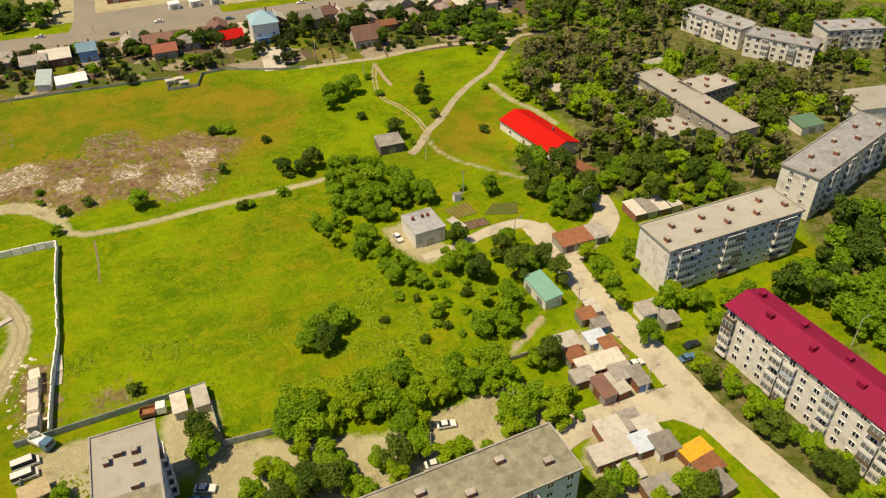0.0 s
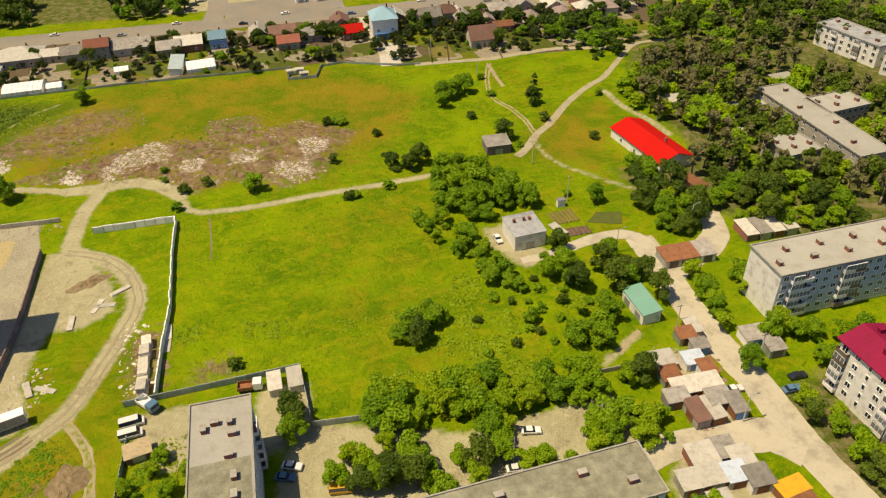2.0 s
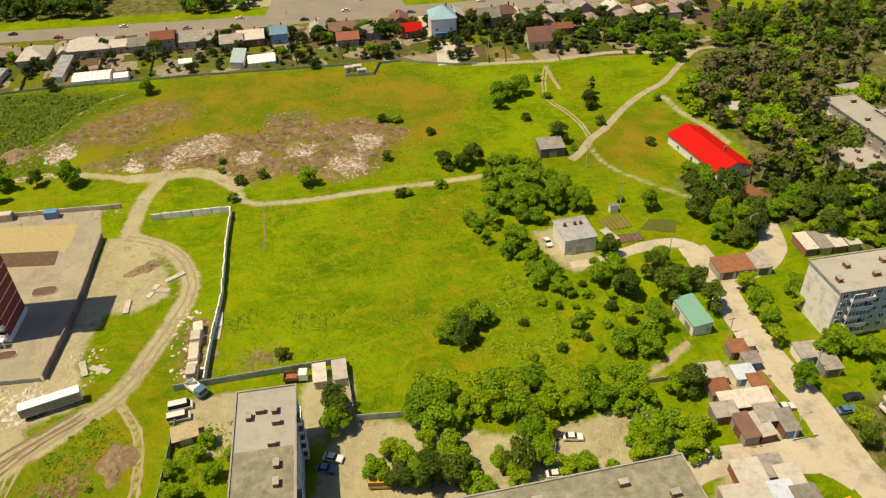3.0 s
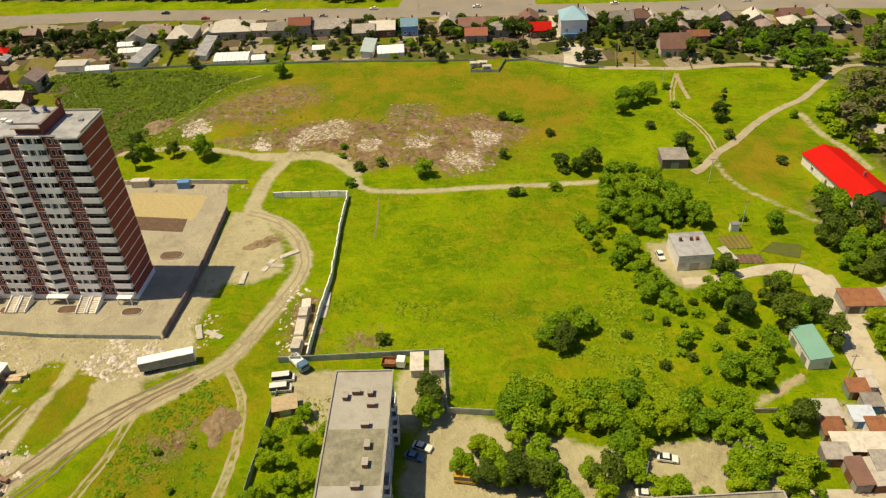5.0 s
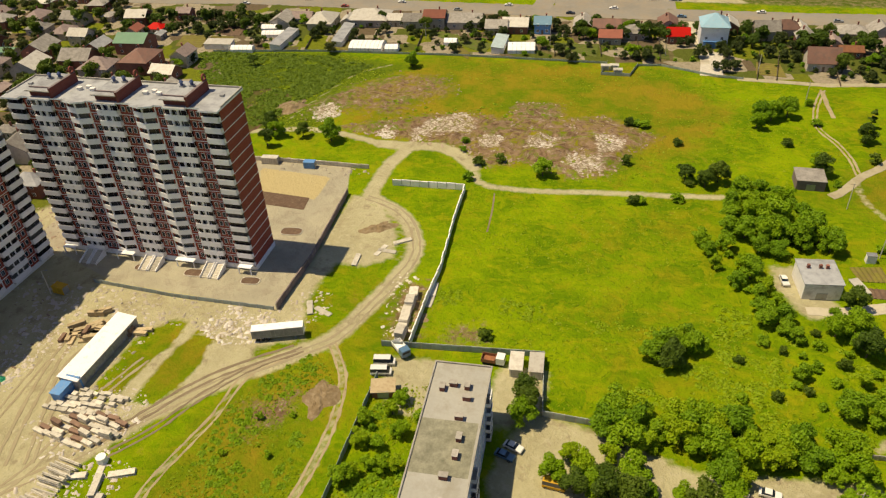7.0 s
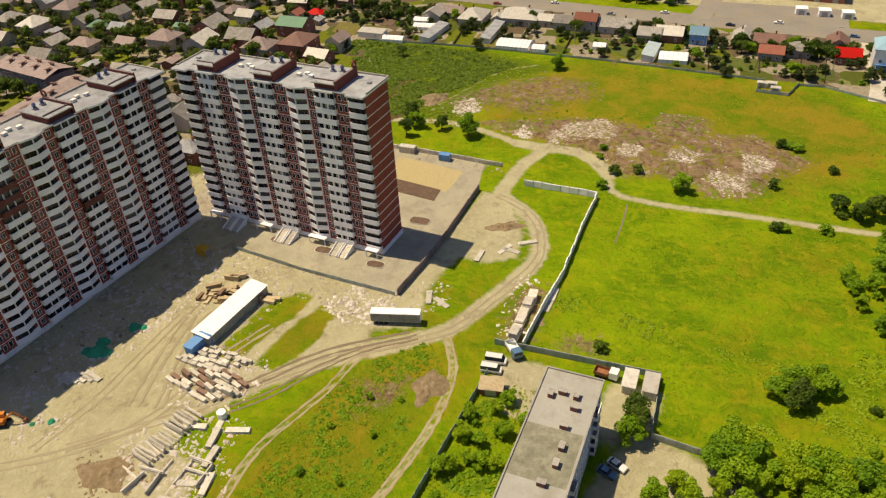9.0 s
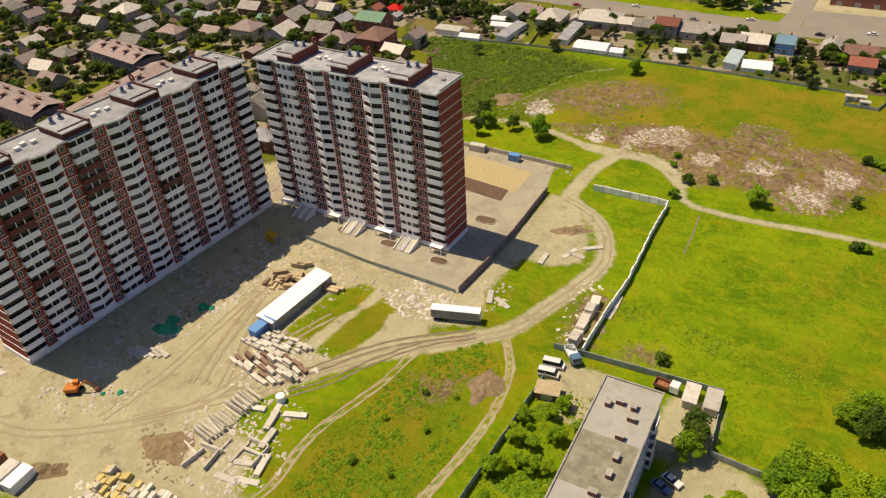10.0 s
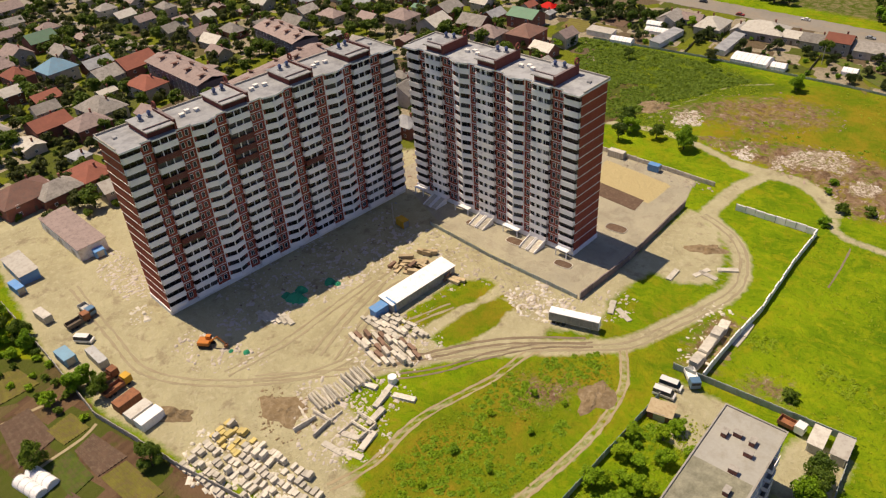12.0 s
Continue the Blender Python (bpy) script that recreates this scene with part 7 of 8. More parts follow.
for i, (q, p) in enumerate(((0.12, PAINT_WHITE), (0.2, PAINT_DARK), (0.26, PAINT_RED), (0.33, PAINT_WHITE), (0.41, PAINT_SILVER), (0.47, PAINT_WHITE), (0.55, PAINT_DARK), (0.6, PAINT_WHITE), (0.68, PAINT_BLUE), (0.77, PAINT_WHITE), (0.85, PAINT_SILVER), (0.93, PAINT_WHITE))):
    s = 5.5 if i % 2 else -4.0
    car(-409 + 367 * q - 0.44 * s, 225 + 182 * q + 0.9 * s, 26 + (180 if i % 2 else 0), p, "%s car driving lane of the pale highway" % {"car_paint_white": "white", "car_paint_dark": "dark", "car_paint_red": "red", "car_paint_silver": "silver", "car_paint_blue": "blue"}[p.name], group="cars on the highway")


def truck(x, y, rz, cab, bed, label, L=7.0, boxed=False):
    t = thing("truck", x, y, rz, label, "truck", "trucks on the site")
    link("cab", boxes(("cab", cab.name, L), [cab, GLASS], [(L / 2 - 2.0, -1.15, 0.7, L / 2, 1.15, 2.7, 0), (L / 2 - 0.5, -1.05, 1.7, L / 2 + 0.02, 1.05, 2.5, 1)], 0.06), t)
    if boxed:
        link("box", boxes(("truck_box", bed.name, L), [bed], [(-L / 2, -1.2, 0.9, L / 2 - 2.2, 1.2, 3.2)], 0.05), t)
    else:
        link("bed", boxes(("truck_bed", bed.name, L), [bed], [(-L / 2, -1.2, 0.9, L / 2 - 2.2, 1.2, 1.05), (-L / 2, -1.2, 1.05, L / 2 - 2.2, -1.1, 1.9), (-L / 2, 1.1, 1.05, L / 2 - 2.2, 1.2, 1.9), (-L / 2, -1.1, 1.05, -L / 2 + 0.1, 1.1, 1.9), (L / 2 - 2.3, -1.1, 1.05, L / 2 - 2.2, 1.1, 2.2)]), t)
    link("chassis", boxes(("chassis", L), [METAL], [(-L / 2, -0.45, 0.6, L / 2 - 0.1, 0.45, 0.9)]), t)
    wheel = made("truck_wheel", lambda bm: add_tube(bm, (0, -0.16, 0), (0, 0.16, 0), 0.5, 0.5, 12), TYRE)
    for px in (-L * 0.36, -L * 0.2, L * 0.34):
        for s in (-1, 1):
            link("wheel", wheel, t, (px, s * 0.95, 0.5))
    return t


truck(-110.7, 92.1, -20.5, PAINT_BLUE, PAINT_WHITE, "small flatbed truck with a pale cab", 6.0)
truck(-90.5, 102.6, 23.4, PAINT_WHITE, RUST, "old truck with a rusty bed by the fence", 5.6)
truck(-164.6, -33.6, 124, YELLOW, RUST, "dump truck with orange cab and rusty body", 7.5)
truck(-168.6, -36.4, 124, RUST, RUST, "old dark red dump truck beside the wall", 7.0)
truck(-195.3, -42.9, 120, RUST, WOOD, "worn brown truck parked in the yard", 6.5)
truck(-199.8, -40.6, 30.8, PAINT_BLUE, METAL, "blue-cabbed truck parked in the yard", 6.0)

trailer = thing("semi_trailer", -139.3, 77.4, 45.1, "white box trailer standing in the site's grass", "trailer")
link("box", boxes("trailer_box", [WHITE, DARK], [(-6.5, -1.25, 1.1, 6.5, 1.25, 3.8, 0)], 0.05), trailer)
# grey sheet over the white box: paints the shade of its side away from the sun
link("side_panel", boxes("trailer_side", [SLATE], [(-6.45, -1.29, 1.25, 6.45, -1.25, 3.6)]), trailer, label="shaded grey corrugated side")
for i in range(12):
    link("side_rib", boxes("trailer_rib", [CONCRETE], [(-0.04, -1.34, 1.2, 0.04, -1.29, 3.65)]), trailer, (-6.0 + 1.09 * i, 0, 0))
link("chassis", boxes("trailer_chassis", [DARK], [(-6.3, -0.5, 0.7, 6.3, 0.5, 1.1)]), trailer)
for px in (-5.2, -3.9, -2.6):
    for s in (-1, 1):
        link("wheel", made("truck_wheel", lambda bm: add_tube(bm, (0, -0.16, 0), (0, 0.16, 0), 0.5, 0.5, 12), TYRE), trailer, (px, s * 1.0, 0.5))
for s in (-1, 1):
    link("landing_leg", boxes("leg", [METAL], [(-0.1, -0.1, 0, 0.1, 0.1, 0.8)]), trailer, (4.2, s * 0.8, 0))

digger = thing("excavator", -171.6, -11.5, 59.9, "orange excavator standing on bare earth", "excavator")
link("tracks", boxes("digger_tracks", [TYRE], [(-1.8, -1.4, 0, 1.8, -0.8, 0.8), (-1.8, 0.8, 0, 1.8, 1.4, 0.8), (-0.8, -0.8, 0.3, 0.8, 0.8, 0.7)], 0.1), digger)
link("body", boxes("digger_body", [ORANGE], [(-2.0, -1.3, 0.9, 1.2, 1.3, 2.0)], 0.1), digger)
link("cab", boxes("digger_cab", [ORANGE, GLASS], [(0.0, 0.2, 2.0, 1.3, 1.3, 3.0, 0), (1.28, 0.3, 2.1, 1.34, 1.2, 2.9, 1)], 0.04), digger)


def boom(bm):
    add_tube(bm, (1.0, -0.2, 1.6), (3.6, -0.2, 3.6), 0.25, 0.22, 6)
    add_tube(bm, (3.5, -0.2, 3.6), (5.4, -0.2, 1.4), 0.2, 0.15, 6)


link("arm", made("digger_arm", boom, ORANGE), digger)
link("bucket", boxes("digger_bucket", [RUST], [(5.0, -0.7, 0.3, 5.9, 0.3, 1.3)], 0.1), digger)


# ---- the building site ----
def container(x, y, rz, mat, label, L=6.0, W=2.4, H=2.5):
    t = thing("site_container", x, y, rz, label, "container", "site cabins and containers")
    link("box", boxes(("container", mat.name, L, W), [mat], [(-L / 2, -W / 2, 0.12, L / 2, W / 2, H)], 0.05), t)
    for i in range(int(L / 0.75)):
        for s in (-1, 1):
            link("rib", boxes(("container_rib", mat.name), [mat], [(-0.12, -0.03, 0.2, 0.12, 0.03, H - 0.1)]), t, (-L / 2 + 0.5 + 0.75 * i, s * (W / 2 + 0.02), 0))
    link("door", boxes(("container_door", mat.name), [METAL], [(0, -1.0, 0.2, 0.06, 1.0, H - 0.15)]), t, (L / 2, 0, 0))
    return t


for cx, cy, cr, cm, cw in ((-181.3, -45.6, 28, ROOF_BLUE, "sky-blue site cabin beside the garden wall"), (-177.4, -38, 26, METAL, "round-edged grey metal container in the yard"), (-158.2, -31.4, 122, RUST, "brown rusty container beside the wall"), (-153.3, -28.9, 122, ROOF_PALE, "pale grey container beside the wall"), (-150.2, -26.7, 122, WHITE, "white container beside the wall"), (-219.4, -59.8, 29.5, BLUE_PAINT, "blue container at the yard's edge"), (-201.8, -51.9, 31, ROOF_PALE, "pale grey site cabin by trees"), (-228.8, -37.4, 22, BLUE_PAINT, "small blue cabin beside the tower"), (-203.3, 52.6, 17, YELLOW, "bright yellow site cabin in the tower's shade"), (-212.1, 135.2, 29.6, ROOF_PALE, "pale grey site cabin behind the tower"), (-198.1, 141.1, 29.6, BLUE_PAINT, "small blue box beside a concrete wall")):
    container(cx, cy, cr, cm, cw, 4.0 if "small" in cw or "yellow" in cw else 8.0 if "round" in cw else 6.0, 3.2 if "beside the" in cw else 2.4)

longshed = shed(-170.5, 46.1, 113.7, 23.5, 5.2, 2.87, WHITE, SLATE, "long site shed with a white roof and blue end", 0.5, "site_shed", doors=3)
link("blue_end", boxes("blue_end", [BLUE_PAINT], [(-0.05, -2.7, 0, 0.45, 2.7, 3.35)]), longshed, (-11.0, 0, 0), label="blue painted end wall")
link("blue_annex", boxes("blue_annex", [BLUE_PAINT], [(-5.2, -1.6, 0, 0, 1.0, 2.5), (-5.4, -1.8, 2.5, 0, 1.2, 2.65)]), longshed, (-11.0, 0.6, 0), label="low blue painted annex")
shed(-81, 106.7, 30.4, 3, 5.9, 2.39, ROOF_PALE, PANEL, "white metal garage at the fence corner", 0.3, "garage", "garages along the street", 1)
shed(-85, 104.3, 30.2, 2.8, 5.5, 2.39, ROOF_PALE, PANEL, "white metal garage at the fence corner", 0.3, "garage", "garages along the street", 1)
shed(-105, 79.8, 40.1, 5.3, 3.8, 1.97, TIMBER, WALL_BRICK, "low shed with a faded pink roof in bushes", 0.3, "shed", doors=1)

BRICKPACK = boxes("brick_pack", [BRICK_BROWN, TIMBER], [(-1.5, -0.5, 0.14, 1.5, 0.5, 1.0, 0), (-1.5, -0.5, 0, 1.5, -0.35, 0.14, 1), (-1.5, -0.07, 0, 1.5, 0.08, 0.14, 1), (-1.5, 0.35, 0, 1.5, 0.5, 0.14, 1)])
PALEPACK = boxes("pale_pack", [SLABS, TIMBER], [(-1.5, -0.5, 0.14, 1.5, 0.5, 0.95, 0), (-1.5, -0.5, 0, 1.5, -0.35, 0.14, 1), (-1.5, 0.35, 0, 1.5, 0.5, 0.14, 1)])
BLOCKPACK = boxes("block_pack", [SLABS, TIMBER], [(-0.62, -0.52, 0.14, 0.62, 0.52, 1.25, 0), (-0.6, -0.5, 0, 0.6, -0.35, 0.14, 1), (-0.6, -0.07, 0, 0.6, 0.08, 0.14, 1), (-0.6, 0.35, 0, 0.6, 0.5, 0.14, 1)], 0.0)
YELLOWPACK = boxes("yellow_pack", [YELLOW_PALE, TIMBER], [(-0.62, -0.52, 0.14, 0.62, 0.52, 1.2, 0), (-0.6, -0.5, 0, 0.6, 0.5, 0.14, 1)])
BEAM = boxes("beam", [SLABS], [(-2.9, -0.3, 0, 2.9, 0.3, 0.3), (-2.9, -0.16, 0.3, 2.9, 0.16, 0.58)])
SLAB = boxes("floor_slab", [SLABS], [(-2.8, -0.75, 0, 2.8, 0.75, 0.22)], 0.03)
PLANK = boxes("timber_stack", [TIMBER], [(-2.2, -0.6, 0, 2.2, 0.6, 0.5)], 0.03)


def stack(name, mesh, x, y, rz, label, group, high=1, step=0.24, seed=0):
    """A pile; each layer is a part."""
    r = random.Random(seed)
    t = thing(name, x, y, rz, label, name.replace("_", " "), group)
    if name == "pallet":
        t.scale = (r.uniform(1.0, 1.7), r.uniform(0.8, 1.15), r.uniform(0.4, 0.9))
    for k in range(high):
        link("layer", mesh, t, (r.uniform(-0.12, 0.12), r.uniform(-0.1, 0.1), k * step), radians(r.uniform(-3, 3)))
    return t


pr = random.Random(4)
# pallets of blocks along the garden wall: rows inside the strip
for i in range(22):
    for j in range(7):
        if pr.random() < 0.85:
            u, v = i / 21, j - 3.0
            x = -138.1 + 26.6 * u + v * -1.4 + pr.uniform(-0.3, 0.3)
            y = -15.8 + 16.4 * u + v * 1.8 + pr.uniform(-0.3, 0.3)
            m = YELLOWPACK if (i < 8 and j > 3 and pr.random() < 0.8) or (i > 18 and j < 3) or pr.random() < 0.01 else BLOCKPACK
            stack("pallet", m, x, y, -56 + pr.uniform(-6, 6), "pallet of %s blocks in the site yard" % ("yellow wrapped" if m is YELLOWPACK else "pale concrete"), "pallets in the site yard", 2 if pr.random() < 0.25 else 1, 1.25, i * 9 + j)
for i in range(7):
    for j in range(5):
        if pr.random() < 0.9:
            stack("brick_pallet", BRICKPACK if pr.random() < 0.55 else PALEPACK, -158.9 + j * 2.9 + i * 0.82 + pr.uniform(-0.3, 0.3), 23.7 + i * 1.8 + j * 0.8 + pr.uniform(-0.3, 0.3), 14 + pr.uniform(-7, 7), "long pallet of bricks beside the shed", "pallets in the site yard", 2 if pr.random() < 0.3 else 1, 1.0, i * 7 + j)
for i in range(15):
    u = i / 14
    stack("beam_pile", BEAM, -139.6 - 5.0 * u + pr.uniform(-0.3, 0.3), 9.6 + 14.2 * u + pr.uniform(-0.3, 0.3), 18 + pr.uniform(-5, 5), "pile of pale precast concrete beams on dirt", "concrete piles on the site", pr.choice((1, 2, 2, 3)), 0.6, i)
for i, (bx, by, br) in enumerate(((-131.5, 16.8, 122), (-130.3, 15.0, 120), (-128.2, 17.4, 28), (-126.2, 18.2, 118), (-130.4, 19.4, 30), (-133.6, 12.2, 118), (-135.0, 10.2, 30), (-131.8, 9.4, 122), (-137.6, 6.4, 15), (-134.6, 6.0, 110))):
    stack("beam_pile", BEAM, bx, by, br, "pile of long pale precast concrete beams on grass", "concrete piles on the site", pr.choice((1, 1, 2)), 0.6, 200 + i)
for i, (sx, sy) in enumerate(((-126.9, 15.2), (-124.1, 17.6), (-122.5, 13.5), (-130.2, 21.4), (-133.1, 29.2), (-138.1, 27.4), (-140.8, 22.4), (-134.7, 24.2), (-125.7, 10.1))):
    stack("slab_pile", SLAB, sx, sy, 40 + 90 * (i % 2) + pr.uniform(-10, 10), "pile of pale concrete floor slabs on grass", "concrete piles on the site", pr.randint(1, 4), 0.24, 50 + i)
PLATE = boxes("wall_plate", [SLABS, WOOD], [(-1.7, -1.15, 0.06, 1.7, 1.15, 0.24), (-1.5, -1.0, 0, -1.3, 1.0, 0.06, 1), (1.3, -1.0, 0, 1.5, 1.0, 0.06, 1)])
for i, (sx, sy, sh) in enumerate(((-122.4, 109.9, 8), (-120.6, 106.5, 10), (-119.3, 103.7, 6), (-117.7, 101.1, 7), (-116.5, 98.9, 4), (-114.7, 96.2, 10))):
    stack("slab_pile", PLATE, sx, sy, -58 + pr.uniform(-6, 6), "tall pile of pale concrete slabs by the fence", "concrete piles by the fence", sh, 0.26, 80 + i)
for i, (sx, sy) in enumerate(((-142.3, 120.7), (-141.9, 126.8), (-144.1, 120), (-141.4, 89.7), (-137.5, 91), (-119.7, 115.3), (-117.7, 111.3), (-146.5, 112.2))):
    stack("slab_pile", SLAB, sx, sy, -61 if sx > -125 else 20 + 40 * i, "pale concrete slabs lying on the ground", "concrete piles on the site", 1 + i % 2, 0.24, 100 + i)
for i in range(14):
    stack("timber_pile", PLANK, -186.8 + 10 * pr.random(), 43 + 12 * pr.random(), pr.uniform(20, 80), "pile of pale timber boards in the yard", "timber piles on the site", pr.randint(1, 3), 0.5, 120 + i)
for i in range(20):
    u, v = i % 5, i // 5
    stack("timber_pile" if i % 3 else "brick_pallet", PLANK if i % 3 else BRICKPACK, -184.5 + 3.0 * u + 1.2 * v + pr.uniform(-0.6, 0.6), 42.5 + 2.4 * u + 1.9 * v + pr.uniform(-0.6, 0.6), pr.choice((38, 128)) + pr.uniform(-8, 8), "stack of %s beside the long shed" % ("pale timber boards" if i % 3 else "brown bricks on a pallet"), "timber piles on the site" if i % 3 else "pallets in the site yard", pr.randint(1, 2), 0.5 if i % 3 else 1.0, 300 + i)
for i in range(48):
    u, v = i % 8, i // 8
    if pr.random() < 0.85:
        stack("pallet", BLOCKPACK, -164.4 + 1.5 * u + 0.5 * v + pr.uniform(-0.3, 0.3), 28.6 + 0.7 * u + 1.6 * v + pr.uniform(-0.3, 0.3), 22 + pr.uniform(-8, 8), "pallet of pale concrete blocks in the site yard", "pallets in the site yard", 1, 1.25, 340 + i)
for i in range(5):
    stack("slab_pile", SLAB, -177.1 + i * 1.0, 4.1 + i * 1.4, 20, "row of pale slabs in the tower's shade", "concrete piles on the site", 2, 0.24, 140 + i)


def tarp(bm, seed=0, r=2.6, h=2.0):
    rr = random.Random(seed)
    rings = []
    for k in range(5):
        q = k / 4
        rings.append([bm.verts.new(((r * (1 - q * 0.75)) * math.cos(2 * math.pi * i / 14) * rr.uniform(0.8, 1.2), (r * (1 - q * 0.75)) * math.sin(2 * math.pi * i / 14) * rr.uniform(0.8, 1.2), h * math.sin(q * math.pi / 2) * rr.uniform(0.8, 1.15))) for i in range(14)])
    for a, b in zip(rings, rings[1:]):
        for i in range(14):
            bm.faces.new((a[i], a[(i + 1) % 14], b[(i + 1) % 14], b[i]))
    bm.faces.new(rings[-1])


for i, (sx, sy, rr_) in enumerate(((-181.3, 13.4, 2.4), (-184, 15.8, 1.9), (-179.3, 15.3, 1.5), (-183.4, 11.6, 1.4), (-184.4, 24.3, 1.7), (-182.6, 26.1, 1.0), (-164.7, -2.4, 1.0), (-166.9, -6.1, 0.7))):
    tagged(link("tarpaulin", made(("tarp", i), lambda bm, i=i, q=rr_: tarp(bm, i, q, q * 0.7), GREEN_NET), None, (sx, sy, 0)), "crumpled bright green sheeting thrown over materials", "tarpaulin", "green sheets on the site")
tagged(link("water_tank", made("tank", lambda bm: add_tube(bm, (0, 0, 0), (0, 0, 1.8), 1.1, 1.1, 16), WHITE), None, (-139.4, 28.4, 0)), "round white water tank on dirt", "tank")
tagged(link("round_tank", made("tank2", lambda bm: (add_tube(bm, (0, 0, 0), (0, 0, 2.2), 1.9, 1.9, 18)), TIMBER), None, (-171.6, -44.1, 0)), "round pale concrete tank beside a garden path", "tank")


# ---- poles ----
def pole(x, y, h, lamp, label):
    t = thing("street_lamp" if lamp else "utility_pole", x, y, 30, label, "street lamp" if lamp else "utility pole", "poles along the lanes")
    link("post", made(("post", h), lambda bm: add_tube(bm, (0, 0, -0.2), (0, 0, h), 0.16, 0.1, 8), SLABS), t)
    if lamp:
        link("arm", made("lamp_arm", lambda bm: add_tube(bm, (0, 0, 0), (1.5, 0, 0.5), 0.06, 0.05, 6), METAL), t, (0, 0, h - 0.1))
        link("lamp_head", boxes("lamp_head", [METAL], [(1.4, -0.18, 0.42, 2.1, 0.18, 0.6)]), t, (0, 0, h - 0.1))
    else:
        link("cross_arm", boxes("cross_arm", [WOOD], [(-0.9, -0.06, 0, 0.9, 0.06, 0.12)]), t, (0, 0, h - 0.7))
    return t


for px, py, ph, pl in ((-30.4, 198, 9, 0), (-13.6, 174.3, 8, 1), (6.2, 191.5, 8, 1), (-44.8, 218.1, 9, 0), (17.9, 119.3, 8, 1), (22.4, 140.3, 8, 0), (3.5, 146.1, 8, 0), (-11.7, 110, 8, 0), (-27.9, 97, 8, 0), (68.1, 139.1, 9, 1), (-79.4, 285.4, 8, 0), (-103.7, 301.2, 8, 0), (-142.6, 297.3, 8, 0), (-190.8, 280.7, 8, 0), (-244.3, 256.3, 8, 0), (-205.1, 50.3, 8, 1)):
    pole(px, py, ph, pl, "pale concrete street lamp with a short arm" if pl else "pale concrete utility pole with a cross arm")
kiosk = tagged(link("transformer_cabinet", boxes("kiosk", [WHITE, METAL], [(-1.2, -0.8, 0, 1.2, 0.8, 2.4, 0), (-1.3, -0.9, 2.4, 1.3, 0.9, 2.55, 1)]), None, (-32, 194.7, 0), 0.5), "white cabinet beside a pole in the garden", "cabinet")


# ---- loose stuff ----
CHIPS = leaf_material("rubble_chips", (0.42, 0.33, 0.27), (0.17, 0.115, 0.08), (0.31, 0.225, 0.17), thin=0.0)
CHIPS_PALE = leaf_material("concrete_chips", (0.68, 0.65, 0.61), (0.40, 0.35, 0.30), (0.56, 0.51, 0.46), thin=0.0)
TUFT = leaf_material("weeds", (0.18, 0.27, 0.005), (0.24, 0.33, 0.006), (0.31, 0.34, 0.010))


def scatter(name, outline, count, lo, hi, mat, label, seed, clump=0.0, flat=1.0):
    """Broken pieces: squashed irregular wedges strewn over an area."""
    r = np.random.default_rng(seed)
    xs, ys = np.array(outline).T
    pts = np.stack([r.uniform(xs.min(), xs.max(), count * 5), r.uniform(ys.min(), ys.max(), count * 5)], 1)
    d = area_dist(pts[:, 0], pts[:, 1], outline)
    keep = d < 1.5
    if clump:
        nz = np.array([noise.noise((p[0] * 0.09, p[1] * 0.09, seed)) for p in pts])
        keep &= nz > clump * r.uniform(-0.3, 1.0, len(pts)) - 0.1
    pts = pts[keep][:count]
    n = len(pts)
    s = lo + (hi - lo) * r.uniform(0, 1, n) ** 3
    a = r.uniform(0, 6.28, n)
    corner = np.array([[-1, -1, 0], [1, -1, 0], [1, 1, 0], [-1, 1, 0], [-0.7, -0.7, 1], [0.7, -0.7, 1], [0.7, 0.7, 1], [-0.7, 0.7, 1]], float)
    v = corner[None] * s[:, None, None] * np.stack([r.uniform(0.5, 1.6, n), r.uniform(0.4, 0.9, n), r.uniform(0.2, 0.7, n) * flat], 1)[:, None] * r.uniform(0.75, 1.25, (n, 8, 3))
    c, q = np.cos(a)[:, None], np.sin(a)[:, None]
    v = np.stack([v[..., 0] * c - v[..., 1] * q + pts[:, None, 0], v[..., 0] * q + v[..., 1] * c + pts[:, None, 1], v[..., 2] - 0.02], -1).reshape(-1, 3)
    quad = np.array([[4, 5, 6, 7], [0, 1, 5, 4], [1, 2, 6, 5], [2, 3, 7, 6], [3, 0, 4, 7]])
    f = (np.arange(n)[:, None, None] * 8 + quad).reshape(-1, 4)
    me = bpy.data.meshes.new(name)
    me.vertices.add(len(v)), me.loops.add(f.size), me.polygons.add(len(f))
    me.vertices.foreach_set("co", v.ravel())
    me.loops.foreach_set("vertex_index", f.ravel())
    me.polygons.foreach_set("loop_start", np.arange(0, f.size, 4))
    me.update(calc_edges=True)
    me.materials.append(mat)
    return tagged(link(name, me), label, "debris", kind="stuff")


scatter("rubble", RUBBLE[0], 3600, 0.08, 0.65, CHIPS, "dumped rubble and broken concrete among weeds", 1, 1.0)
scatter("rubble", RUBBLE[1], 800, 0.08, 0.5, CHIPS, "old rubble sinking into dry grass", 3, 1.0)
for i, heap in enumerate(CHALK):
    scatter("rubble", heap, 420, 0.1, 0.7, CHIPS_PALE, "heap of pale broken concrete on the dump", 60 + i)
scatter("site_debris", DIRT[0], 900, 0.06, 0.5, CHIPS, "small building debris strewn over bare earth", 4)
scatter("site_debris", [(-148, 81), (-169.8, 70.8), (-195.7, 60.6), (-190.8, 56), (-169.6, 63.2), (-144.5, 74.4)], 420, 0.1, 0.6, DEBRIS, "pale broken concrete along the wall", 5)
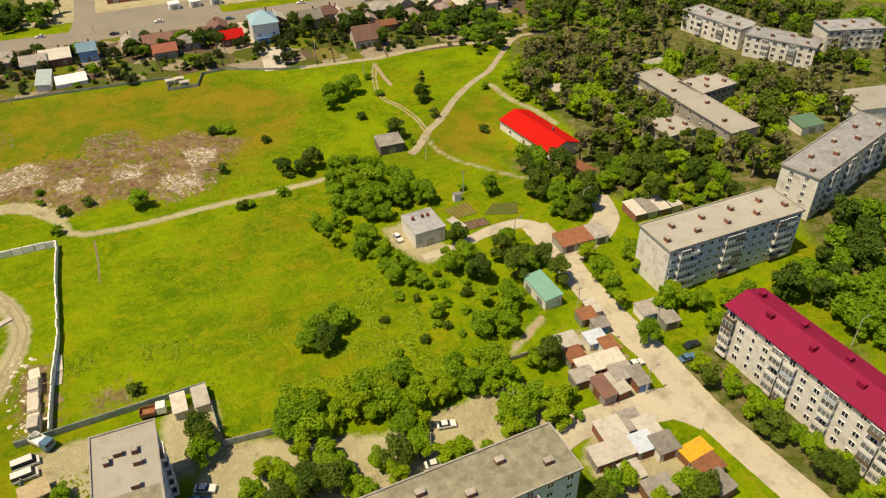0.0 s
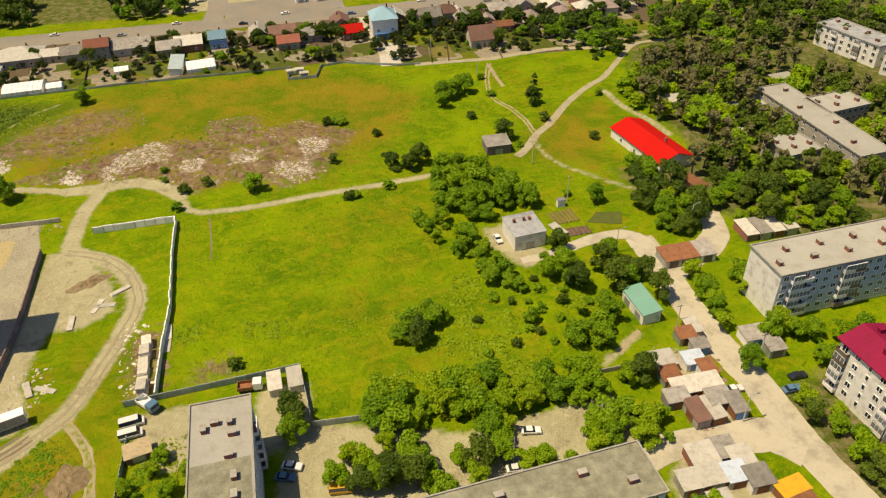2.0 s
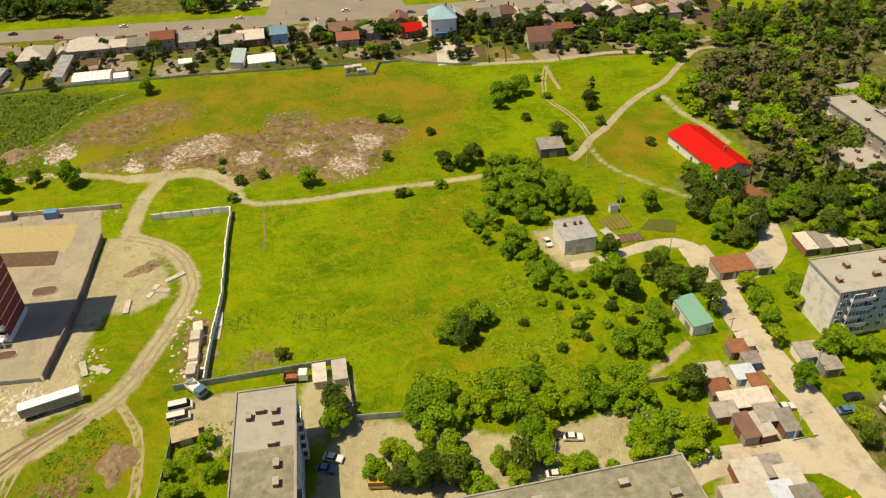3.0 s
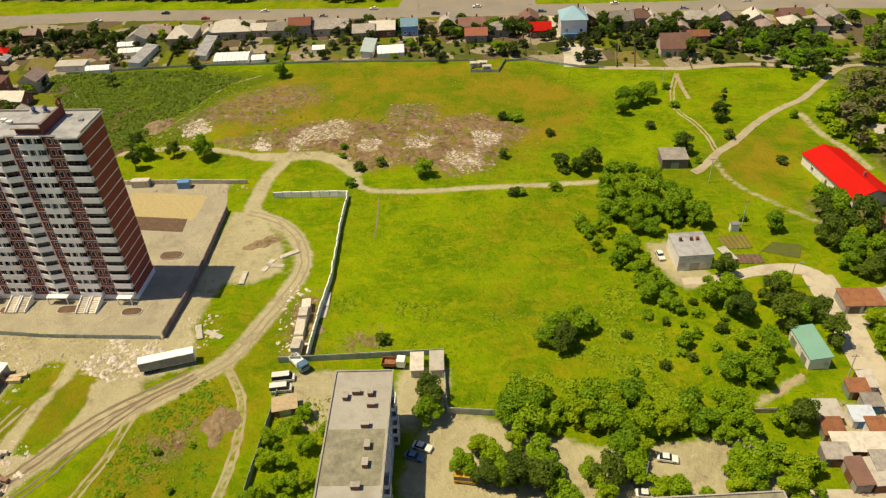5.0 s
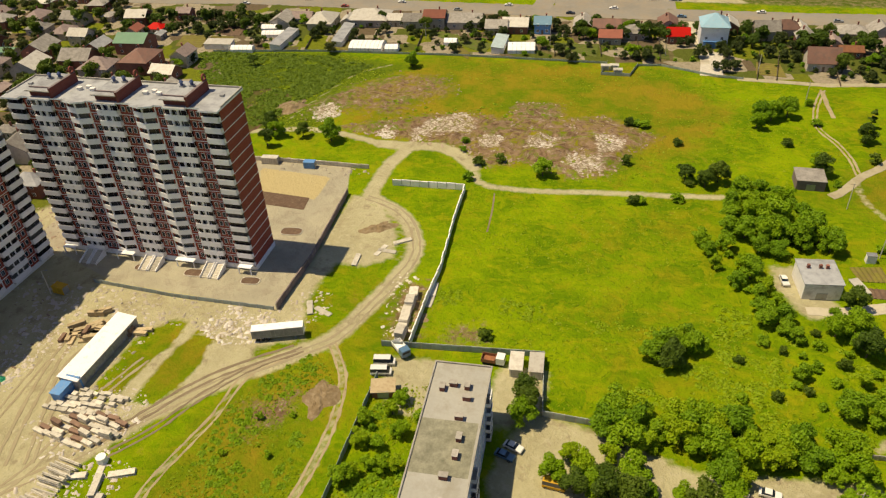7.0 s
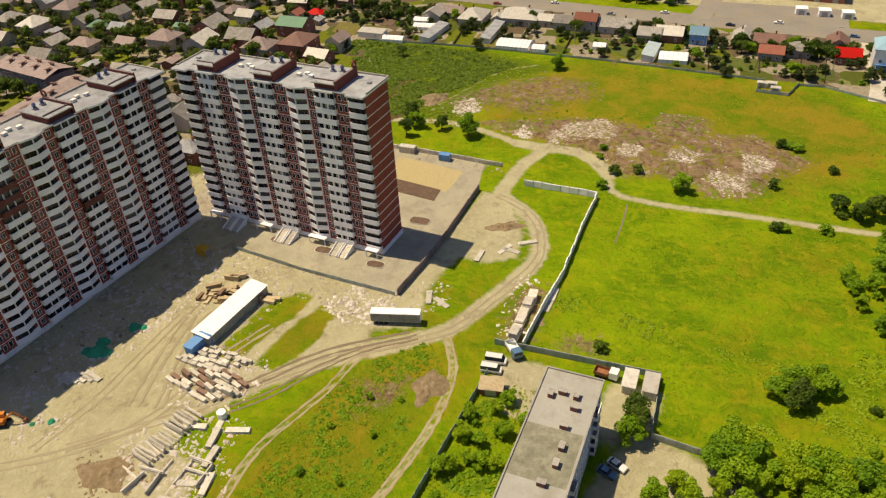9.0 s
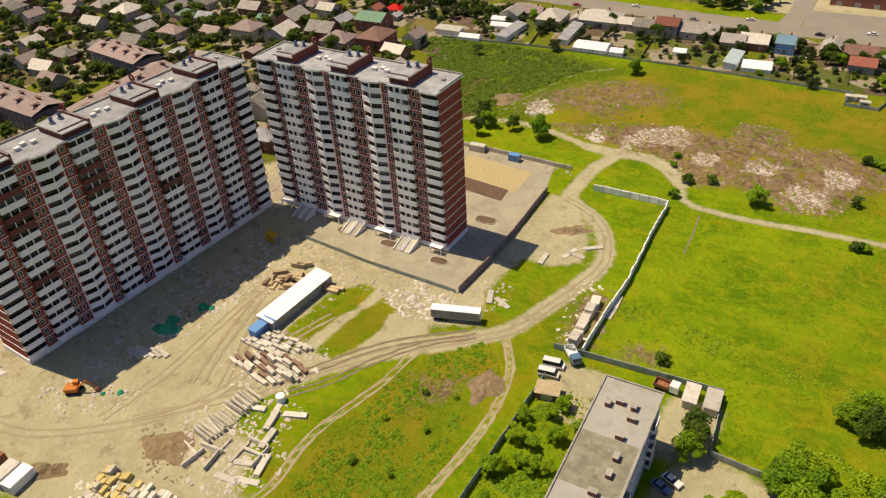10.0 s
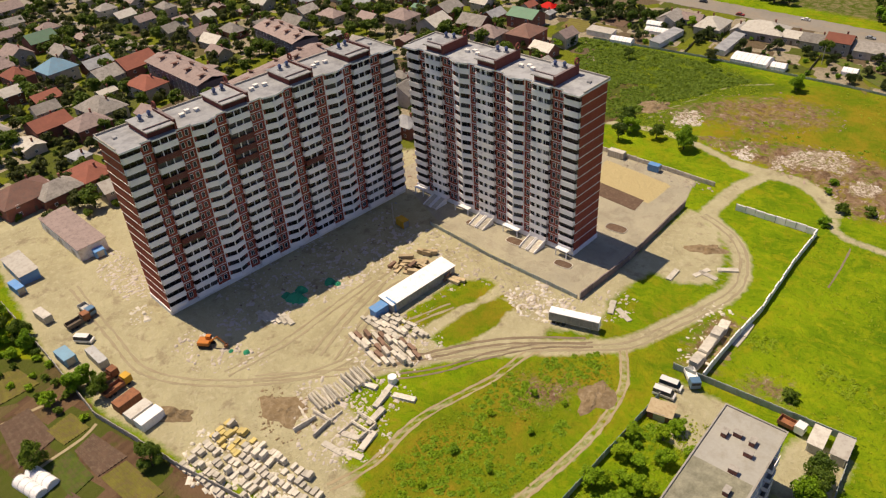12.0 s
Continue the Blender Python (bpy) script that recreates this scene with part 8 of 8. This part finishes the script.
scatter("site_debris", [(-217.4, 53.2), (-195.9, -11.7), (-175.1, -3.8), (-178.1, 25.5), (-197.9, 54.2)], 750, 0.15, 0.6, CHIPS_PALE, "pale building waste beside the tower", 16, 0.8)
scatter("site_debris", [(-195.7, 60.6), (-172, 63.4), (-164.8, 56.5), (-171.7, 52.7), (-180.7, 36.2), (-187.9, 38.7)], 300, 0.12, 0.6, CHIPS_PALE, "boards and broken blocks round the long shed", 17)
scatter("site_debris", [(-174.7, -20.3), (-163.3, -14.3), (-157.9, -0.1), (-162.5, 2), (-170.3, -8.1), (-179.4, -14.1)], 240, 0.12, 0.6, CHIPS_PALE, "broken blocks and sacks on bare earth", 18)
scatter("site_debris", [(-159.7, 31), (-153.1, 45.3), (-146.2, 42.8), (-148.2, 28.4), (-155, 24.5)], 220, 0.12, 0.6, CHIPS_PALE, "broken blocks beside brick pallets", 19)
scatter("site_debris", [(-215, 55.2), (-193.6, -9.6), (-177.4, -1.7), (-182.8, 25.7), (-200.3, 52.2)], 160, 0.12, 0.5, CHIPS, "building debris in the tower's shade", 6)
scatter("site_debris", [(-160.9, 33.1), (-156.4, 41.3), (-162, 33.2), (-152.7, 26.5), (-148.3, 32.5), (-157.6, 43.4), (-169.4, 54.7), (-178.9, 57.4), (-171.6, 48.4)], 200, 0.12, 0.5, DEBRIS, "loose blocks beside the long shed", 7)
scatter("site_debris", [(-229, -32.2), (-214.5, -28.1), (-200.3, -24.1), (-202.5, -30.3), (-221.4, -38.5)], 260, 0.2, 0.6, CHIPS_PALE, "heap of rubble at the tower's corner", 8)
scatter("site_debris", [(-193, -30.4), (-188.4, -27.3), (-190.8, -24.2), (-196.6, -27.2)], 40, 0.2, 0.9, SLABS, "small heap of pale blocks", 9)
scatter("site_debris", [(-232.5, 123.6), (-211.5, 137.4), (-180.5, 153.3), (-178, 149.6), (-207.7, 132.5), (-229.8, 121.1)], 160, 0.15, 0.8, DEBRIS, "loose concrete behind the tower", 10)
scatter("site_debris", [(-147.9, 5.7), (-132.4, 13.4), (-119.1, 6.8), (-125.8, 17.2), (-134.8, 31.9), (-145.8, 18)], 420, 0.15, 0.6, CHIPS_PALE, "loose concrete and wood in the yard", 11)
scatter("site_debris", [(-127.8, 116.4), (-111.9, 93.6), (-118.3, 94), (-132.1, 114.5)], 120, 0.1, 0.6, SLABS, "loose stones along the fence", 12)
scatter("yard_junk", [(-2.3, 137.5), (11.1, 142.4), (18.4, 119.7), (7, 114.6)], 140, 0.15, 0.8, CHIPS, "junk between the garages", 13)


def weeds(name, outline, count, lo, hi, label, seed, clump=0.4):
    """Standing tufts: a few leaning blades each."""
    r = np.random.default_rng(seed)
    xs, ys = np.array(outline).T
    pts = np.stack([r.uniform(xs.min(), xs.max(), count * 4), r.uniform(ys.min(), ys.max(), count * 4)], 1)
    keep = area_dist(pts[:, 0], pts[:, 1], outline) < 0
    nz = np.array([noise.noise((p[0] * 0.06, p[1] * 0.06, seed + 0.5)) for p in pts])
    keep &= nz > clump * r.uniform(-0.8, 0.8, len(pts))
    pts = pts[keep][:count]
    n, k = len(pts), 5
    s = lo + (hi - lo) * r.uniform(0, 1, (n, k)) ** 2
    a = r.uniform(0, 6.28, (n, k))
    base = np.concatenate([np.repeat(pts[:, None], k, 1) + r.normal(scale=0.35, size=(n, k, 2)) * s[..., None], np.zeros((n, k, 1))], -1)
    side = np.stack([np.cos(a), np.sin(a), 0 * a], -1) * (s * 0.45)[..., None]
    lean = np.stack([-np.sin(a), np.cos(a), 0 * a], -1) * (s * r.uniform(0.2, 0.9, (n, k)))[..., None]
    top = base + lean + np.stack([0 * s, 0 * s, s * r.uniform(0.2, 0.6, (n, k))], -1)
    v = np.stack([base - side, base + side, top + side * 0.7, top - side * 0.7], 2).reshape(-1, 3)
    f = np.arange(n * k * 4).reshape(-1, 4)
    me = bpy.data.meshes.new(name)
    me.vertices.add(len(v)), me.loops.add(f.size), me.polygons.add(len(f))
    me.vertices.foreach_set("co", v.ravel())
    me.loops.foreach_set("vertex_index", f.ravel())
    me.polygons.foreach_set("loop_start", np.arange(0, f.size, 4))
    me.update(calc_edges=True)
    me.materials.append(TUFT)
    return tagged(link(name, me), label, "grass", kind="stuff")


MEADOW = [(-142.5, 159.4), (-110.9, 95.7), (-81.5, 112.8), (-71, 97.5), (-57.9, 109.2), (-37.8, 114), (-12.1, 124.2), (-13.9, 140.6), (-41.7, 151.4), (-64.2, 168.3), (-76.9, 182.6), (-79.1, 200), (-111.5, 180.1)]
weeds("grass", MEADOW, 1200, 0.15, 0.5, "knee-high green meadow grass and weeds", 1)
weeds("grass", [(-138.2, 172.2), (-79.1, 206.5), (-51.8, 224.3), (-49.7, 245.4), (-79.4, 296.5), (-140.1, 283), (-219.6, 245.2), (-236.7, 228.8), (-199, 229.1), (-109.8, 228.4), (-109.5, 199.6)], 1500, 0.15, 0.55, "rough green meadow grass and weeds", 2)
weeds("grass", LUSH[0], 2200, 0.2, 0.7, "tall dark green weeds behind the tower", 3, 0.1)
weeds("grass", [(-126.6, 79.5), (-115.6, 74.6), (-106.7, 61.5), (-95.6, 34.1), (-110.5, 12.6), (-123.7, 33.4), (-130.7, 56.6)], 1500, 0.15, 0.5, "rough green weeds between dirt tracks", 5, 0.3)
weeds("grass", [(-109.2, 80.5), (-88.7, 94.5), (-73.5, 60.3), (-64.7, 36.9), (-83, 31.5), (-95.9, 54.6)], 1200, 0.2, 0.6, "overgrown weeds beside the block", 6, 0.2)
scatter("site_debris", [(-143, -16.7), (-132.1, -4.9), (-116.9, 0.8), (-112.6, -5.4), (-131.9, -20.9)], 420, 0.15, 0.9, SLABS, "broken blocks among the pallets", 15)


# ---- planting beds at the tower's foot ----
def bed(x, y, rz, a, b, label):
    t = thing("planting_bed", x, y, rz, label, "planting bed", "planting beds at the tower")
    ring_ = [(a * math.copysign(abs(math.cos(q)) ** 0.6, math.cos(q)), b * math.copysign(abs(math.sin(q)) ** 0.6, math.sin(q))) for q in (2 * math.pi * i / 20 for i in range(20))]
    link("soil", made(("bed_soil", a, b), lambda bm: add_prism(bm, [(p * 0.93, q * 0.9) for p, q in ring_], 0, 0.14), SOIL_BED), t, label="bare brown soil")

    def kerb(bm):
        n = len(ring_)
        rows = [[bm.verts.new((p * k, q * k2, z)) for p, q in ring_] for k, k2, z in ((1, 1, 0), (1, 1, 0.22), (0.94, 0.91, 0.22), (0.94, 0.91, 0.05))]
        for lo, hi in zip(rows, rows[1:]):
            for i in range(n):
                bm.faces.new((lo[i], lo[(i + 1) % n], hi[(i + 1) % n], hi[i]))
    link("kerb", made(("bed_kerb", a, b), kerb, SLABS), t)
    return t


tagged(link("soil_strip", made("soil_strip", lambda bm: add_prism(bm, [(-204.7, 118.7), (-200.8, 112.6), (-179.3, 121.2), (-183.1, 127.2)], -0.05, 0.08), SOIL_BED)), "strip of bare brown soil beside the sand", "soil", kind="structure")
for bx, by, ba, bb in ((-163.8, 87.6, 2.8, 1.6), (-179.9, 80.4, 3.2, 1.7), (-194.2, 73.1, 3.0, 1.6), (-173.1, 110.8, 3.4, 2.0)):
    bed(bx, by, 31, ba, bb, "oval bed of bare brown soil with pale kerb")


# ---- vegetable gardens beyond the yard ----
def plot(corners, rows, mat, label):
    """A dug plot with planted ridges, between two opposite sides."""
    a, b, c, d = (Vector((*p, 0)) for p in corners)
    t = thing("vegetable_plot", a.x, a.y, 0, label, "garden plot", "vegetable plots", "stuff")

    def ridges(bm):
        cuts = [(i / (rows * 2), 0.10 if i % 2 == 0 else 0.30) for i in range(rows * 2 + 1)]
        grid = [[bm.verts.new(((p.lerp(q, s) - a) + Vector((0, 0, z + 0.05 * noise.noise(p.lerp(q, s) * 0.7))))) for s in (k / 12 for k in range(13))] for p, q, z in ((a.lerp(b, u), d.lerp(c, u), z) for u, z in cuts)]
        for r0, r1 in zip(grid, grid[1:]):
            for k in range(12):
                bm.faces.new((r0[k], r0[k + 1], r1[k + 1], r1[k]))
        edge = bmesh.ops.extrude_edge_only(bm, edges=[e for e in bm.edges if e.is_boundary])
        for v in edge["geom"]:
            if isinstance(v, bmesh.types.BMVert):
                v.co.z = -0.05
    link("ridges", made(("plot", corners), ridges, mat), t, kind="stuff")
    return t


for corners, rows, mat, words in (
        (((-163.5, -60.2), (-167, -53.8), (-154.2, -47.2), (-148, -54.7)), 7, SOIL_BED, "dug brown garden plot with bare ridges"),
        (((-157, -49.7), (-161, -44.2), (-154.2, -40.1), (-151, -45.5)), 8, PLOT_OLIVE, "garden plot of yellow-green rows"),
        (((-145.4, -48.7), (-148.6, -44.1), (-138.9, -39.2), (-134.9, -43.8)), 6, PLOT_GREEN, "garden plot of green vegetable rows"),
        (((-148.2, -43.3), (-152, -39.3), (-141.7, -32.2), (-138.5, -38.4)), 8, SOIL_BED, "dug brown garden plot with bare ridges"),
        (((-137.9, -37.8), (-140.6, -32.4), (-128.6, -25.4), (-125.9, -30.9)), 7, PLOT_OLIVE, "garden plot of yellow-green rows"),
        (((-182.8, -63), (-182.9, -57.3), (-175, -51.8), (-170.8, -60.8)), 6, PLOT_OLIVE, "garden plot of dry grass and rows"),
        (((-133.8, -46.7), (-136.7, -43.7), (-125.3, -34.9), (-120.9, -40.8)), 7, SOIL_BED, "dug brown garden plot with bare ridges"),
        (((-168.9, -70.8), (-170.2, -61.8), (-164.6, -61.2), (-155.6, -64.6)), 6, PLOT_GREEN, "garden plot of green vegetable rows"),
        (((-248.5, 263), (-243.6, 268.3), (-214.1, 268.1), (-209.9, 256.7)), 6, PLOT_GREEN, "green garden plot among houses"),
        (((-195.7, 279.2), (-192.2, 284.5), (-172.7, 292.7), (-166.3, 279.8)), 6, PLOT_GREEN, "green garden plot among houses"),
        (((-224.9, 252), (-229, 259.8), (-216.1, 254.1), (-212.1, 247.6)), 6, PLOT_OLIVE, "garden plot of dry green rows"),
        (((-279.1, 223.5), (-285, 232.9), (-268.6, 233.9), (-261.5, 225.6)), 6, PLOT_OLIVE, "garden plot of dry green rows"),
        (((-341.6, 183.2), (-351.1, 194.4), (-339.7, 201.6), (-328.9, 189)), 6, PLOT_OLIVE, "garden plot of dry green rows"),
        (((-352.7, 197.1), (-359.3, 208), (-347.8, 213.9), (-339.9, 203.5)), 6, PLOT_GREEN, "green garden plot among houses"),
        (((-338.4, 203.9), (-346.4, 215), (-333.7, 220.6), (-325.8, 209.6)), 6, SOIL_BED, "dug brown garden plot with bare ridges"),
        (((-323, 210.4), (-330.8, 221.5), (-318.3, 227), (-311.9, 216.2)), 6, PLOT_GREEN, "green garden plot among houses"),
        (((-327.5, 190.7), (-338.3, 202), (-327.1, 207.3), (-320.2, 200.1)), 6, PLOT_OLIVE, "garden plot of dry green rows"),
        (((-149.7, 291.7), (-154.6, 301.9), (-145.1, 304.7), (-139.1, 294.3)), 6, PLOT_GREEN, "green garden plot among houses"),
        (((-35.5, 188.9), (-28.9, 193.8), (-25.1, 188.2), (-31.5, 184.3)), 6, PLOT_OLIVE, "garden plot of dry rows behind the lone house"),
        (((-23.1, 187.5), (-21, 193.5), (-13.5, 195.5), (-13, 188.8)), 6, PLOT_GREEN, "green garden plot behind the lone house"),
        (((-29.1, 182.6), (-22.9, 185.8), (-20.9, 182.5), (-27.1, 179)), 5, SOIL_BED, "dug brown garden plot behind the lone house"),
        (((-103.7, 299), (-108.3, 311.2), (-99.4, 313.9), (-92.6, 302.4)), 6, PLOT_OLIVE, "garden plot of dry green rows")):
    plot(corners, rows, mat, words)
road("footpath", [(-163.2, -61.7), (-165.9, -52.8), (-167.6, -47.8)], 0.45, RUT, "pale trodden path between garden plots", 0.05, 0.15)
road("footpath", [(-143.5, -54.6), (-146.9, -49.7), (-151.5, -41.7), (-154.9, -38.7)], 0.4, RUT, "pale trodden path between garden plots", 0.054, 0.15)


def tunnel(bm, L=8.0, r=1.6):
    n = 10
    ring_ = [[bm.verts.new((x, r * math.cos(math.pi * i / n), 0.12 * abs(math.sin(k * 1.57)) + r * 1.1 * math.sin(math.pi * i / n))) for i in range(n + 1)] for k, x in enumerate(np.linspace(-L / 2, L / 2, 9))]
    for p, q in zip(ring_, ring_[1:]):
        for i in range(n):
            bm.faces.new((p[i], p[i + 1], q[i + 1], q[i]))
    bm.faces.new(ring_[0]), bm.faces.new(ring_[-1][::-1])


for gx, gy in ((-141, -51.9), (-142.8, -49.6)):
    hoop = thing("polytunnel", gx, gy, 38, "low white film tunnel over a garden bed", "polytunnel", "film tunnels in the garden")
    link("film", made("tunnel", tunnel, WHITE), hoop)
    for k in range(5):
        link("hoop", made("tunnel_hoop", lambda bm: [add_tube(bm, (0, 1.63 * math.cos(math.pi * i / 8), 0.13 + 1.8 * math.sin(math.pi * i / 8)), (0, 1.63 * math.cos(math.pi * (i + 1) / 8), 0.13 + 1.8 * math.sin(math.pi * (i + 1) / 8)), 0.03, 0.03, 5) for i in range(8)], METAL), hoop, (-4 + 2 * k, 0, 0))
grove(["dark", "broad", "bush_dark"], [(-146.9, -51.2), (-169.6, -40.7), (-166.8, -39.2), (-164, -37.3), (-168.4, -43.2), (-142.8, -29.6), (-136.8, -27.1), (-208.5, -63.2), (-201.6, -59.1), (-195.7, -57), (-191.1, -55.4), (-204.9, -66.3), (-196.8, -62.1), (-213.1, -68.4), (-186.5, -52.9)], "garden trees along the wall", 0.7)


EARTH = surface("dug_earth", (0.24, 0.175, 0.095), (0.155, 0.11, 0.06), 0.95, 0.3, 2.5, (0.34, 0.27, 0.18), 0.5, 0.5, vary=0.2)


def mound(bm, seed, a, b, h):
    n, m = 22, 8
    rings = []
    for k in range(m + 1):
        q = k / m
        row = []
        for i in range(n):
            w = 2 * math.pi * i / n
            f = 1 + 0.75 * noise.noise((math.cos(w) * 1.5, math.sin(w) * 1.5, seed))
            x, y = a * q * f * math.cos(w), b * q * f * math.sin(w)
            row.append(bm.verts.new((x, y, -0.05 + h * (1 - q**1.5) * (1 + 0.9 * noise.noise((x * 0.5, y * 0.5, seed + 3)) + 0.5 * noise.noise((x * 1.3, y * 1.3, seed))))))
        rings.append(row)
    for p, q in zip(rings, rings[1:]):
        for i in range(n):
            bm.faces.new((p[i], p[(i + 1) % n], q[(i + 1) % n], q[i]))
    bmesh.ops.remove_doubles(bm, verts=rings[0], dist=0.3)


for i, (hx, hy, hr, ha, hb, hh, words) in enumerate((
        (-140.5, 2.6, 34.3, 7.5, 3.6, 0.7, "low heap of brown dug earth in the yard"), (-150.3, -21.1, 59.9, 4.3, 2.9, 1.2, "low heap of brown dug earth by the wall"),
        (-115.5, 69.8, 108.8, 5, 3.2, 0.7, "bare mound of brown earth among weeds"), (-115.7, 104.1, 19.7, 2.7, 1.8, 0.4, "bare mound of brown earth on the meadow"),
        (-152.8, 128.2, 58.5, 4.9, 2.9, 0.9, "bare mound of brown earth beside the track"), (-240.8, 170.7, 47.1, 10.1, 5.4, 1.0, "dug brown earth bank at the field's edge"))):
    tagged(link("earth_mound", made(("mound", i), lambda bm: mound(bm, i * 7.3, ha, hb, hh), EARTH), None, (hx, hy, 0), radians(hr)), words, "heap", "heaps of dug earth")

scatter("earth_clods", [(-150, 0.7), (-143.4, 8.6), (-134.5, 7.3), (-131.1, 1.2), (-139.9, -4.7)], 260, 0.08, 0.5, EARTH, "clods of brown earth and waste in the yard", 31)
scatter("site_debris", [(-146.8, 7.7), (-139.1, 17.7), (-125.8, 23.3), (-119.2, 16.9), (-125.7, 5), (-136.7, 3.3)], 380, 0.12, 0.6, CHIPS_PALE, "broken concrete between the slab piles", 32)
scatter("site_debris", [(-164.1, 20.7), (-159.8, 35.2), (-143.9, 40.6), (-139.3, 34.2), (-148.1, 22.2)], 260, 0.1, 0.6, CHIPS_PALE, "broken blocks among brick pallets", 33)
scatter("site_debris", [(-181.5, -8), (-192, 18), (-203, 55.5), (-196.2, 60), (-182.2, 33.3), (-174.9, 12.3), (-171.8, -4)], 420, 0.12, 0.75, CHIPS_PALE, "pale blocks and waste strewn before the tower", 35)
scatter("site_debris", [(-151.5, 83.4), (-142.3, 78.5), (-135.7, 86.6), (-140.5, 97.6), (-147.2, 93.9)], 160, 0.1, 0.6, CHIPS_PALE, "broken concrete beside the wall's corner", 34)
